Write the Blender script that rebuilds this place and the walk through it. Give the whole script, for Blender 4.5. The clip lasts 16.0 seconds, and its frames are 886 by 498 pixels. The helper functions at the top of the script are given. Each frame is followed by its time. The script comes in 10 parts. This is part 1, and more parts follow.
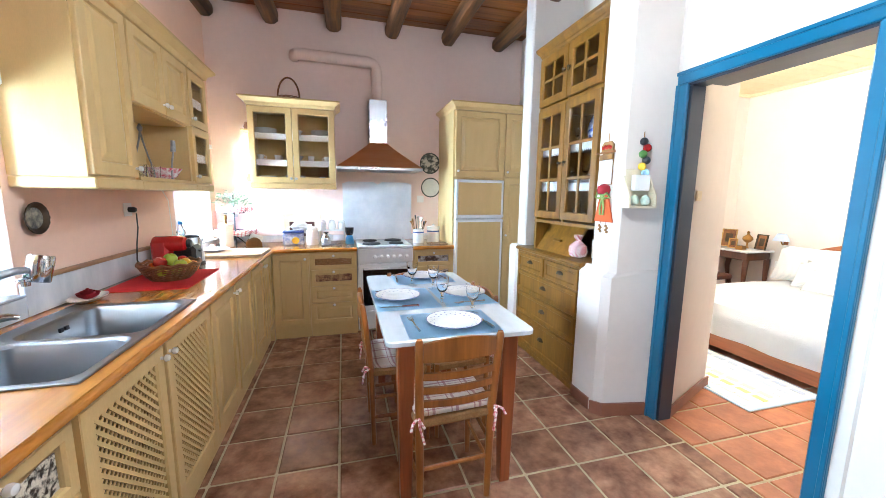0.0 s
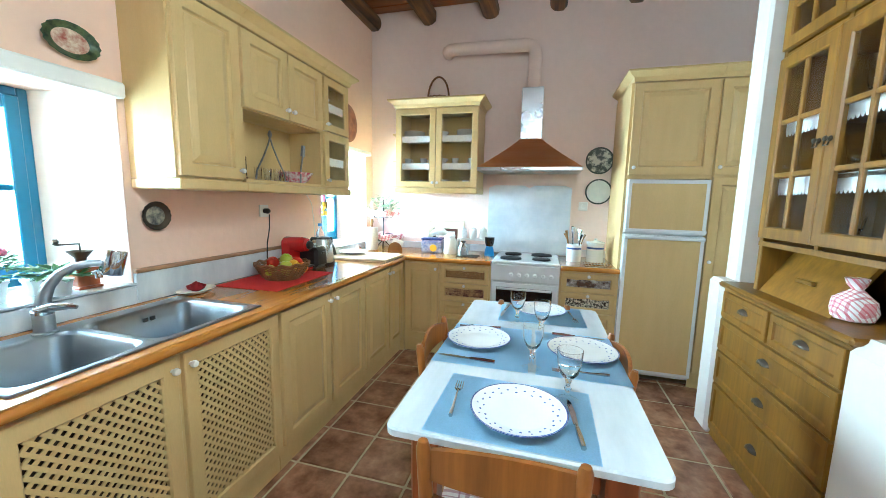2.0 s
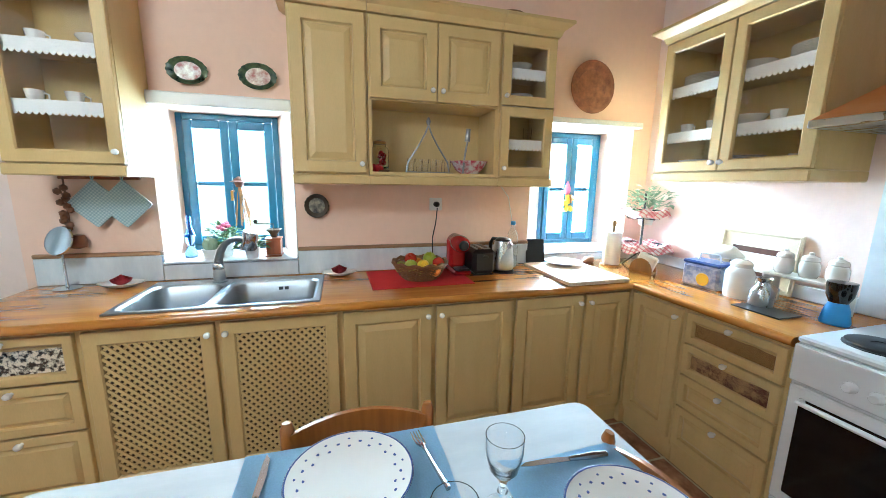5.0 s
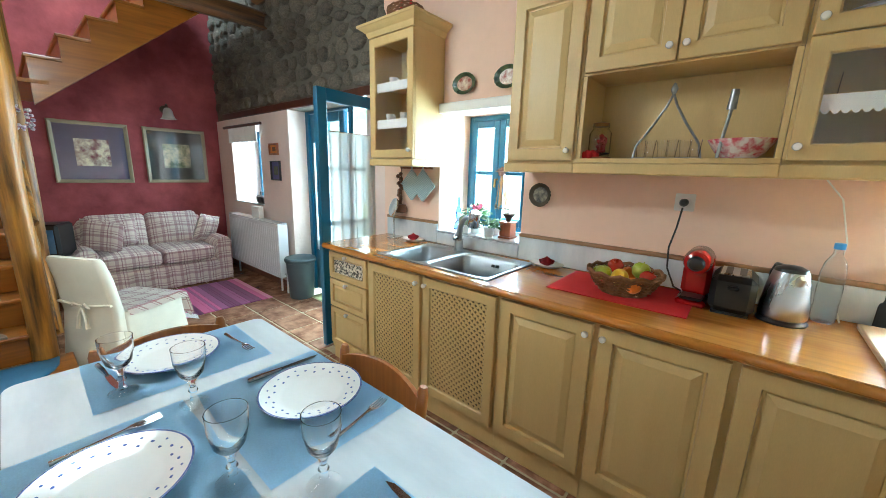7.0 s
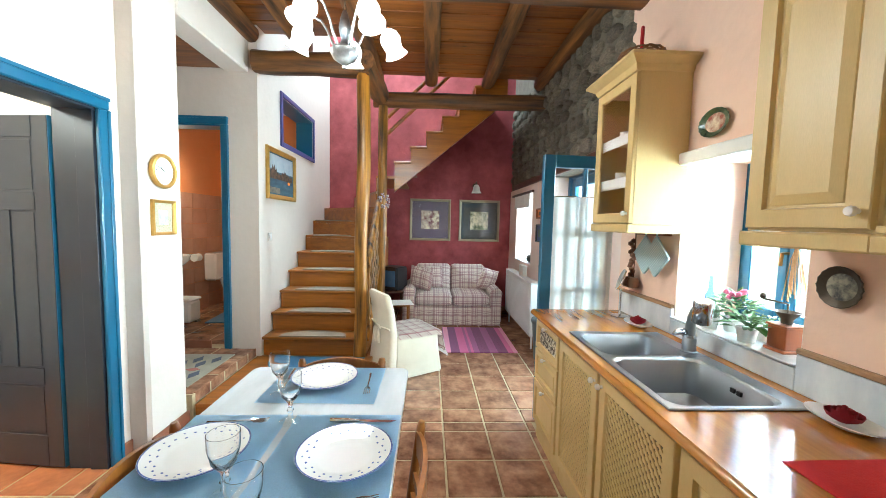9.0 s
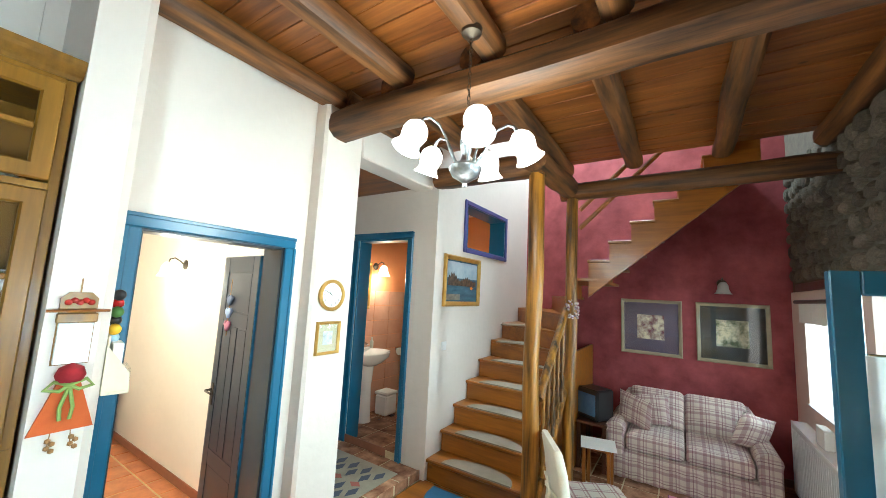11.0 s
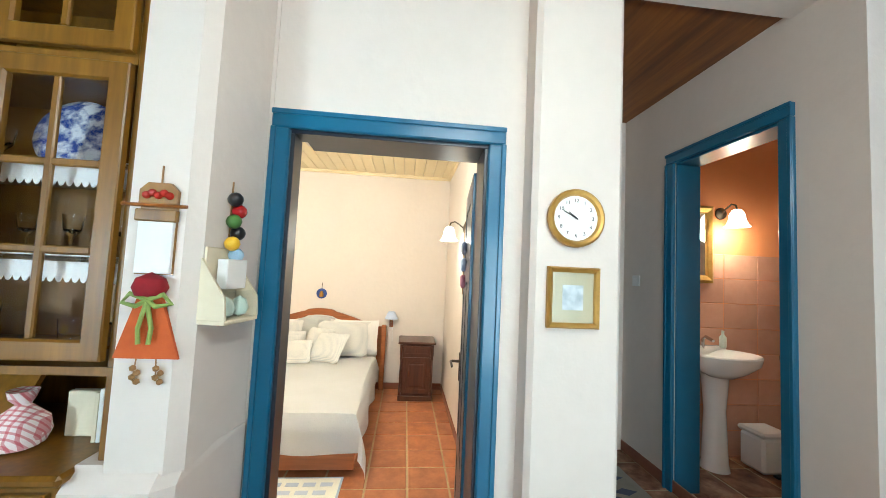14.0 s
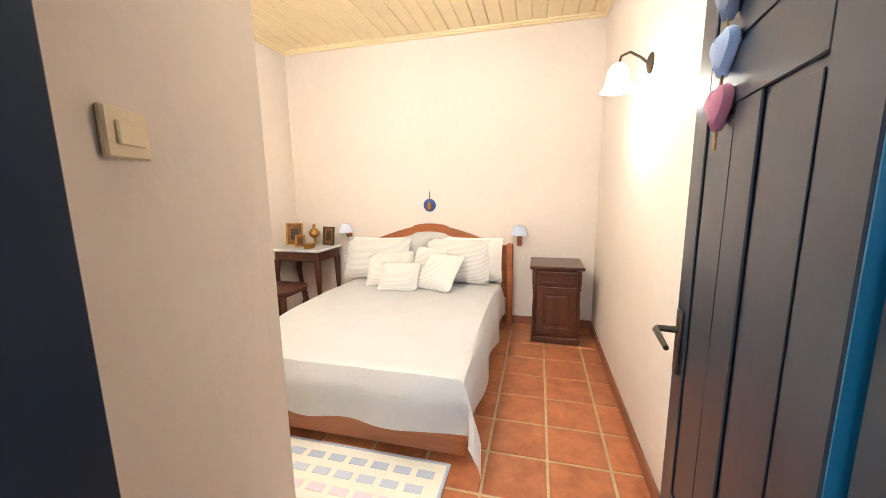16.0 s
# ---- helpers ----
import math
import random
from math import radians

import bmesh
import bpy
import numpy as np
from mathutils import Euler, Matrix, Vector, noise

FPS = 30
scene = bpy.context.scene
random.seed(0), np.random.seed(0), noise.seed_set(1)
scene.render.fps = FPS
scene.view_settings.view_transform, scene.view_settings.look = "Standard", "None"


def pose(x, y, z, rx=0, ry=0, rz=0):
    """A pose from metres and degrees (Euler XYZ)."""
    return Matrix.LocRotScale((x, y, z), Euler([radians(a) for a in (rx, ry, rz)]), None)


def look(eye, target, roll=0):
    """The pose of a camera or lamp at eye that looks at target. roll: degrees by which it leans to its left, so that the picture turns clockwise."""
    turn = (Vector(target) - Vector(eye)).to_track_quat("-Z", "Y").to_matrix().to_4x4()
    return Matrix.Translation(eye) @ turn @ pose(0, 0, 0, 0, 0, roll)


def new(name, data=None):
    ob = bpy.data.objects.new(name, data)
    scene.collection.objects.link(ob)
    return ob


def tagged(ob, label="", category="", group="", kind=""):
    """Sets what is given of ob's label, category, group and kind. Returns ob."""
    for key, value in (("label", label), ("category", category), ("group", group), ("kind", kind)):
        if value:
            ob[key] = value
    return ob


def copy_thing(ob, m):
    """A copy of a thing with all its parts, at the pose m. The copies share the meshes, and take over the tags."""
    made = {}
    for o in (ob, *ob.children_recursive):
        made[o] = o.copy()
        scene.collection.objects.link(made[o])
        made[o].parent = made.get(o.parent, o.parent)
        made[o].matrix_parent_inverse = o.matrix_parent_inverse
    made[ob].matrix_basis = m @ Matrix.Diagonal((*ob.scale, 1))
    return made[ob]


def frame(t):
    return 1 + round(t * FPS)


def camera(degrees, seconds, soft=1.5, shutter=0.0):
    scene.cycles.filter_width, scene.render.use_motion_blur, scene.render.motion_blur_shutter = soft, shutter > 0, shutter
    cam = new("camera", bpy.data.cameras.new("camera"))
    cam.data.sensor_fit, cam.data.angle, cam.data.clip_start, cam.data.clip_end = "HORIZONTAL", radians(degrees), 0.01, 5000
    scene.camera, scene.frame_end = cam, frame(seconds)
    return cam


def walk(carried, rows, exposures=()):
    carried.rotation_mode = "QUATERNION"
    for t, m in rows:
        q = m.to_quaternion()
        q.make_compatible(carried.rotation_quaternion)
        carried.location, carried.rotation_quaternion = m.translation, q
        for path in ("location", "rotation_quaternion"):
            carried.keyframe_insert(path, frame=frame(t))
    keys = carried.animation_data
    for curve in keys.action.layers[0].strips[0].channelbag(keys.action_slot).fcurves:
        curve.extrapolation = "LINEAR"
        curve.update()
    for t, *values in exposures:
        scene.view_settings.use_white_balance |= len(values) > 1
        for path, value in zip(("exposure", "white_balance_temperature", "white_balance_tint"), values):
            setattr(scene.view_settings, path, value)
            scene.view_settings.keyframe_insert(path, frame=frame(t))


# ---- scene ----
cam = camera(101.1, 16.0, soft=0.7)
PATH = [
    (0, (1.281, -4.308, 1.416), (1.804, -2.399, 1.13), 0.7),
    (0.5, (1.397, -4.148, 1.401), (1.725, -2.195, 1.121), 0.8),
    (1, (1.55, -4.01, 1.393), (1.656, -2.032, 1.12), 1.3),
    (1.5, (1.711, -3.889, 1.405), (1.495, -1.918, 1.141), 1.4),
    (2, (1.811, -3.685, 1.401), (1.292, -1.771, 1.141), 1.2),
    (2.5, (1.9, -3.479, 1.43), (1.141, -1.645, 1.186), 1.0),
    (3, (2.123, -3.252, 1.432), (1.069, -1.569, 1.189), 1.0),
    (3.2, (2.214, -3.13, 1.441), (1.024, -1.546, 1.174), 1.4),
    (4.25, (2.39, -2.6, 1.435), (0.7, -1.55, 1.14), 1.1),
    (5.3, (2.23, -2.077, 1.443), (0.282, -1.805, 1.079), 1.0),
    (5.5, (2.223, -1.985, 1.421), (0.257, -1.908, 1.06), 1.2),
    (6, (2.187, -1.762, 1.41), (0.262, -2.148, 1.032), 1.7),
    (6.5, (2.134, -1.53, 1.42), (0.366, -2.377, 1.023), 1.5),
    (7, (2.033, -1.39, 1.421), (0.536, -2.65, 1.006), 1.6),
    (7.5, (1.859, -1.322, 1.42), (0.7, -2.902, 1.02), 1.7),
    (8, (1.696, -1.223, 1.445), (0.918, -3.033, 1.098), 1.8),
    (8.5, (1.522, -1.187, 1.447), (1.114, -3.126, 1.177), 1.5),
    (9, (1.355, -1.231, 1.483), (1.277, -3.225, 1.339), 1.3),
    (9.5, (1.149, -1.329, 1.538), (1.43, -3.309, 1.5), 1.6),
    (9.7, (1.067, -1.404, 1.564), (1.486, -3.359, 1.55), 1.5),
    (11.8, (0.998, -2.252, 1.924), (2.413, -3.618, 2.287), 5.1),
    (12, (1.045, -2.341, 1.906), (2.548, -3.611, 2.267), 5.4),
    (12.5, (1.157, -2.532, 1.814), (2.883, -3.487, 2.143), 6.7),
    (13, (1.323, -2.718, 1.693), (3.178, -3.407, 1.986), 6.4),
    (13.5, (1.514, -2.908, 1.621), (3.445, -3.379, 1.84), 4.5),
    (14, (1.768, -3.041, 1.547), (3.754, -3.236, 1.673), 2.7),
    (14.5, (2.077, -3.087, 1.48), (4.076, -3.13, 1.507), 1.3),
    (15, (2.403, -3.1, 1.426), (4.393, -2.954, 1.286), 0.7),
    (15.5, (2.727, -3.072, 1.392), (4.68, -2.718, 1.144), -0.0),
    (16, (3.033, -3.049, 1.36), (4.942, -2.551, 1.035), -0.8),
]
walk(cam, [(t, look(eye, target, roll)) for t, eye, target, roll in PATH],
     exposures=[(0, 0.8, 5050, 3), (1.5, 0.84, 4820, -12), (3, 0.72, 4740, -13), (5.5, 0.5, 5050, -5), (6.5, 0.38, 5060, -12), (7.5, 0.85, 5300, -6), (8.5, 0.9, 5400, -4), (9.5, 0.6, 5600, -5), (12, 0.38, 5500, -8), (13, 0.12, 5480, -3), (14, 0.02, 5600, -2), (14.5, -0.05, 5620, 1), (15, -0.14, 5600, 2), (15.5, -0.02, 5650, 5), (16, 0.15, 5600, 7)])

# ---- light ----
world = bpy.data.worlds.new("sky")
scene.world = world
world.use_nodes = True
wn = world.node_tree.nodes
sky = wn.new("ShaderNodeTexSky")
sky.sky_type = 'NISHITA'
sky.sun_disc = False
sky.sun_elevation = radians(52)
sky.sun_rotation = radians(205)
world.node_tree.links.new(sky.outputs[0], wn["Background"].inputs[0])
wn["Background"].inputs[1].default_value = 0.14
sun = new("sun", bpy.data.lights.new("sun", 'SUN'))
sun.data.energy, sun.data.angle, sun.data.color = 3.0, radians(0.5), (1, 0.95, 0.86)
sun.matrix_world = look((-6, -9, 12), (0, -3, 0))


def area(name, m, w, h, power, color=(1, 1, 1)):
    ob = new(name, bpy.data.lights.new(name, 'AREA'))
    ob.data.shape, ob.data.size, ob.data.size_y, ob.data.energy, ob.data.color = 'RECTANGLE', w, h, power, color
    ob.matrix_world = m
    return ob


def bulb(name, p, power, radius=0.04, color=(1, 0.85, 0.68)):
    ob = new(name, bpy.data.lights.new(name, 'POINT'))
    ob.data.energy, ob.data.shadow_soft_size, ob.data.color = power, radius, color
    ob.location = p
    return ob


DAY = (0.84, 0.94, 1.0)
# daylight in the openings
area("daylight_sink_window", look((-0.62, -2.86, 1.42), (2, -2.86, 1.3)), 0.75, 0.95, 110, DAY)
area("daylight_corner_window", look((-0.62, -0.42, 1.42), (2, -0.42, 1.3)), 0.7, 0.95, 400, DAY)
area("daylight_living_window", look((-0.62, -6.45, 1.45), (2, -6.45, 1.3)), 0.8, 1.0, 38, DAY)
area("daylight_terrace_door", look((-0.9, -4.65, 1.15), (2, -4.65, 0.9)), 1.2, 2.0, 125, DAY)
area("daylight_stair_window", look((2.0, -6.6, 5.2), (2.2, -6.6, 2.0)), 1.6, 1.2, 112, DAY)


# ---- materials ----
def srgb(r, g, b):
    return tuple((c / 255 / 12.92 if c / 255 <= 0.04045 else ((c / 255 + 0.055) / 1.055) ** 2.4) for c in (r, g, b)) + (1,)


def mat(name, c1, c2=None, scale=3.0, rough=0.6, bump=0.0, bscale=40.0, metal=0.0, stretch=(1, 1, 1), spread=0.5, grain=0.0,
        piece=0.0, coat=0.0, sheen=0.0, dist=0.003):
    """A surface with patches between two colours, a fine grain, relief and slight change of gloss."""
    m = bpy.data.materials.new(name)
    m.use_nodes = True
    nt = m.node_tree
    n, ln = nt.nodes, nt.links
    b = n["Principled BSDF"]
    c2 = c2 or c1
    co = n.new("ShaderNodeTexCoord")
    mp = n.new("ShaderNodeMapping")
    mp.inputs["Scale"].default_value = stretch
    ln.new(co.outputs["Object"], mp.inputs["Vector"])
    inf = n.new("ShaderNodeObjectInfo")
    off = n.new("ShaderNodeVectorMath")
    off.operation = 'MULTIPLY_ADD'
    comb = n.new("ShaderNodeCombineXYZ")
    for k in range(3):
        ln.new(inf.outputs["Random"], comb.inputs[k])
    ln.new(comb.outputs[0], off.inputs[0])
    off.inputs[1].default_value = (37, 23, 51)
    ln.new(mp.outputs[0], off.inputs[2])
    nz = n.new("ShaderNodeTexNoise")
    nz.inputs["Scale"].default_value, nz.inputs["Detail"].default_value, nz.inputs["Roughness"].default_value = scale, 6, 0.6
    ln.new(off.outputs[0], nz.inputs["Vector"])
    rp = n.new("ShaderNodeValToRGB")
    rp.color_ramp.elements[0].position, rp.color_ramp.elements[0].color = 0.5 - spread / 2, c1
    rp.color_ramp.elements[1].position, rp.color_ramp.elements[1].color = 0.5 + spread / 2, c2
    ln.new(nz.outputs["Fac"], rp.inputs["Fac"])
    col = rp.outputs["Color"]
    fine = n.new("ShaderNodeTexNoise")
    fine.inputs["Scale"].default_value, fine.inputs["Detail"].default_value = bscale, 4
    ln.new(off.outputs[0], fine.inputs["Vector"])
    if grain or piece:
        hs = n.new("ShaderNodeHueSaturation")
        mr = n.new("ShaderNodeMapRange")
        mr.inputs["From Min"].default_value, mr.inputs["From Max"].default_value = 0.3, 0.7
        mr.inputs["To Min"].default_value, mr.inputs["To Max"].default_value = 1 - grain, 1 + grain
        ln.new(fine.outputs["Fac"], mr.inputs["Value"])
        mr2 = n.new("ShaderNodeMapRange")
        mr2.inputs["To Min"].default_value, mr2.inputs["To Max"].default_value = 1 - piece, 1 + piece
        ln.new(inf.outputs["Random"], mr2.inputs["Value"])
        mul = n.new("ShaderNodeMath")
        mul.operation = 'MULTIPLY'
        ln.new(mr.outputs[0], mul.inputs[0])
        ln.new(mr2.outputs[0], mul.inputs[1])
        ln.new(mul.outputs[0], hs.inputs["Value"])
        ln.new(col, hs.inputs["Color"])
        col = hs.outputs["Color"]
    ln.new(col, b.inputs["Base Color"])
    b.inputs["Metallic"].default_value = metal
    rr = n.new("ShaderNodeMapRange")
    rr.inputs["To Min"].default_value, rr.inputs["To Max"].default_value = max(0.02, rough - 0.08), min(1, rough + 0.08)
    ln.new(nz.outputs["Fac"], rr.inputs["Value"])
    ln.new(rr.outputs[0], b.inputs["Roughness"])
    if coat:
        b.inputs["Coat Weight"].default_value, b.inputs["Coat Roughness"].default_value = coat, 0.12
    if sheen:
        b.inputs["Sheen Weight"].default_value = sheen
    if bump:
        bp = n.new("ShaderNodeBump")
        bp.inputs["Strength"].default_value, bp.inputs["Distance"].default_value = bump, dist
        ln.new(fine.outputs["Fac"], bp.inputs["Height"])
        ln.new(bp.outputs[0], b.inputs["Normal"])
    return m


def wood(name, c1, c2, axis=0, scale=1.0, rough=0.45, coat=0.0, bump=0.25, piece=0.08, knots=0.0, spread=0.6):
    """Wood whose grain runs along an axis, with growth streaks and fibres."""
    st = [9.0, 9.0, 9.0]
    st[axis] = 0.7
    m = mat(name, c1, c2, scale=2.2 * scale, rough=rough, bump=bump, bscale=9 * scale, stretch=st, spread=spread, grain=0.13, piece=piece, coat=coat,
            dist=0.002)
    nt = m.node_tree
    n, ln = nt.nodes, nt.links
    if knots:
        b = n["Principled BSDF"]
        src = b.inputs["Base Color"].links[0].from_socket
        vo = n.new("ShaderNodeTexVoronoi")
        vo.inputs["Scale"].default_value = 2.6
        mp = n.new("ShaderNodeMapping")
        s2 = [2.2, 2.2, 2.2]
        s2[axis] = 1.2
        mp.inputs["Scale"].default_value = s2
        co = n.new("ShaderNodeTexCoord")
        ln.new(co.outputs["Object"], mp.inputs["Vector"])
        ln.new(mp.outputs[0], vo.inputs["Vector"])
        kr = n.new("ShaderNodeMapRange")
        kr.inputs["From Min"].default_value, kr.inputs["From Max"].default_value = 0.03, 0.1
        kr.inputs["To Min"].default_value, kr.inputs["To Max"].default_value = knots, 0.0
        ln.new(vo.outputs["Distance"], kr.inputs["Value"])
        mx = n.new("ShaderNodeMixRGB")
        mx.inputs["Color2"].default_value = (c1[0] * 0.25, c1[1] * 0.22, c1[2] * 0.2, 1)
        ln.new(kr.outputs[0], mx.inputs["Fac"])
        ln.new(src, mx.inputs["Color1"])
        ln.new(mx.outputs[0], b.inputs["Base Color"])
    return m


def glass(name, color=(1, 1, 1, 1), rough=0.0, ior=1.45):
    m = bpy.data.materials.new(name)
    m.use_nodes = True
    b = m.node_tree.nodes["Principled BSDF"]
    b.inputs["Base Color"].default_value = color
    b.inputs["Transmission Weight"].default_value, b.inputs["Roughness"].default_value, b.inputs["IOR"].default_value = 1, rough, ior
    return m


def pane_glass(name, tint=(1, 1, 1, 1)):
    """Thin flat window glass: clear, with a mirror image that grows at low angles."""
    m = bpy.data.materials.new(name)
    m.use_nodes = True
    n, ln = m.node_tree.nodes, m.node_tree.links
    n.remove(n["Principled BSDF"])
    tr, gl, mx, lw = n.new("ShaderNodeBsdfTransparent"), n.new("ShaderNodeBsdfGlossy"), n.new("ShaderNodeMixShader"), n.new("ShaderNodeLayerWeight")
    tr.inputs[0].default_value = tint
    gl.inputs["Roughness"].default_value = 0.02
    pw, sc = n.new("ShaderNodeMath"), n.new("ShaderNodeMath")
    pw.operation, pw.inputs[1].default_value = 'POWER', 4
    sc.operation, sc.inputs[1].default_value, sc.inputs[2].default_value = 'MULTIPLY_ADD', 0.45, 0.035
    ln.new(lw.outputs["Facing"], pw.inputs[0])
    ln.new(pw.outputs[0], sc.inputs[0])
    ln.new(sc.outputs[0], mx.inputs[0])
    ln.new(tr.outputs[0], mx.inputs[1])
    ln.new(gl.outputs[0], mx.inputs[2])
    ln.new(mx.outputs[0], n["Material Output"].inputs[0])
    return m


def glow(name, color, strength):
    m = bpy.data.materials.new(name)
    m.use_nodes = True
    b = m.node_tree.nodes["Principled BSDF"]
    b.inputs["Base Color"].default_value = (0.9, 0.9, 0.88, 1)
    b.inputs["Emission Color"].default_value, b.inputs["Emission Strength"].default_value = color, strength
    return m


def cloth(name, c1, c2=None, rough=0.9, weave=350.0, bump=0.3):
    return mat(name, c1, c2, scale=5, rough=rough, bump=bump, bscale=weave, sheen=0.2, grain=0.06, dist=0.001)


def plaid(name, base, lines, step=0.11):
    """Woven checks: bands of colour across two axes of the cloth."""
    m = cloth(name, base)
    n, ln = m.node_tree.nodes, m.node_tree.links
    b = n["Principled BSDF"]
    src = b.inputs["Base Color"].links[0].from_socket
    co = n.new("ShaderNodeTexCoord")
    sep = n.new("ShaderNodeSeparateXYZ")
    ln.new(co.outputs["Object"], sep.inputs[0])
    zy = n.new("ShaderNodeMath")
    zy.operation = 'ADD'
    ln.new(sep.outputs[1], zy.inputs[0])
    ln.new(sep.outputs[2], zy.inputs[1])
    for sock in (sep.outputs[0], zy.outputs[0]):
        for color, at, width, f in lines:
            d = n.new("ShaderNodeMath")
            d.operation = 'MULTIPLY_ADD'
            d.inputs[1].default_value, d.inputs[2].default_value = 1 / step, at + 20
            ln.new(sock, d.inputs[0])
            fr = n.new("ShaderNodeMath")
            fr.operation = 'FRACT'
            ln.new(d.outputs[0], fr.inputs[0])
            lt = n.new("ShaderNodeMath")
            lt.operation = 'LESS_THAN'
            lt.inputs[1].default_value = width
            ln.new(fr.outputs[0], lt.inputs[0])
            amt = n.new("ShaderNodeMath")
            amt.operation = 'MULTIPLY'
            amt.inputs[1].default_value = f
            ln.new(lt.outputs[0], amt.inputs[0])
            mx = n.new("ShaderNodeMixRGB")
            mx.inputs["Color2"].default_value = color
            ln.new(amt.outputs[0], mx.inputs["Fac"])
            ln.new(src, mx.inputs["Color1"])
            src = mx.outputs[0]
    ln.new(src, b.inputs["Base Color"])
    return m


WALL_PEACH = mat("peach_plaster", srgb(238, 218, 208), srgb(230, 206, 194), 1.6, 0.85, 0.35, 22, spread=0.8, grain=0.015, dist=0.006)
WALL_WARM = mat("warm_peach_plaster", srgb(240, 208, 186), srgb(232, 195, 171), 1.6, 0.85, 0.35, 22, spread=0.8, grain=0.015, dist=0.006)
WALL_APRICOT = mat("apricot_plaster", srgb(238, 196, 166), srgb(230, 186, 155), 1.6, 0.85, 0.35, 22, spread=0.8, grain=0.015, dist=0.006)
WALL_WHITE = mat("white_plaster", srgb(226, 215, 204), srgb(216, 204, 192), 1.5, 0.85, 0.4, 18, spread=0.8, grain=0.012, dist=0.006)
WALL_RED = mat("red_limewash", srgb(128, 50, 58), srgb(176, 88, 90), 2.6, 0.8, 0.5, 16, spread=0.34, grain=0.06, dist=0.006)
WALL_ORANGE = mat("orange_plaster", srgb(226, 150, 95), srgb(214, 134, 82), 1.6, 0.8, 0.3, 20, spread=0.8, dist=0.005)
TILE = mat("terracotta_tile", srgb(102, 64, 47), srgb(180, 136, 106), 7.0, 0.22, 0.35, 26, spread=0.4, grain=0.14, piece=0.16, dist=0.003)
TILE_BED = mat("terracotta_tile_orange", srgb(140, 76, 44), srgb(194, 126, 82), 7.0, 0.35, 0.35, 26, spread=0.55, grain=0.08, piece=0.1, dist=0.003)
GROUT = mat("sandy_grout", srgb(196, 178, 142), srgb(168, 150, 116), 20, 0.9, 0.4, 120)
SKIRT = mat("brown_skirting_tile", srgb(120, 74, 54), srgb(150, 96, 70), 6, 0.45, 0.2, 30)
PLANK = wood("pine_ceiling_boards", srgb(92, 48, 16), srgb(152, 92, 38), 0, 0.6, 0.4, knots=0.85, spread=0.4)
LOG = wood("dark_log", srgb(36, 21, 11), srgb(140, 92, 46), 1, 0.8, 0.55, bump=0.8, spread=0.34)
LOGX = wood("dark_log_across", srgb(36, 21, 11), srgb(128, 84, 42), 0, 0.8, 0.55, bump=0.8, spread=0.34)
POST = wood("honey_log_post", srgb(54, 30, 8), srgb(182, 124, 38), 2, 0.7, 0.4, bump=0.9, spread=0.3, coat=0.12)
STAIRW = wood("varnished_stair_wood", srgb(108, 58, 8), srgb(168, 102, 22), 0, 0.6, 0.38, coat=0.12, knots=0.5)
BLUE = mat("blue_paint", srgb(26, 88, 120), srgb(36, 102, 134), 3, 0.32, 0.08, 30, coat=0.2)
BLUEGREY = mat("grey_blue_paint", srgb(34, 41, 52), srgb(45, 52, 63), 3, 0.34, 0.08, 30, coat=0.15)
INDIGO = mat("indigo_paint", srgb(66, 72, 128), srgb(78, 84, 140), 3, 0.4, 0.08, 30)
CAB = mat("cream_olive_paint", srgb(212, 184, 126), srgb(200, 171, 112), 2.5, 0.42, 0.08, 60, stretch=(6, 6, 1), spread=0.8, grain=0.03)
STONE = mat("grey_brown_stone", srgb(74, 70, 64), srgb(132, 120, 102), 9, 0.85, 0.7, 30, spread=0.6, grain=0.15, piece=0.35, dist=0.01)
MORTAR = mat("grey_mortar", srgb(120, 112, 98), srgb(96, 90, 80), 14, 0.95, 0.6, 50, dist=0.01)
MARBLE = mat("white_marble", srgb(196, 202, 208), srgb(232, 234, 236), 2.6, 0.18, 0.0, 30, stretch=(1, 2.5, 1), spread=0.35)
CREAMBOARD = mat("cream_painted_board", srgb(238, 222, 180), srgb(230, 212, 168), 2, 0.5, 0.1, 40, grain=0.02)
WHITE = mat("white_paint", srgb(236, 234, 230), srgb(226, 224, 220), 3, 0.4, 0.05, 40)
PANE = pane_glass("window_glass")
EARTH = mat("ground_grass", srgb(96, 110, 62), srgb(136, 130, 92), 0.8, 0.95, 0.5, 12, grain=0.15)
HEDGE = mat("leaves", srgb(70, 100, 44), srgb(120, 146, 74), 4, 0.7, 0.3, 30, piece=0.2)


# ---- building helpers ----
def part(name, bm, material, parent=None, label="", smooth=False):
    """Links a bmesh as one mesh object under a thing or under a part."""
    me = bpy.data.meshes.new(name)
    bmesh.ops.recalc_face_normals(bm, faces=bm.faces)
    if smooth:
        for f in bm.faces:
            f.smooth = True
    bm.to_mesh(me)
    bm.free()
    me.materials.append(material)
    ob = new(name, me)
    if smooth:
        me.set_sharp_from_angle(angle=radians(40))
    if parent is not None:
        ob.parent = parent
    if label:
        ob["label"] = label
    return ob


def thing(name, label, category, m=None, group="", kind=""):
    ob = new(name)
    ob.empty_display_size = 0.05
    if m is not None:
        ob.matrix_basis = m
    return tagged(ob, label, category, group, kind)


def solid(name, bm, material, label, category, m=None, smooth=False, group="", kind=""):
    """A thing that is one mesh."""
    ob = part(name, bm, material, None, "", smooth)
    if m is not None:
        ob.matrix_basis = m
    return tagged(ob, label, category, group, kind)


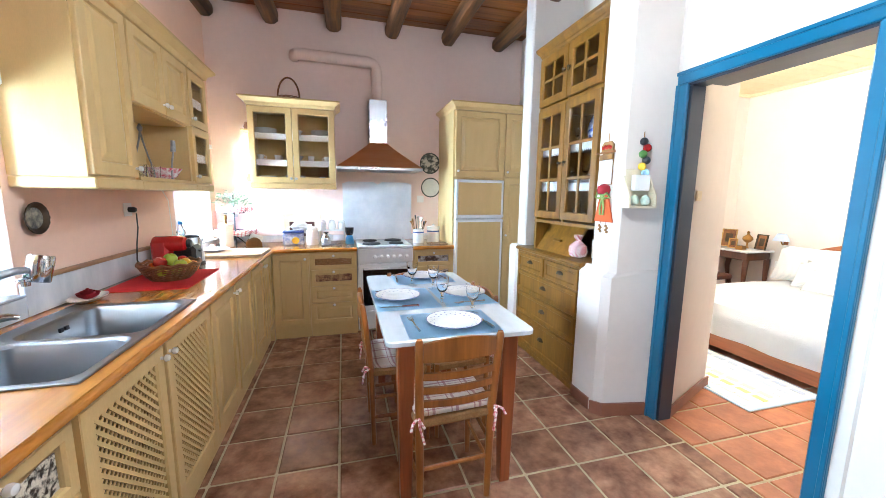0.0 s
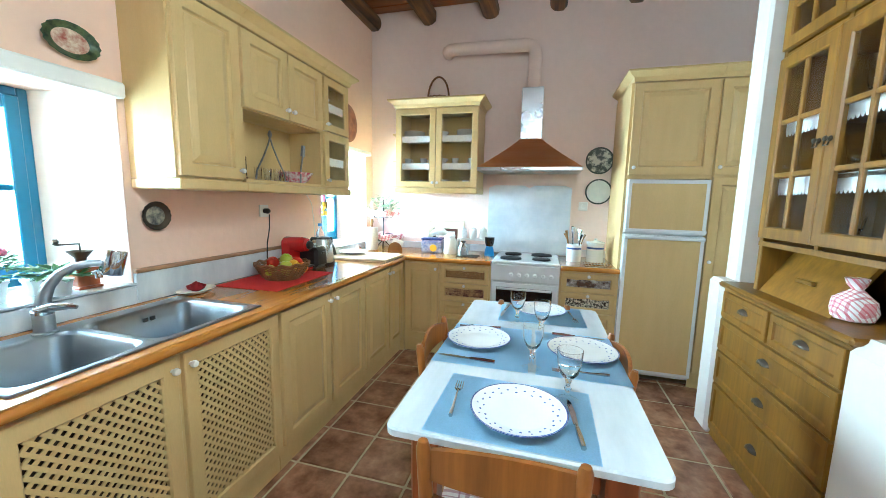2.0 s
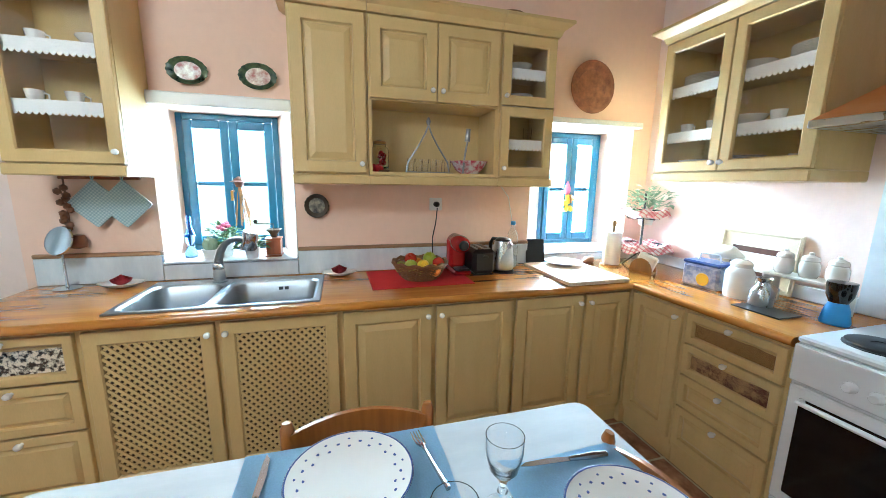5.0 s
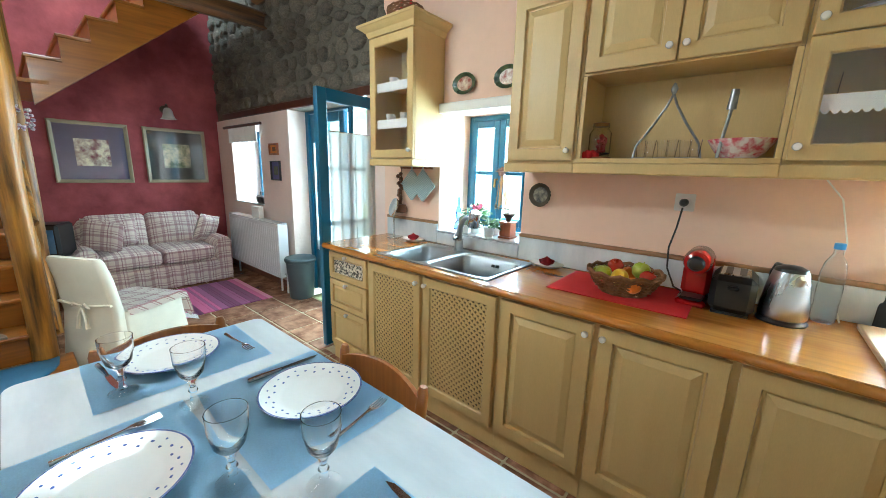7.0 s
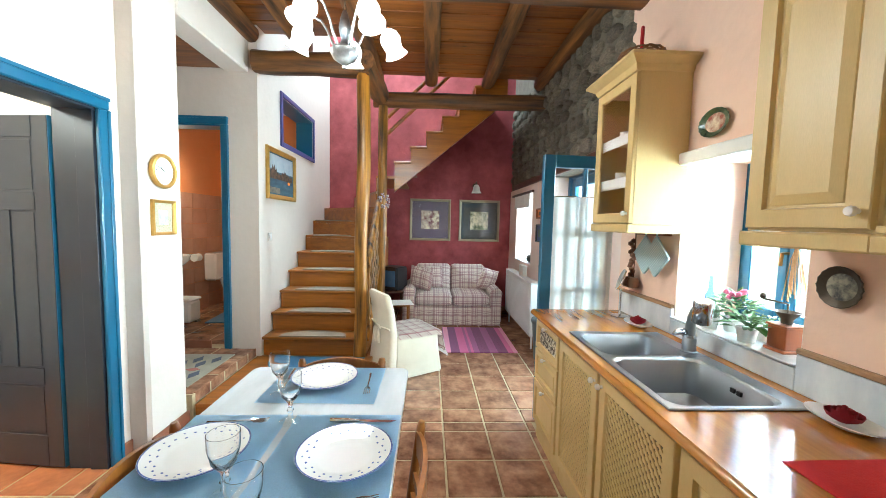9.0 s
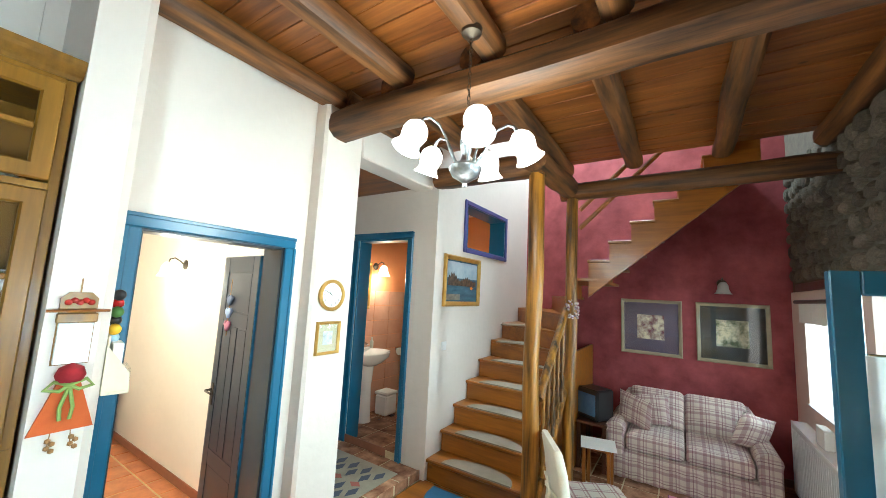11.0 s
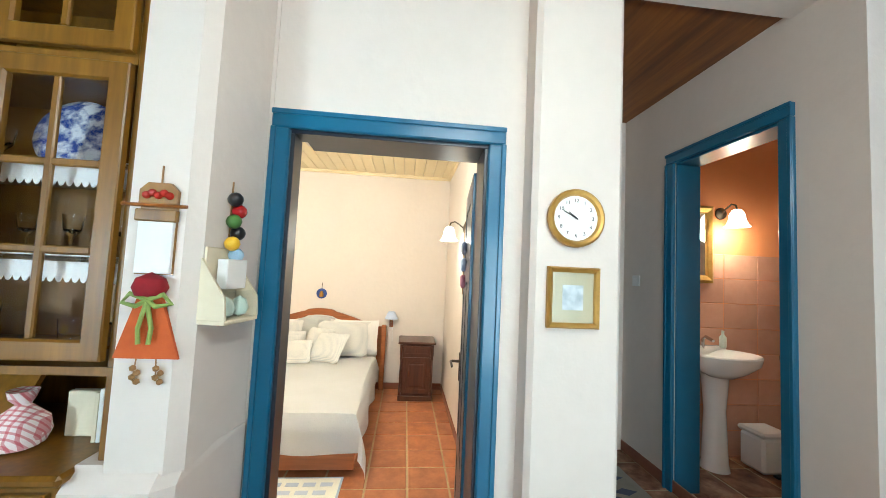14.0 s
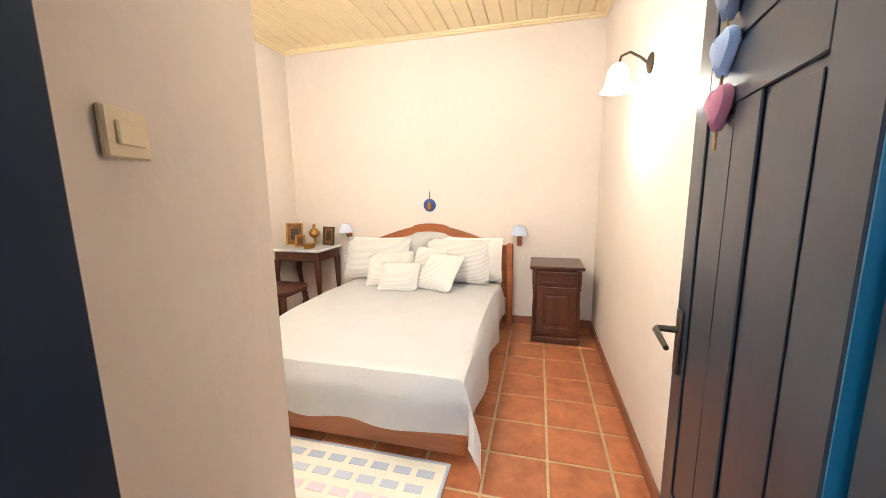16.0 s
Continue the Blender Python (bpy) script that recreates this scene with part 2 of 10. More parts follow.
def cbox(bm, x0, x1, y0, y1, z0, z1, b=0.0):
    """A box, its edges chamfered by b."""
    x0, x1, y0, y1, z0, z1 = min(x0, x1), max(x0, x1), min(y0, y1), max(y0, y1), min(z0, z1), max(z0, z1)
    b = min(b, (x1 - x0) * 0.45, (y1 - y0) * 0.45, (z1 - z0) * 0.45)
    if b <= 0:
        v = [bm.verts.new((x, y, z)) for x in (x0, x1) for y in (y0, y1) for z in (z0, z1)]
        for f in ((0, 1, 3, 2), (4, 6, 7, 5), (0, 4, 5, 1), (2, 3, 7, 6), (0, 2, 6, 4), (1, 5, 7, 3)):
            bm.faces.new([v[i] for i in f])
        return v
    P, S = ((x0, x1), (y0, y1), (z0, z1)), {}
    for i in range(8):
        s = (i & 1, i >> 1 & 1, i >> 2 & 1)
        for a in range(3):
            c = [P[k][s[k]] + (0 if k == a else (b if not s[k] else -b)) for k in range(3)]
            S[s, a] = bm.verts.new(c)
    for a in range(3):
        u, w = (a + 1) % 3, (a + 2) % 3
        for d in (0, 1):
            loop = []
            for su, sw in ((0, 0), (1, 0), (1, 1), (0, 1)):
                s = [0, 0, 0]
                s[a], s[u], s[w] = d, su, sw
                loop.append(S[tuple(s), a])
            bm.faces.new(loop)
        for su in (0, 1):
            for sw in (0, 1):
                s0, s1 = [0, 0, 0], [0, 0, 0]
                s0[u] = s1[u] = su
                s0[w] = s1[w] = sw
                s1[a] = 1
                s0, s1 = tuple(s0), tuple(s1)
                bm.faces.new((S[s0, u], S[s1, u], S[s1, w], S[s0, w]))
    for i in range(8):
        s = (i & 1, i >> 1 & 1, i >> 2 & 1)
        bm.faces.new([S[s, a] for a in range(3)])
    return list(S.values())


def box(*a, b=0.0):
    bm = bmesh.new()
    cbox(bm, *a, b)
    return bm


def loft(bm, rings, close=True, cap=True):
    """Skin over rings of points with equal counts."""
    R = [[bm.verts.new(p) for p in r] for r in rings]
    k = len(R[0])
    for a, b in zip(R, R[1:]):
        for i in range(k if close else k - 1):
            j = (i + 1) % k
            bm.faces.new((a[i], a[j], b[j], b[i]))
    if cap:
        bm.faces.new(R[0][::-1])
        bm.faces.new(R[-1])
    return R


def lathe(bm, profile, at=(0, 0, 0), seg=20, cap=True):
    """Turns (radius, height) pairs round the upright axis."""
    loft(bm, [[(at[0] + max(r, 1e-4) * math.cos(2 * math.pi * i / seg), at[1] + max(r, 1e-4) * math.sin(2 * math.pi * i / seg), at[2] + z)
               for i in range(seg)] for r, z in profile], cap=cap)


def tube(bm, pts, r, seg=8, cap=True):
    """A round bar along points; r is one radius or one a point."""
    pts = [Vector(p) for p in pts]
    rr = r if isinstance(r, (list, tuple)) else [r] * len(pts)
    rings, up = [], None
    for i, p in enumerate(pts):
        d = (pts[min(i + 1, len(pts) - 1)] - pts[max(i - 1, 0)]).normalized()
        if up is None:
            up = d.orthogonal().normalized()
        up = (up - d * up.dot(d)).normalized()
        side = d.cross(up)
        rings.append([p + (up * math.cos(2 * math.pi * k / seg) + side * math.sin(2 * math.pi * k / seg)) * rr[i] for k in range(seg)])
    loft(bm, rings, cap=cap)


def moved(bm, m):
    bmesh.ops.transform(bm, matrix=m, verts=bm.verts)
    return bm


def panel(bm, x0, x1, z0, z1, y, profile, hole=False):
    """Nested rectangles: profile is (inset, forward) pairs from the back edge to the middle; forward is -y."""
    rings = [[(x0 + i, y - d, z0 + i), (x1 - i, y - d, z0 + i), (x1 - i, y - d, z1 - i), (x0 + i, y - d, z1 - i)] for i, d in profile]
    loft(bm, rings, cap=not hole)
    return bm


def slab(name, x0, x1, y0, y1, z0, z1, material, label, category="wall", b=0.0):
    return solid(name, box(x0, x1, y0, y1, z0, z1, b=b), material, label, category, kind="structure")


def wall_with_openings(name, axis, a0, a1, p0, p1, z0, z1, holes, material, label):
    """A wall along an axis, p0..p1 thick, with rectangular holes (a0, a1, z0, z1)."""
    bm = bmesh.new()
    cuts = sorted({a0, a1, *[h[0] for h in holes], *[h[1] for h in holes]})
    cuts = [c for c in cuts if a0 <= c <= a1]
    for u, v in zip(cuts, cuts[1:]):
        mid = (u + v) / 2
        spans, z = [], z0
        for h in sorted((h for h in holes if h[0] < mid < h[1]), key=lambda h: h[2]):
            if h[2] > z:
                spans.append((z, h[2]))
            z = h[3]
        if z < z1:
            spans.append((z, z1))
        for s, t in spans:
            if axis == 'y':
                cbox(bm, p0, p1, u, v, s, t)
            else:
                cbox(bm, u, v, p0, p1, s, t)
    bmesh.ops.remove_doubles(bm, verts=bm.verts, dist=1e-5)
    return solid(name, bm, material, label, "wall", kind="structure")


def pane(parent, x0, x1, z0, z1, y=-0.01, material=None):
    ob = part("glass_pane", box(x0, x1, y - 0.002, y + 0.002, z0, z1), material or PANE, parent, "clear glass pane")
    ob.visible_shadow = False
    return ob


CEIL = 3.28
# ---- the setting ----
slab("floor", -0.02, 3.2, -7.34, 0.0, -0.1, -0.006, GROUT, "sandy grout bed under terracotta floor tiles", "floor")
slab("floor_bedroom", 3.2, 6.92, -3.7, -0.25, -0.1, -0.006, GROUT, "sandy grout bed under bedroom floor tiles", "floor")
wall_with_openings("wall_west", 'y', -3.75, 0.0, -0.45, 0.0, -0.1, 5.6,
                   [(-3.15, -2.47, 0.99, 1.835), (-0.97, -0.16, 0.96, 1.85)], WALL_WARM, "peach plastered kitchen wall with two deep windows")
wall_with_openings("wall_west_living", 'y', -7.34, -3.75, -0.45, 0.0, -0.1, 2.02,
                   [(-5.32, -3.98, -0.2, 2.03), (-6.87, -6.02, 0.95, 1.9)], WALL_PEACH, "peach plastered living room wall with terrace door opening")
slab("wall_west_upper", -0.45, -0.02, -7.34, -3.75, 2.02, 5.6, MORTAR, "rough grey rubble stone wall above a plaster band")
slab("wall_north", -0.45, 3.6, 0.0, 0.3, -0.1, 5.6, WALL_PEACH, "peach plastered wall behind the stove")
slab("wall_south", -0.45, 4.8, -7.64, -7.34, -0.1, 5.6, WALL_RED, "raspberry red limewashed wall behind the stairs")
WORKTOP = wood("honey_wood_worktop", srgb(158, 94, 28), srgb(208, 146, 62), 1, 0.7, 0.18, coat=0.6, bump=0.08, spread=0.7)
WORKTOPX = wood("honey_wood_worktop_across", srgb(158, 94, 28), srgb(208, 146, 62), 0, 0.7, 0.18, coat=0.6, bump=0.08, spread=0.7)
OAK = wood("golden_oak", srgb(96, 62, 8), srgb(146, 102, 22), 2, 0.7, 0.42, coat=0.1, bump=0.15)
CHAIRW = wood("chair_wood", srgb(112, 62, 20), srgb(170, 106, 42), 2, 0.8, 0.32, coat=0.3, bump=0.12)
TABLEW = wood("table_leg_wood", srgb(128, 64, 30), srgb(164, 90, 46), 2, 0.8, 0.35, coat=0.2, bump=0.12)
DARKW = wood("dark_walnut", srgb(58, 30, 20), srgb(92, 52, 34), 2, 0.8, 0.32, coat=0.25, bump=0.12)
BEDW = wood("bed_cherry_wood", srgb(136, 74, 34), srgb(172, 102, 54), 1, 0.7, 0.35, coat=0.25, bump=0.12)
STRIP = wood("brown_trim_wood", srgb(150, 112, 78), srgb(176, 138, 100), 1, 0.8, 0.5)
STEEL = mat("brushed_steel", srgb(176, 180, 184), srgb(196, 198, 200), 3, 0.28, 0.05, 90, metal=1, stretch=(1, 8, 1))
STEEL_BOWL = mat("satin_steel_bowl", srgb(150, 154, 160), srgb(170, 174, 178), 3, 0.36, 0.04, 90, metal=1)
CHROME = mat("chrome", srgb(205, 207, 210), srgb(190, 192, 196), 3, 0.14, 0, metal=1)
COPPER = mat("warm_steel_hood", srgb(224, 158, 106), srgb(236, 190, 148), 2, 0.48, 0.03, 90, metal=1, stretch=(1, 1, 8))
BRASS = mat("old_brass", srgb(170, 130, 70), srgb(140, 104, 52), 8, 0.35, 0.1, 80, metal=1)
BRONZE = mat("dark_bronze", srgb(66, 58, 50), srgb(96, 84, 70), 12, 0.45, 0.3, 90, metal=0.8)
SILVER = mat("antique_silver", srgb(120, 122, 124), srgb(176, 178, 180), 18, 0.35, 0.4, 90, metal=1)
GOLD = mat("gilt_frame", srgb(176, 134, 58), srgb(206, 168, 92), 12, 0.38, 0.3, 90, metal=0.55)
PORCELAIN = mat("white_porcelain", srgb(240, 238, 234), srgb(232, 230, 226), 3, 0.12, 0, coat=0.4)
ENAMEL = mat("white_enamel", srgb(232, 234, 236), srgb(224, 226, 228), 3, 0.22, 0, coat=0.3)
BLACK = mat("black_plastic", srgb(22, 22, 24), srgb(34, 34, 36), 10, 0.32, 0.05, 90)
DARKGLASS = mat("black_glass", srgb(12, 12, 14), srgb(18, 18, 20), 3, 0.08, 0)
IRON = mat("dark_iron", srgb(34, 34, 36), srgb(52, 52, 54), 12, 0.6, 0.2, 60, metal=0.4)
REDP = mat("red_plastic", srgb(176, 20, 24), srgb(160, 16, 20), 4, 0.22, 0, coat=0.4)
REDCLOTH = mat("red_felt_mat", srgb(198, 28, 32), srgb(178, 20, 26), 9, 0.9, 0.4, 180)
BLUEMAT = cloth("blue_linen_mat", srgb(172, 204, 228), srgb(156, 192, 220), weave=260, bump=0.5)
WHITECLOTH = cloth("white_linen", srgb(236, 232, 226), srgb(224, 220, 214), weave=300)
LACE = cloth("white_lace", srgb(240, 238, 234), None, weave=160)
OFFWHITE = cloth("ivory_slipcover", srgb(226, 218, 198), srgb(212, 204, 184), weave=260)
WICKER = mat("brown_wicker", srgb(96, 60, 30), srgb(140, 94, 52), 30, 0.6, 0.6, 160, grain=0.2)
RUSH = mat("woven_rush", srgb(170, 130, 78), srgb(140, 100, 56), 20, 0.7, 0.6, 120, grain=0.15)
CLEAR = glass("clear_glass")
BLUEGLASS = glass("blue_glass", (0.35, 0.55, 0.95, 1))
LEAF = mat("houseplant_leaf", srgb(46, 84, 34), srgb(92, 130, 58), 9, 0.5, 0.2, 40, piece=0.2)
PALELEAF = mat("grey_green_leaf", srgb(120, 146, 118), srgb(160, 178, 150), 9, 0.6, 0.2, 40)
PINKC = plaid("pink_gingham", srgb(240, 226, 222), [(srgb(196, 50, 70), 0.0, 0.36, 0.6)], 0.026)
TERRA = mat("brown_pottery", srgb(104, 66, 44), srgb(136, 92, 64), 10, 0.55, 0.2, 60)
PAPER = mat("white_paper", srgb(240, 238, 232), srgb(232, 230, 224), 4, 0.8, 0.05, 90)
CREAMP = mat("cream_card", srgb(228, 216, 188), srgb(214, 200, 170), 8, 0.8, 0.05, 90)
NAVY = mat("cobalt_print", srgb(40, 60, 130), srgb(60, 84, 150), 20, 0.3, 0, 60)
TIN = mat("printed_tin", srgb(206, 208, 222), srgb(120, 134, 186), 26, 0.3, 0, 60, spread=0.3)
LEMON = mat("lemon_skin", srgb(232, 182, 30), srgb(240, 198, 50), 12, 0.4, 0.3, 120)
APPLE_G = mat("green_apple", srgb(142, 164, 40), srgb(186, 186, 66), 8, 0.28, 0)
APPLE_R = mat("red_apple", srgb(150, 22, 26), srgb(196, 60, 40), 8, 0.26, 0)
ORANGEF = mat("orange_peel", srgb(226, 120, 24), srgb(236, 140, 40), 8, 0.4, 0.3, 120)
ROSE = mat("dark_red_velvet", srgb(120, 8, 22), srgb(156, 18, 34), 14, 0.8, 0.3, 90)
PINKF = mat("pink_petals", srgb(206, 70, 110), srgb(226, 120, 150), 14, 0.7, 0.2, 90)
LIGHTBLUE = mat("light_blue_plastic", srgb(60, 140, 210), srgb(76, 154, 220), 4, 0.35)
GREYPL = mat("grey_green_plastic", srgb(62, 74, 80), srgb(74, 86, 92), 4, 0.45, 0.05, 60)
PLATEDARK = mat("dark_painted_plate", srgb(44, 44, 48), srgb(150, 142, 122), 34, 0.35, 0.1, 60, spread=0.25)
PLATEGREEN = mat("green_painted_plate", srgb(20, 44, 34), srgb(90, 104, 66), 30, 0.3, 0, 60, spread=0.3)
PLATEBROWN = mat("brown_painted_plate", srgb(150, 98, 66), srgb(96, 48, 36), 22, 0.4, 0.05, 60, spread=0.4)
PLAID = plaid("plaid_upholstery", srgb(222, 208, 196), [(srgb(140, 76, 96), 0.0, 0.22, 0.45), (srgb(160, 110, 120), 0.45, 0.1, 0.4), (srgb(120, 60, 84), 0.62, 0.06, 0.6)], 0.14)
CUSHION = plaid("plaid_seat_pad", srgb(226, 212, 200), [(srgb(150, 60, 76), 0.0, 0.12, 0.6), (srgb(150, 60, 76), 0.2, 0.05, 0.6)], 0.11)
HALLZ, BATHX = 0.2, 4.5
# east side: pillars round the dresser, wall with the bedroom door, pilaster, hall opening
slab("wall_east_kitchen", 3.42, 3.6, -1.05, 0.0, 0, CEIL, WALL_WHITE, "white plastered wall beside the tall cupboards")
slab("pillar_north", 2.93, 3.6, -1.2, -1.05, 0.0, CEIL, WALL_WHITE, "white plastered pillar beside the dresser", b=0.015)
slab("pillar_north_foot", 2.85, 3.3, -1.212, -1.04, 0.0, 0.97, WALL_WHITE, "thicker white plastered foot of a pillar", b=0.02)
slab("dresser_recess_wall", 3.42, 3.6, -2.169, -1.2, 0.0, CEIL, WALL_WHITE, "white plastered back of the dresser recess")
bm = bmesh.new()
loft(bm, [[(2.885, -2.247, z), (2.885, -2.4, z), (2.92, -2.438, z), (3.2, -2.485, z), (3.2, -2.499, z), (3.3, -2.56, z), (3.85, -2.325, z), (3.93, -2.3, z), (3.93, -2.17, z), (3.42, -2.17, z), (3.42, -2.247, z)] for z in (0, CEIL)])
solid("pillar_south", bm, WALL_WHITE, "white plastered pillar between dresser and bedroom door", "wall", kind="structure")
bm = bmesh.new()
loft(bm, [[(2.85 + o, -2.165, z), (2.85 + o, -2.39, z), (2.89 + o, -2.435, z), (3.19, -2.492, z), (3.19, -2.165, z)] for z, o in ((0, 0), (0.92, 0), (0.97, 0.05))])
solid("pillar_south_foot", bm, WALL_WHITE, "thicker white plastered foot of a pillar", "wall", kind="structure")
wall_with_openings("wall_east", 'y', -3.55, -2.501, 3.201, 3.298, 0.0, CEIL, [(-3.37, -2.55, -0.1, 2.088)], WALL_WHITE, "white plastered wall with a bedroom door")
slab("wall_east_inner", 3.299, 3.45, -3.55, -2.57, 2.088, 3.2, WALL_WHITE, "white plaster above the bedroom door")
slab("wall_east_jamb", 3.299, 3.45, -3.52, -3.37, 0, 2.087, WALL_WHITE, "white plaster beside the bedroom door")
slab("pilaster", 3.08, 3.45, -3.86, -3.5, 0.0, CEIL, WALL_WHITE, "white plastered pilaster with clock and picture", b=0.02)
slab("wall_over_hall", 3.08, 3.3, -4.88, -3.86, 2.85, CEIL, WALL_WHITE, "white plaster above the hall opening", b=0.01)
slab("hall_wall_north", 3.45, 4.7, -3.9, -3.7, 0.0, 3.1, WALL_WHITE, "white plastered hall wall")
wall_with_openings("hall_wall_east", 'y', -4.83, -3.9, 4.62, 4.8, 0.0, 3.1, [(-4.66, -3.95, 0.19, 2.25)], WALL_WHITE, "white plastered hall end wall with a blue door")
wall_with_openings("hall_wall_south", 'x', 3.22, 4.8, -5.0, -4.83, 0.0, CEIL, [(3.34, 4.04, 0.19, 2.37)], WALL_WHITE, "white plastered wall with the bathroom door")
wall_with_openings("wall_stairs", 'y', -7.34, -4.83, 3.0, 3.22, 0.0, 5.6, [(-6.46, -5.4, 2.33, 2.82)], WALL_WHITE, "white plastered stair wall with an inner window")
slab("hall_floor", 3.05, 4.8, -4.95, -3.86, 0.0, HALLZ - 0.006, GROUT, "raised hall floor", "floor")
slab("hall_ceiling", 3.3, 4.7, -4.83, -3.7, 2.88, 2.93, PLANK, "dark stained board ceiling of the hall", "ceiling")
# bathroom shell
slab("bath_wall_south", 3.22, 4.8, -7.34, -7.2, 0.0, 3.1, WALL_ORANGE, "orange plastered bathroom wall")
slab("bath_wall_east", BATHX, 4.52, -7.2, -5.0, 0.0, 3.1, WALL_ORANGE, "orange plastered bathroom wall")
slab("bath_ceiling", 3.22, 4.8, -7.34, -5.0, 3.1, 3.15, WALL_WHITE, "white bathroom ceiling", "ceiling")
slab("bath_floor", 3.22, 4.8, -7.2, -4.951, 0.0, HALLZ - 0.006, GROUT, "raised bathroom floor", "floor")
# bedroom shell
slab("bed_wall_south", 3.45, 7.1, -3.76, -3.58, -0.1, 2.96, WALL_WHITE, "white plastered bedroom wall")
slab("bed_wall_east", 6.66, 7.1, -3.58, -0.1, -0.1, 2.96, WALL_WHITE, "white plastered wall behind the bed")
slab("bed_wall_north", 3.6, 7.1, -0.38, -0.1, -0.1, 2.96, WALL_WHITE, "white plastered bedroom wall")
slab("bed_wall_west", 3.6, 3.93, -2.17, -0.38, -0.1, 2.96, WALL_WHITE, "white plastered bedroom wall")
slab("bed_roof", 3.45, 7.1, -3.76, -0.1, 2.85, 3.1, WALL_WHITE, "slab over the bedroom", "ceiling")
bm = bmesh.new()
for i in range(26):
    cbox(bm, 3.45, 6.66, -3.58 + i * 0.125, -3.58 + i * 0.125 + 0.121, 2.815, 2.835, 0.006)
solid("ceiling_bedroom", bm, CREAMBOARD, "cream painted board ceiling of the bedroom", "ceiling", kind="structure")
bm = bmesh.new()
for z, o in ((2.785, 0.0), (2.8, 0.02)):
    cbox(bm, 6.62 - o, 6.66, -3.58, -0.38, z, z + 0.02, 0.006)
    cbox(bm, 3.95, 6.62, -3.58, -3.54 + o, z, z + 0.02, 0.006)
    cbox(bm, 3.95, 6.62, -0.42 - o, -0.38, z, z + 0.02, 0.006)
solid("trim", bm, CREAMBOARD, "cream painted ceiling moulding", "trim", kind="structure")
# ceiling boards
bm = bmesh.new()
y = -0.005
k = 0
while y > -5.8:
    w = 0.125
    x1 = 3.42 if y > -4.95 else 2.05
    cbox(bm, -0.02, x1, y - w + 0.003, y, CEIL + 0.004 * (k % 2), CEIL + 0.03, 0.004)
    y -= w
    k += 1
solid("ceiling", bm, PLANK, "varnished knotty pine board ceiling", "ceiling", kind="structure")
slab("ceiling_deck", -0.45, 3.6, -5.0, 0.3, CEIL + 0.04, CEIL + 0.2, MORTAR, "slab above the board ceiling", "ceiling")
slab("ceiling_deck_living", -0.45, 2.05, -5.8, -5.0, CEIL + 0.04, CEIL + 0.2, MORTAR, "slab above the board ceiling", "ceiling")
slab("roof", -0.45, 4.8, -7.64, 0.3, 5.6, 5.7, WALL_WHITE, "white plastered underside of the roof", "ceiling")
slab("upper_wall_north", -0.45, 3.22, -3.0, -2.9, CEIL + 0.2, 5.6, WALL_WHITE, "white plastered upstairs wall")
slab("upper_wall_east", 3.0, 3.2, -4.83, -3.0, CEIL + 0.2, 5.6, WALL_WHITE, "white plastered upstairs wall")


def log(name, p0, p1, r, material, label, wob=0.018, squash=1.0, seg=12, n=14, seed=0):
    """A hewn round beam, slightly crooked and knotty."""
    p0, p1 = Vector(p0), Vector(p1)
    d = (p1 - p0).normalized()
    u = Vector((0, 0, 1)) if abs(d.z) < 0.9 else Vector((1, 0, 0))
    s = d.cross(u).normalized()
    rings = []
    for i in range(n + 1):
        t = i / n
        c = p0.lerp(p1, t) + s * wob * noise.noise((t * 3, seed * 7.1, 0)) + u * wob * 0.6 * noise.noise((t * 3, seed * 7.1, 5))
        ring = []
        for k in range(seg):
            a = 2 * math.pi * k / seg
            rr = r * (1 + 0.1 * noise.noise((t * 5, math.cos(a) * 1.2 + seed * 3.3, math.sin(a) * 1.2)))
            ca, sa = math.cos(a), math.sin(a)
            q = (abs(ca) ** 4 + abs(sa) ** 4) ** -0.25
            rr *= 1 + squash * 0.6 * (q - 1)
            ring.append(c + s * ca * rr + u * sa * rr)
        rings.append(ring)
    bm = bmesh.new()
    loft(bm, rings)
    return solid(name, bm, material, label, "beam", smooth=True, kind="structure")


JOISTS = (0.03, 0.62, 1.23, 1.85, 2.49, 3.11)
for i, x in enumerate(JOISTS):
    log("ceiling_joist", (x, 0.0, 3.2), (x, -3.62, 3.2), 0.078, LOG, "dark stained round ceiling joist", seed=i)
for i, x in enumerate((0.03, 0.68, 1.36, 2.0)):
    log("ceiling_joist", (x, -3.62, 3.2), (x, -5.8, 3.2), 0.075, LOG, "dark stained ceiling joist", seed=i + 10)
log("ceiling_joist", (2.62, -3.62, 3.2), (2.62, -5.05, 3.2), 0.075, LOG, "dark stained ceiling joist", seed=17)
log("ceiling_joist", (3.05, -3.62, 3.2), (3.05, -4.83, 3.2), 0.075, LOG, "dark stained ceiling joist", seed=18)
log("main_beam", (3.14, -3.62, 3.0), (-0.05, -3.62, 3.0), 0.105, LOGX, "thick hewn timber main beam", wob=0.03, seed=21)
log("stair_beam", (3.02, -4.83, 2.95), (1.95, -4.85, 2.95), 0.1, LOGX, "hewn timber beam over the stair foot", wob=0.02, seed=22)
log("stair_beam", (2.0, -4.75, 2.97), (1.95, -5.85, 2.97), 0.1, LOG, "hewn timber beam between two posts", wob=0.02, seed=23)
log("stair_beam", (2.05, -5.75, 2.93), (-0.05, -5.75, 2.96), 0.085, LOGX, "dark hewn timber beam along the stairwell", wob=0.02, seed=24)
log("post", (2.03, -4.85, 0.0), (2.0, -4.85, 2.88), 0.064, POST, "honey coloured knotty log post beside the stairs", wob=0.03, squash=0.2, seed=25, n=22)
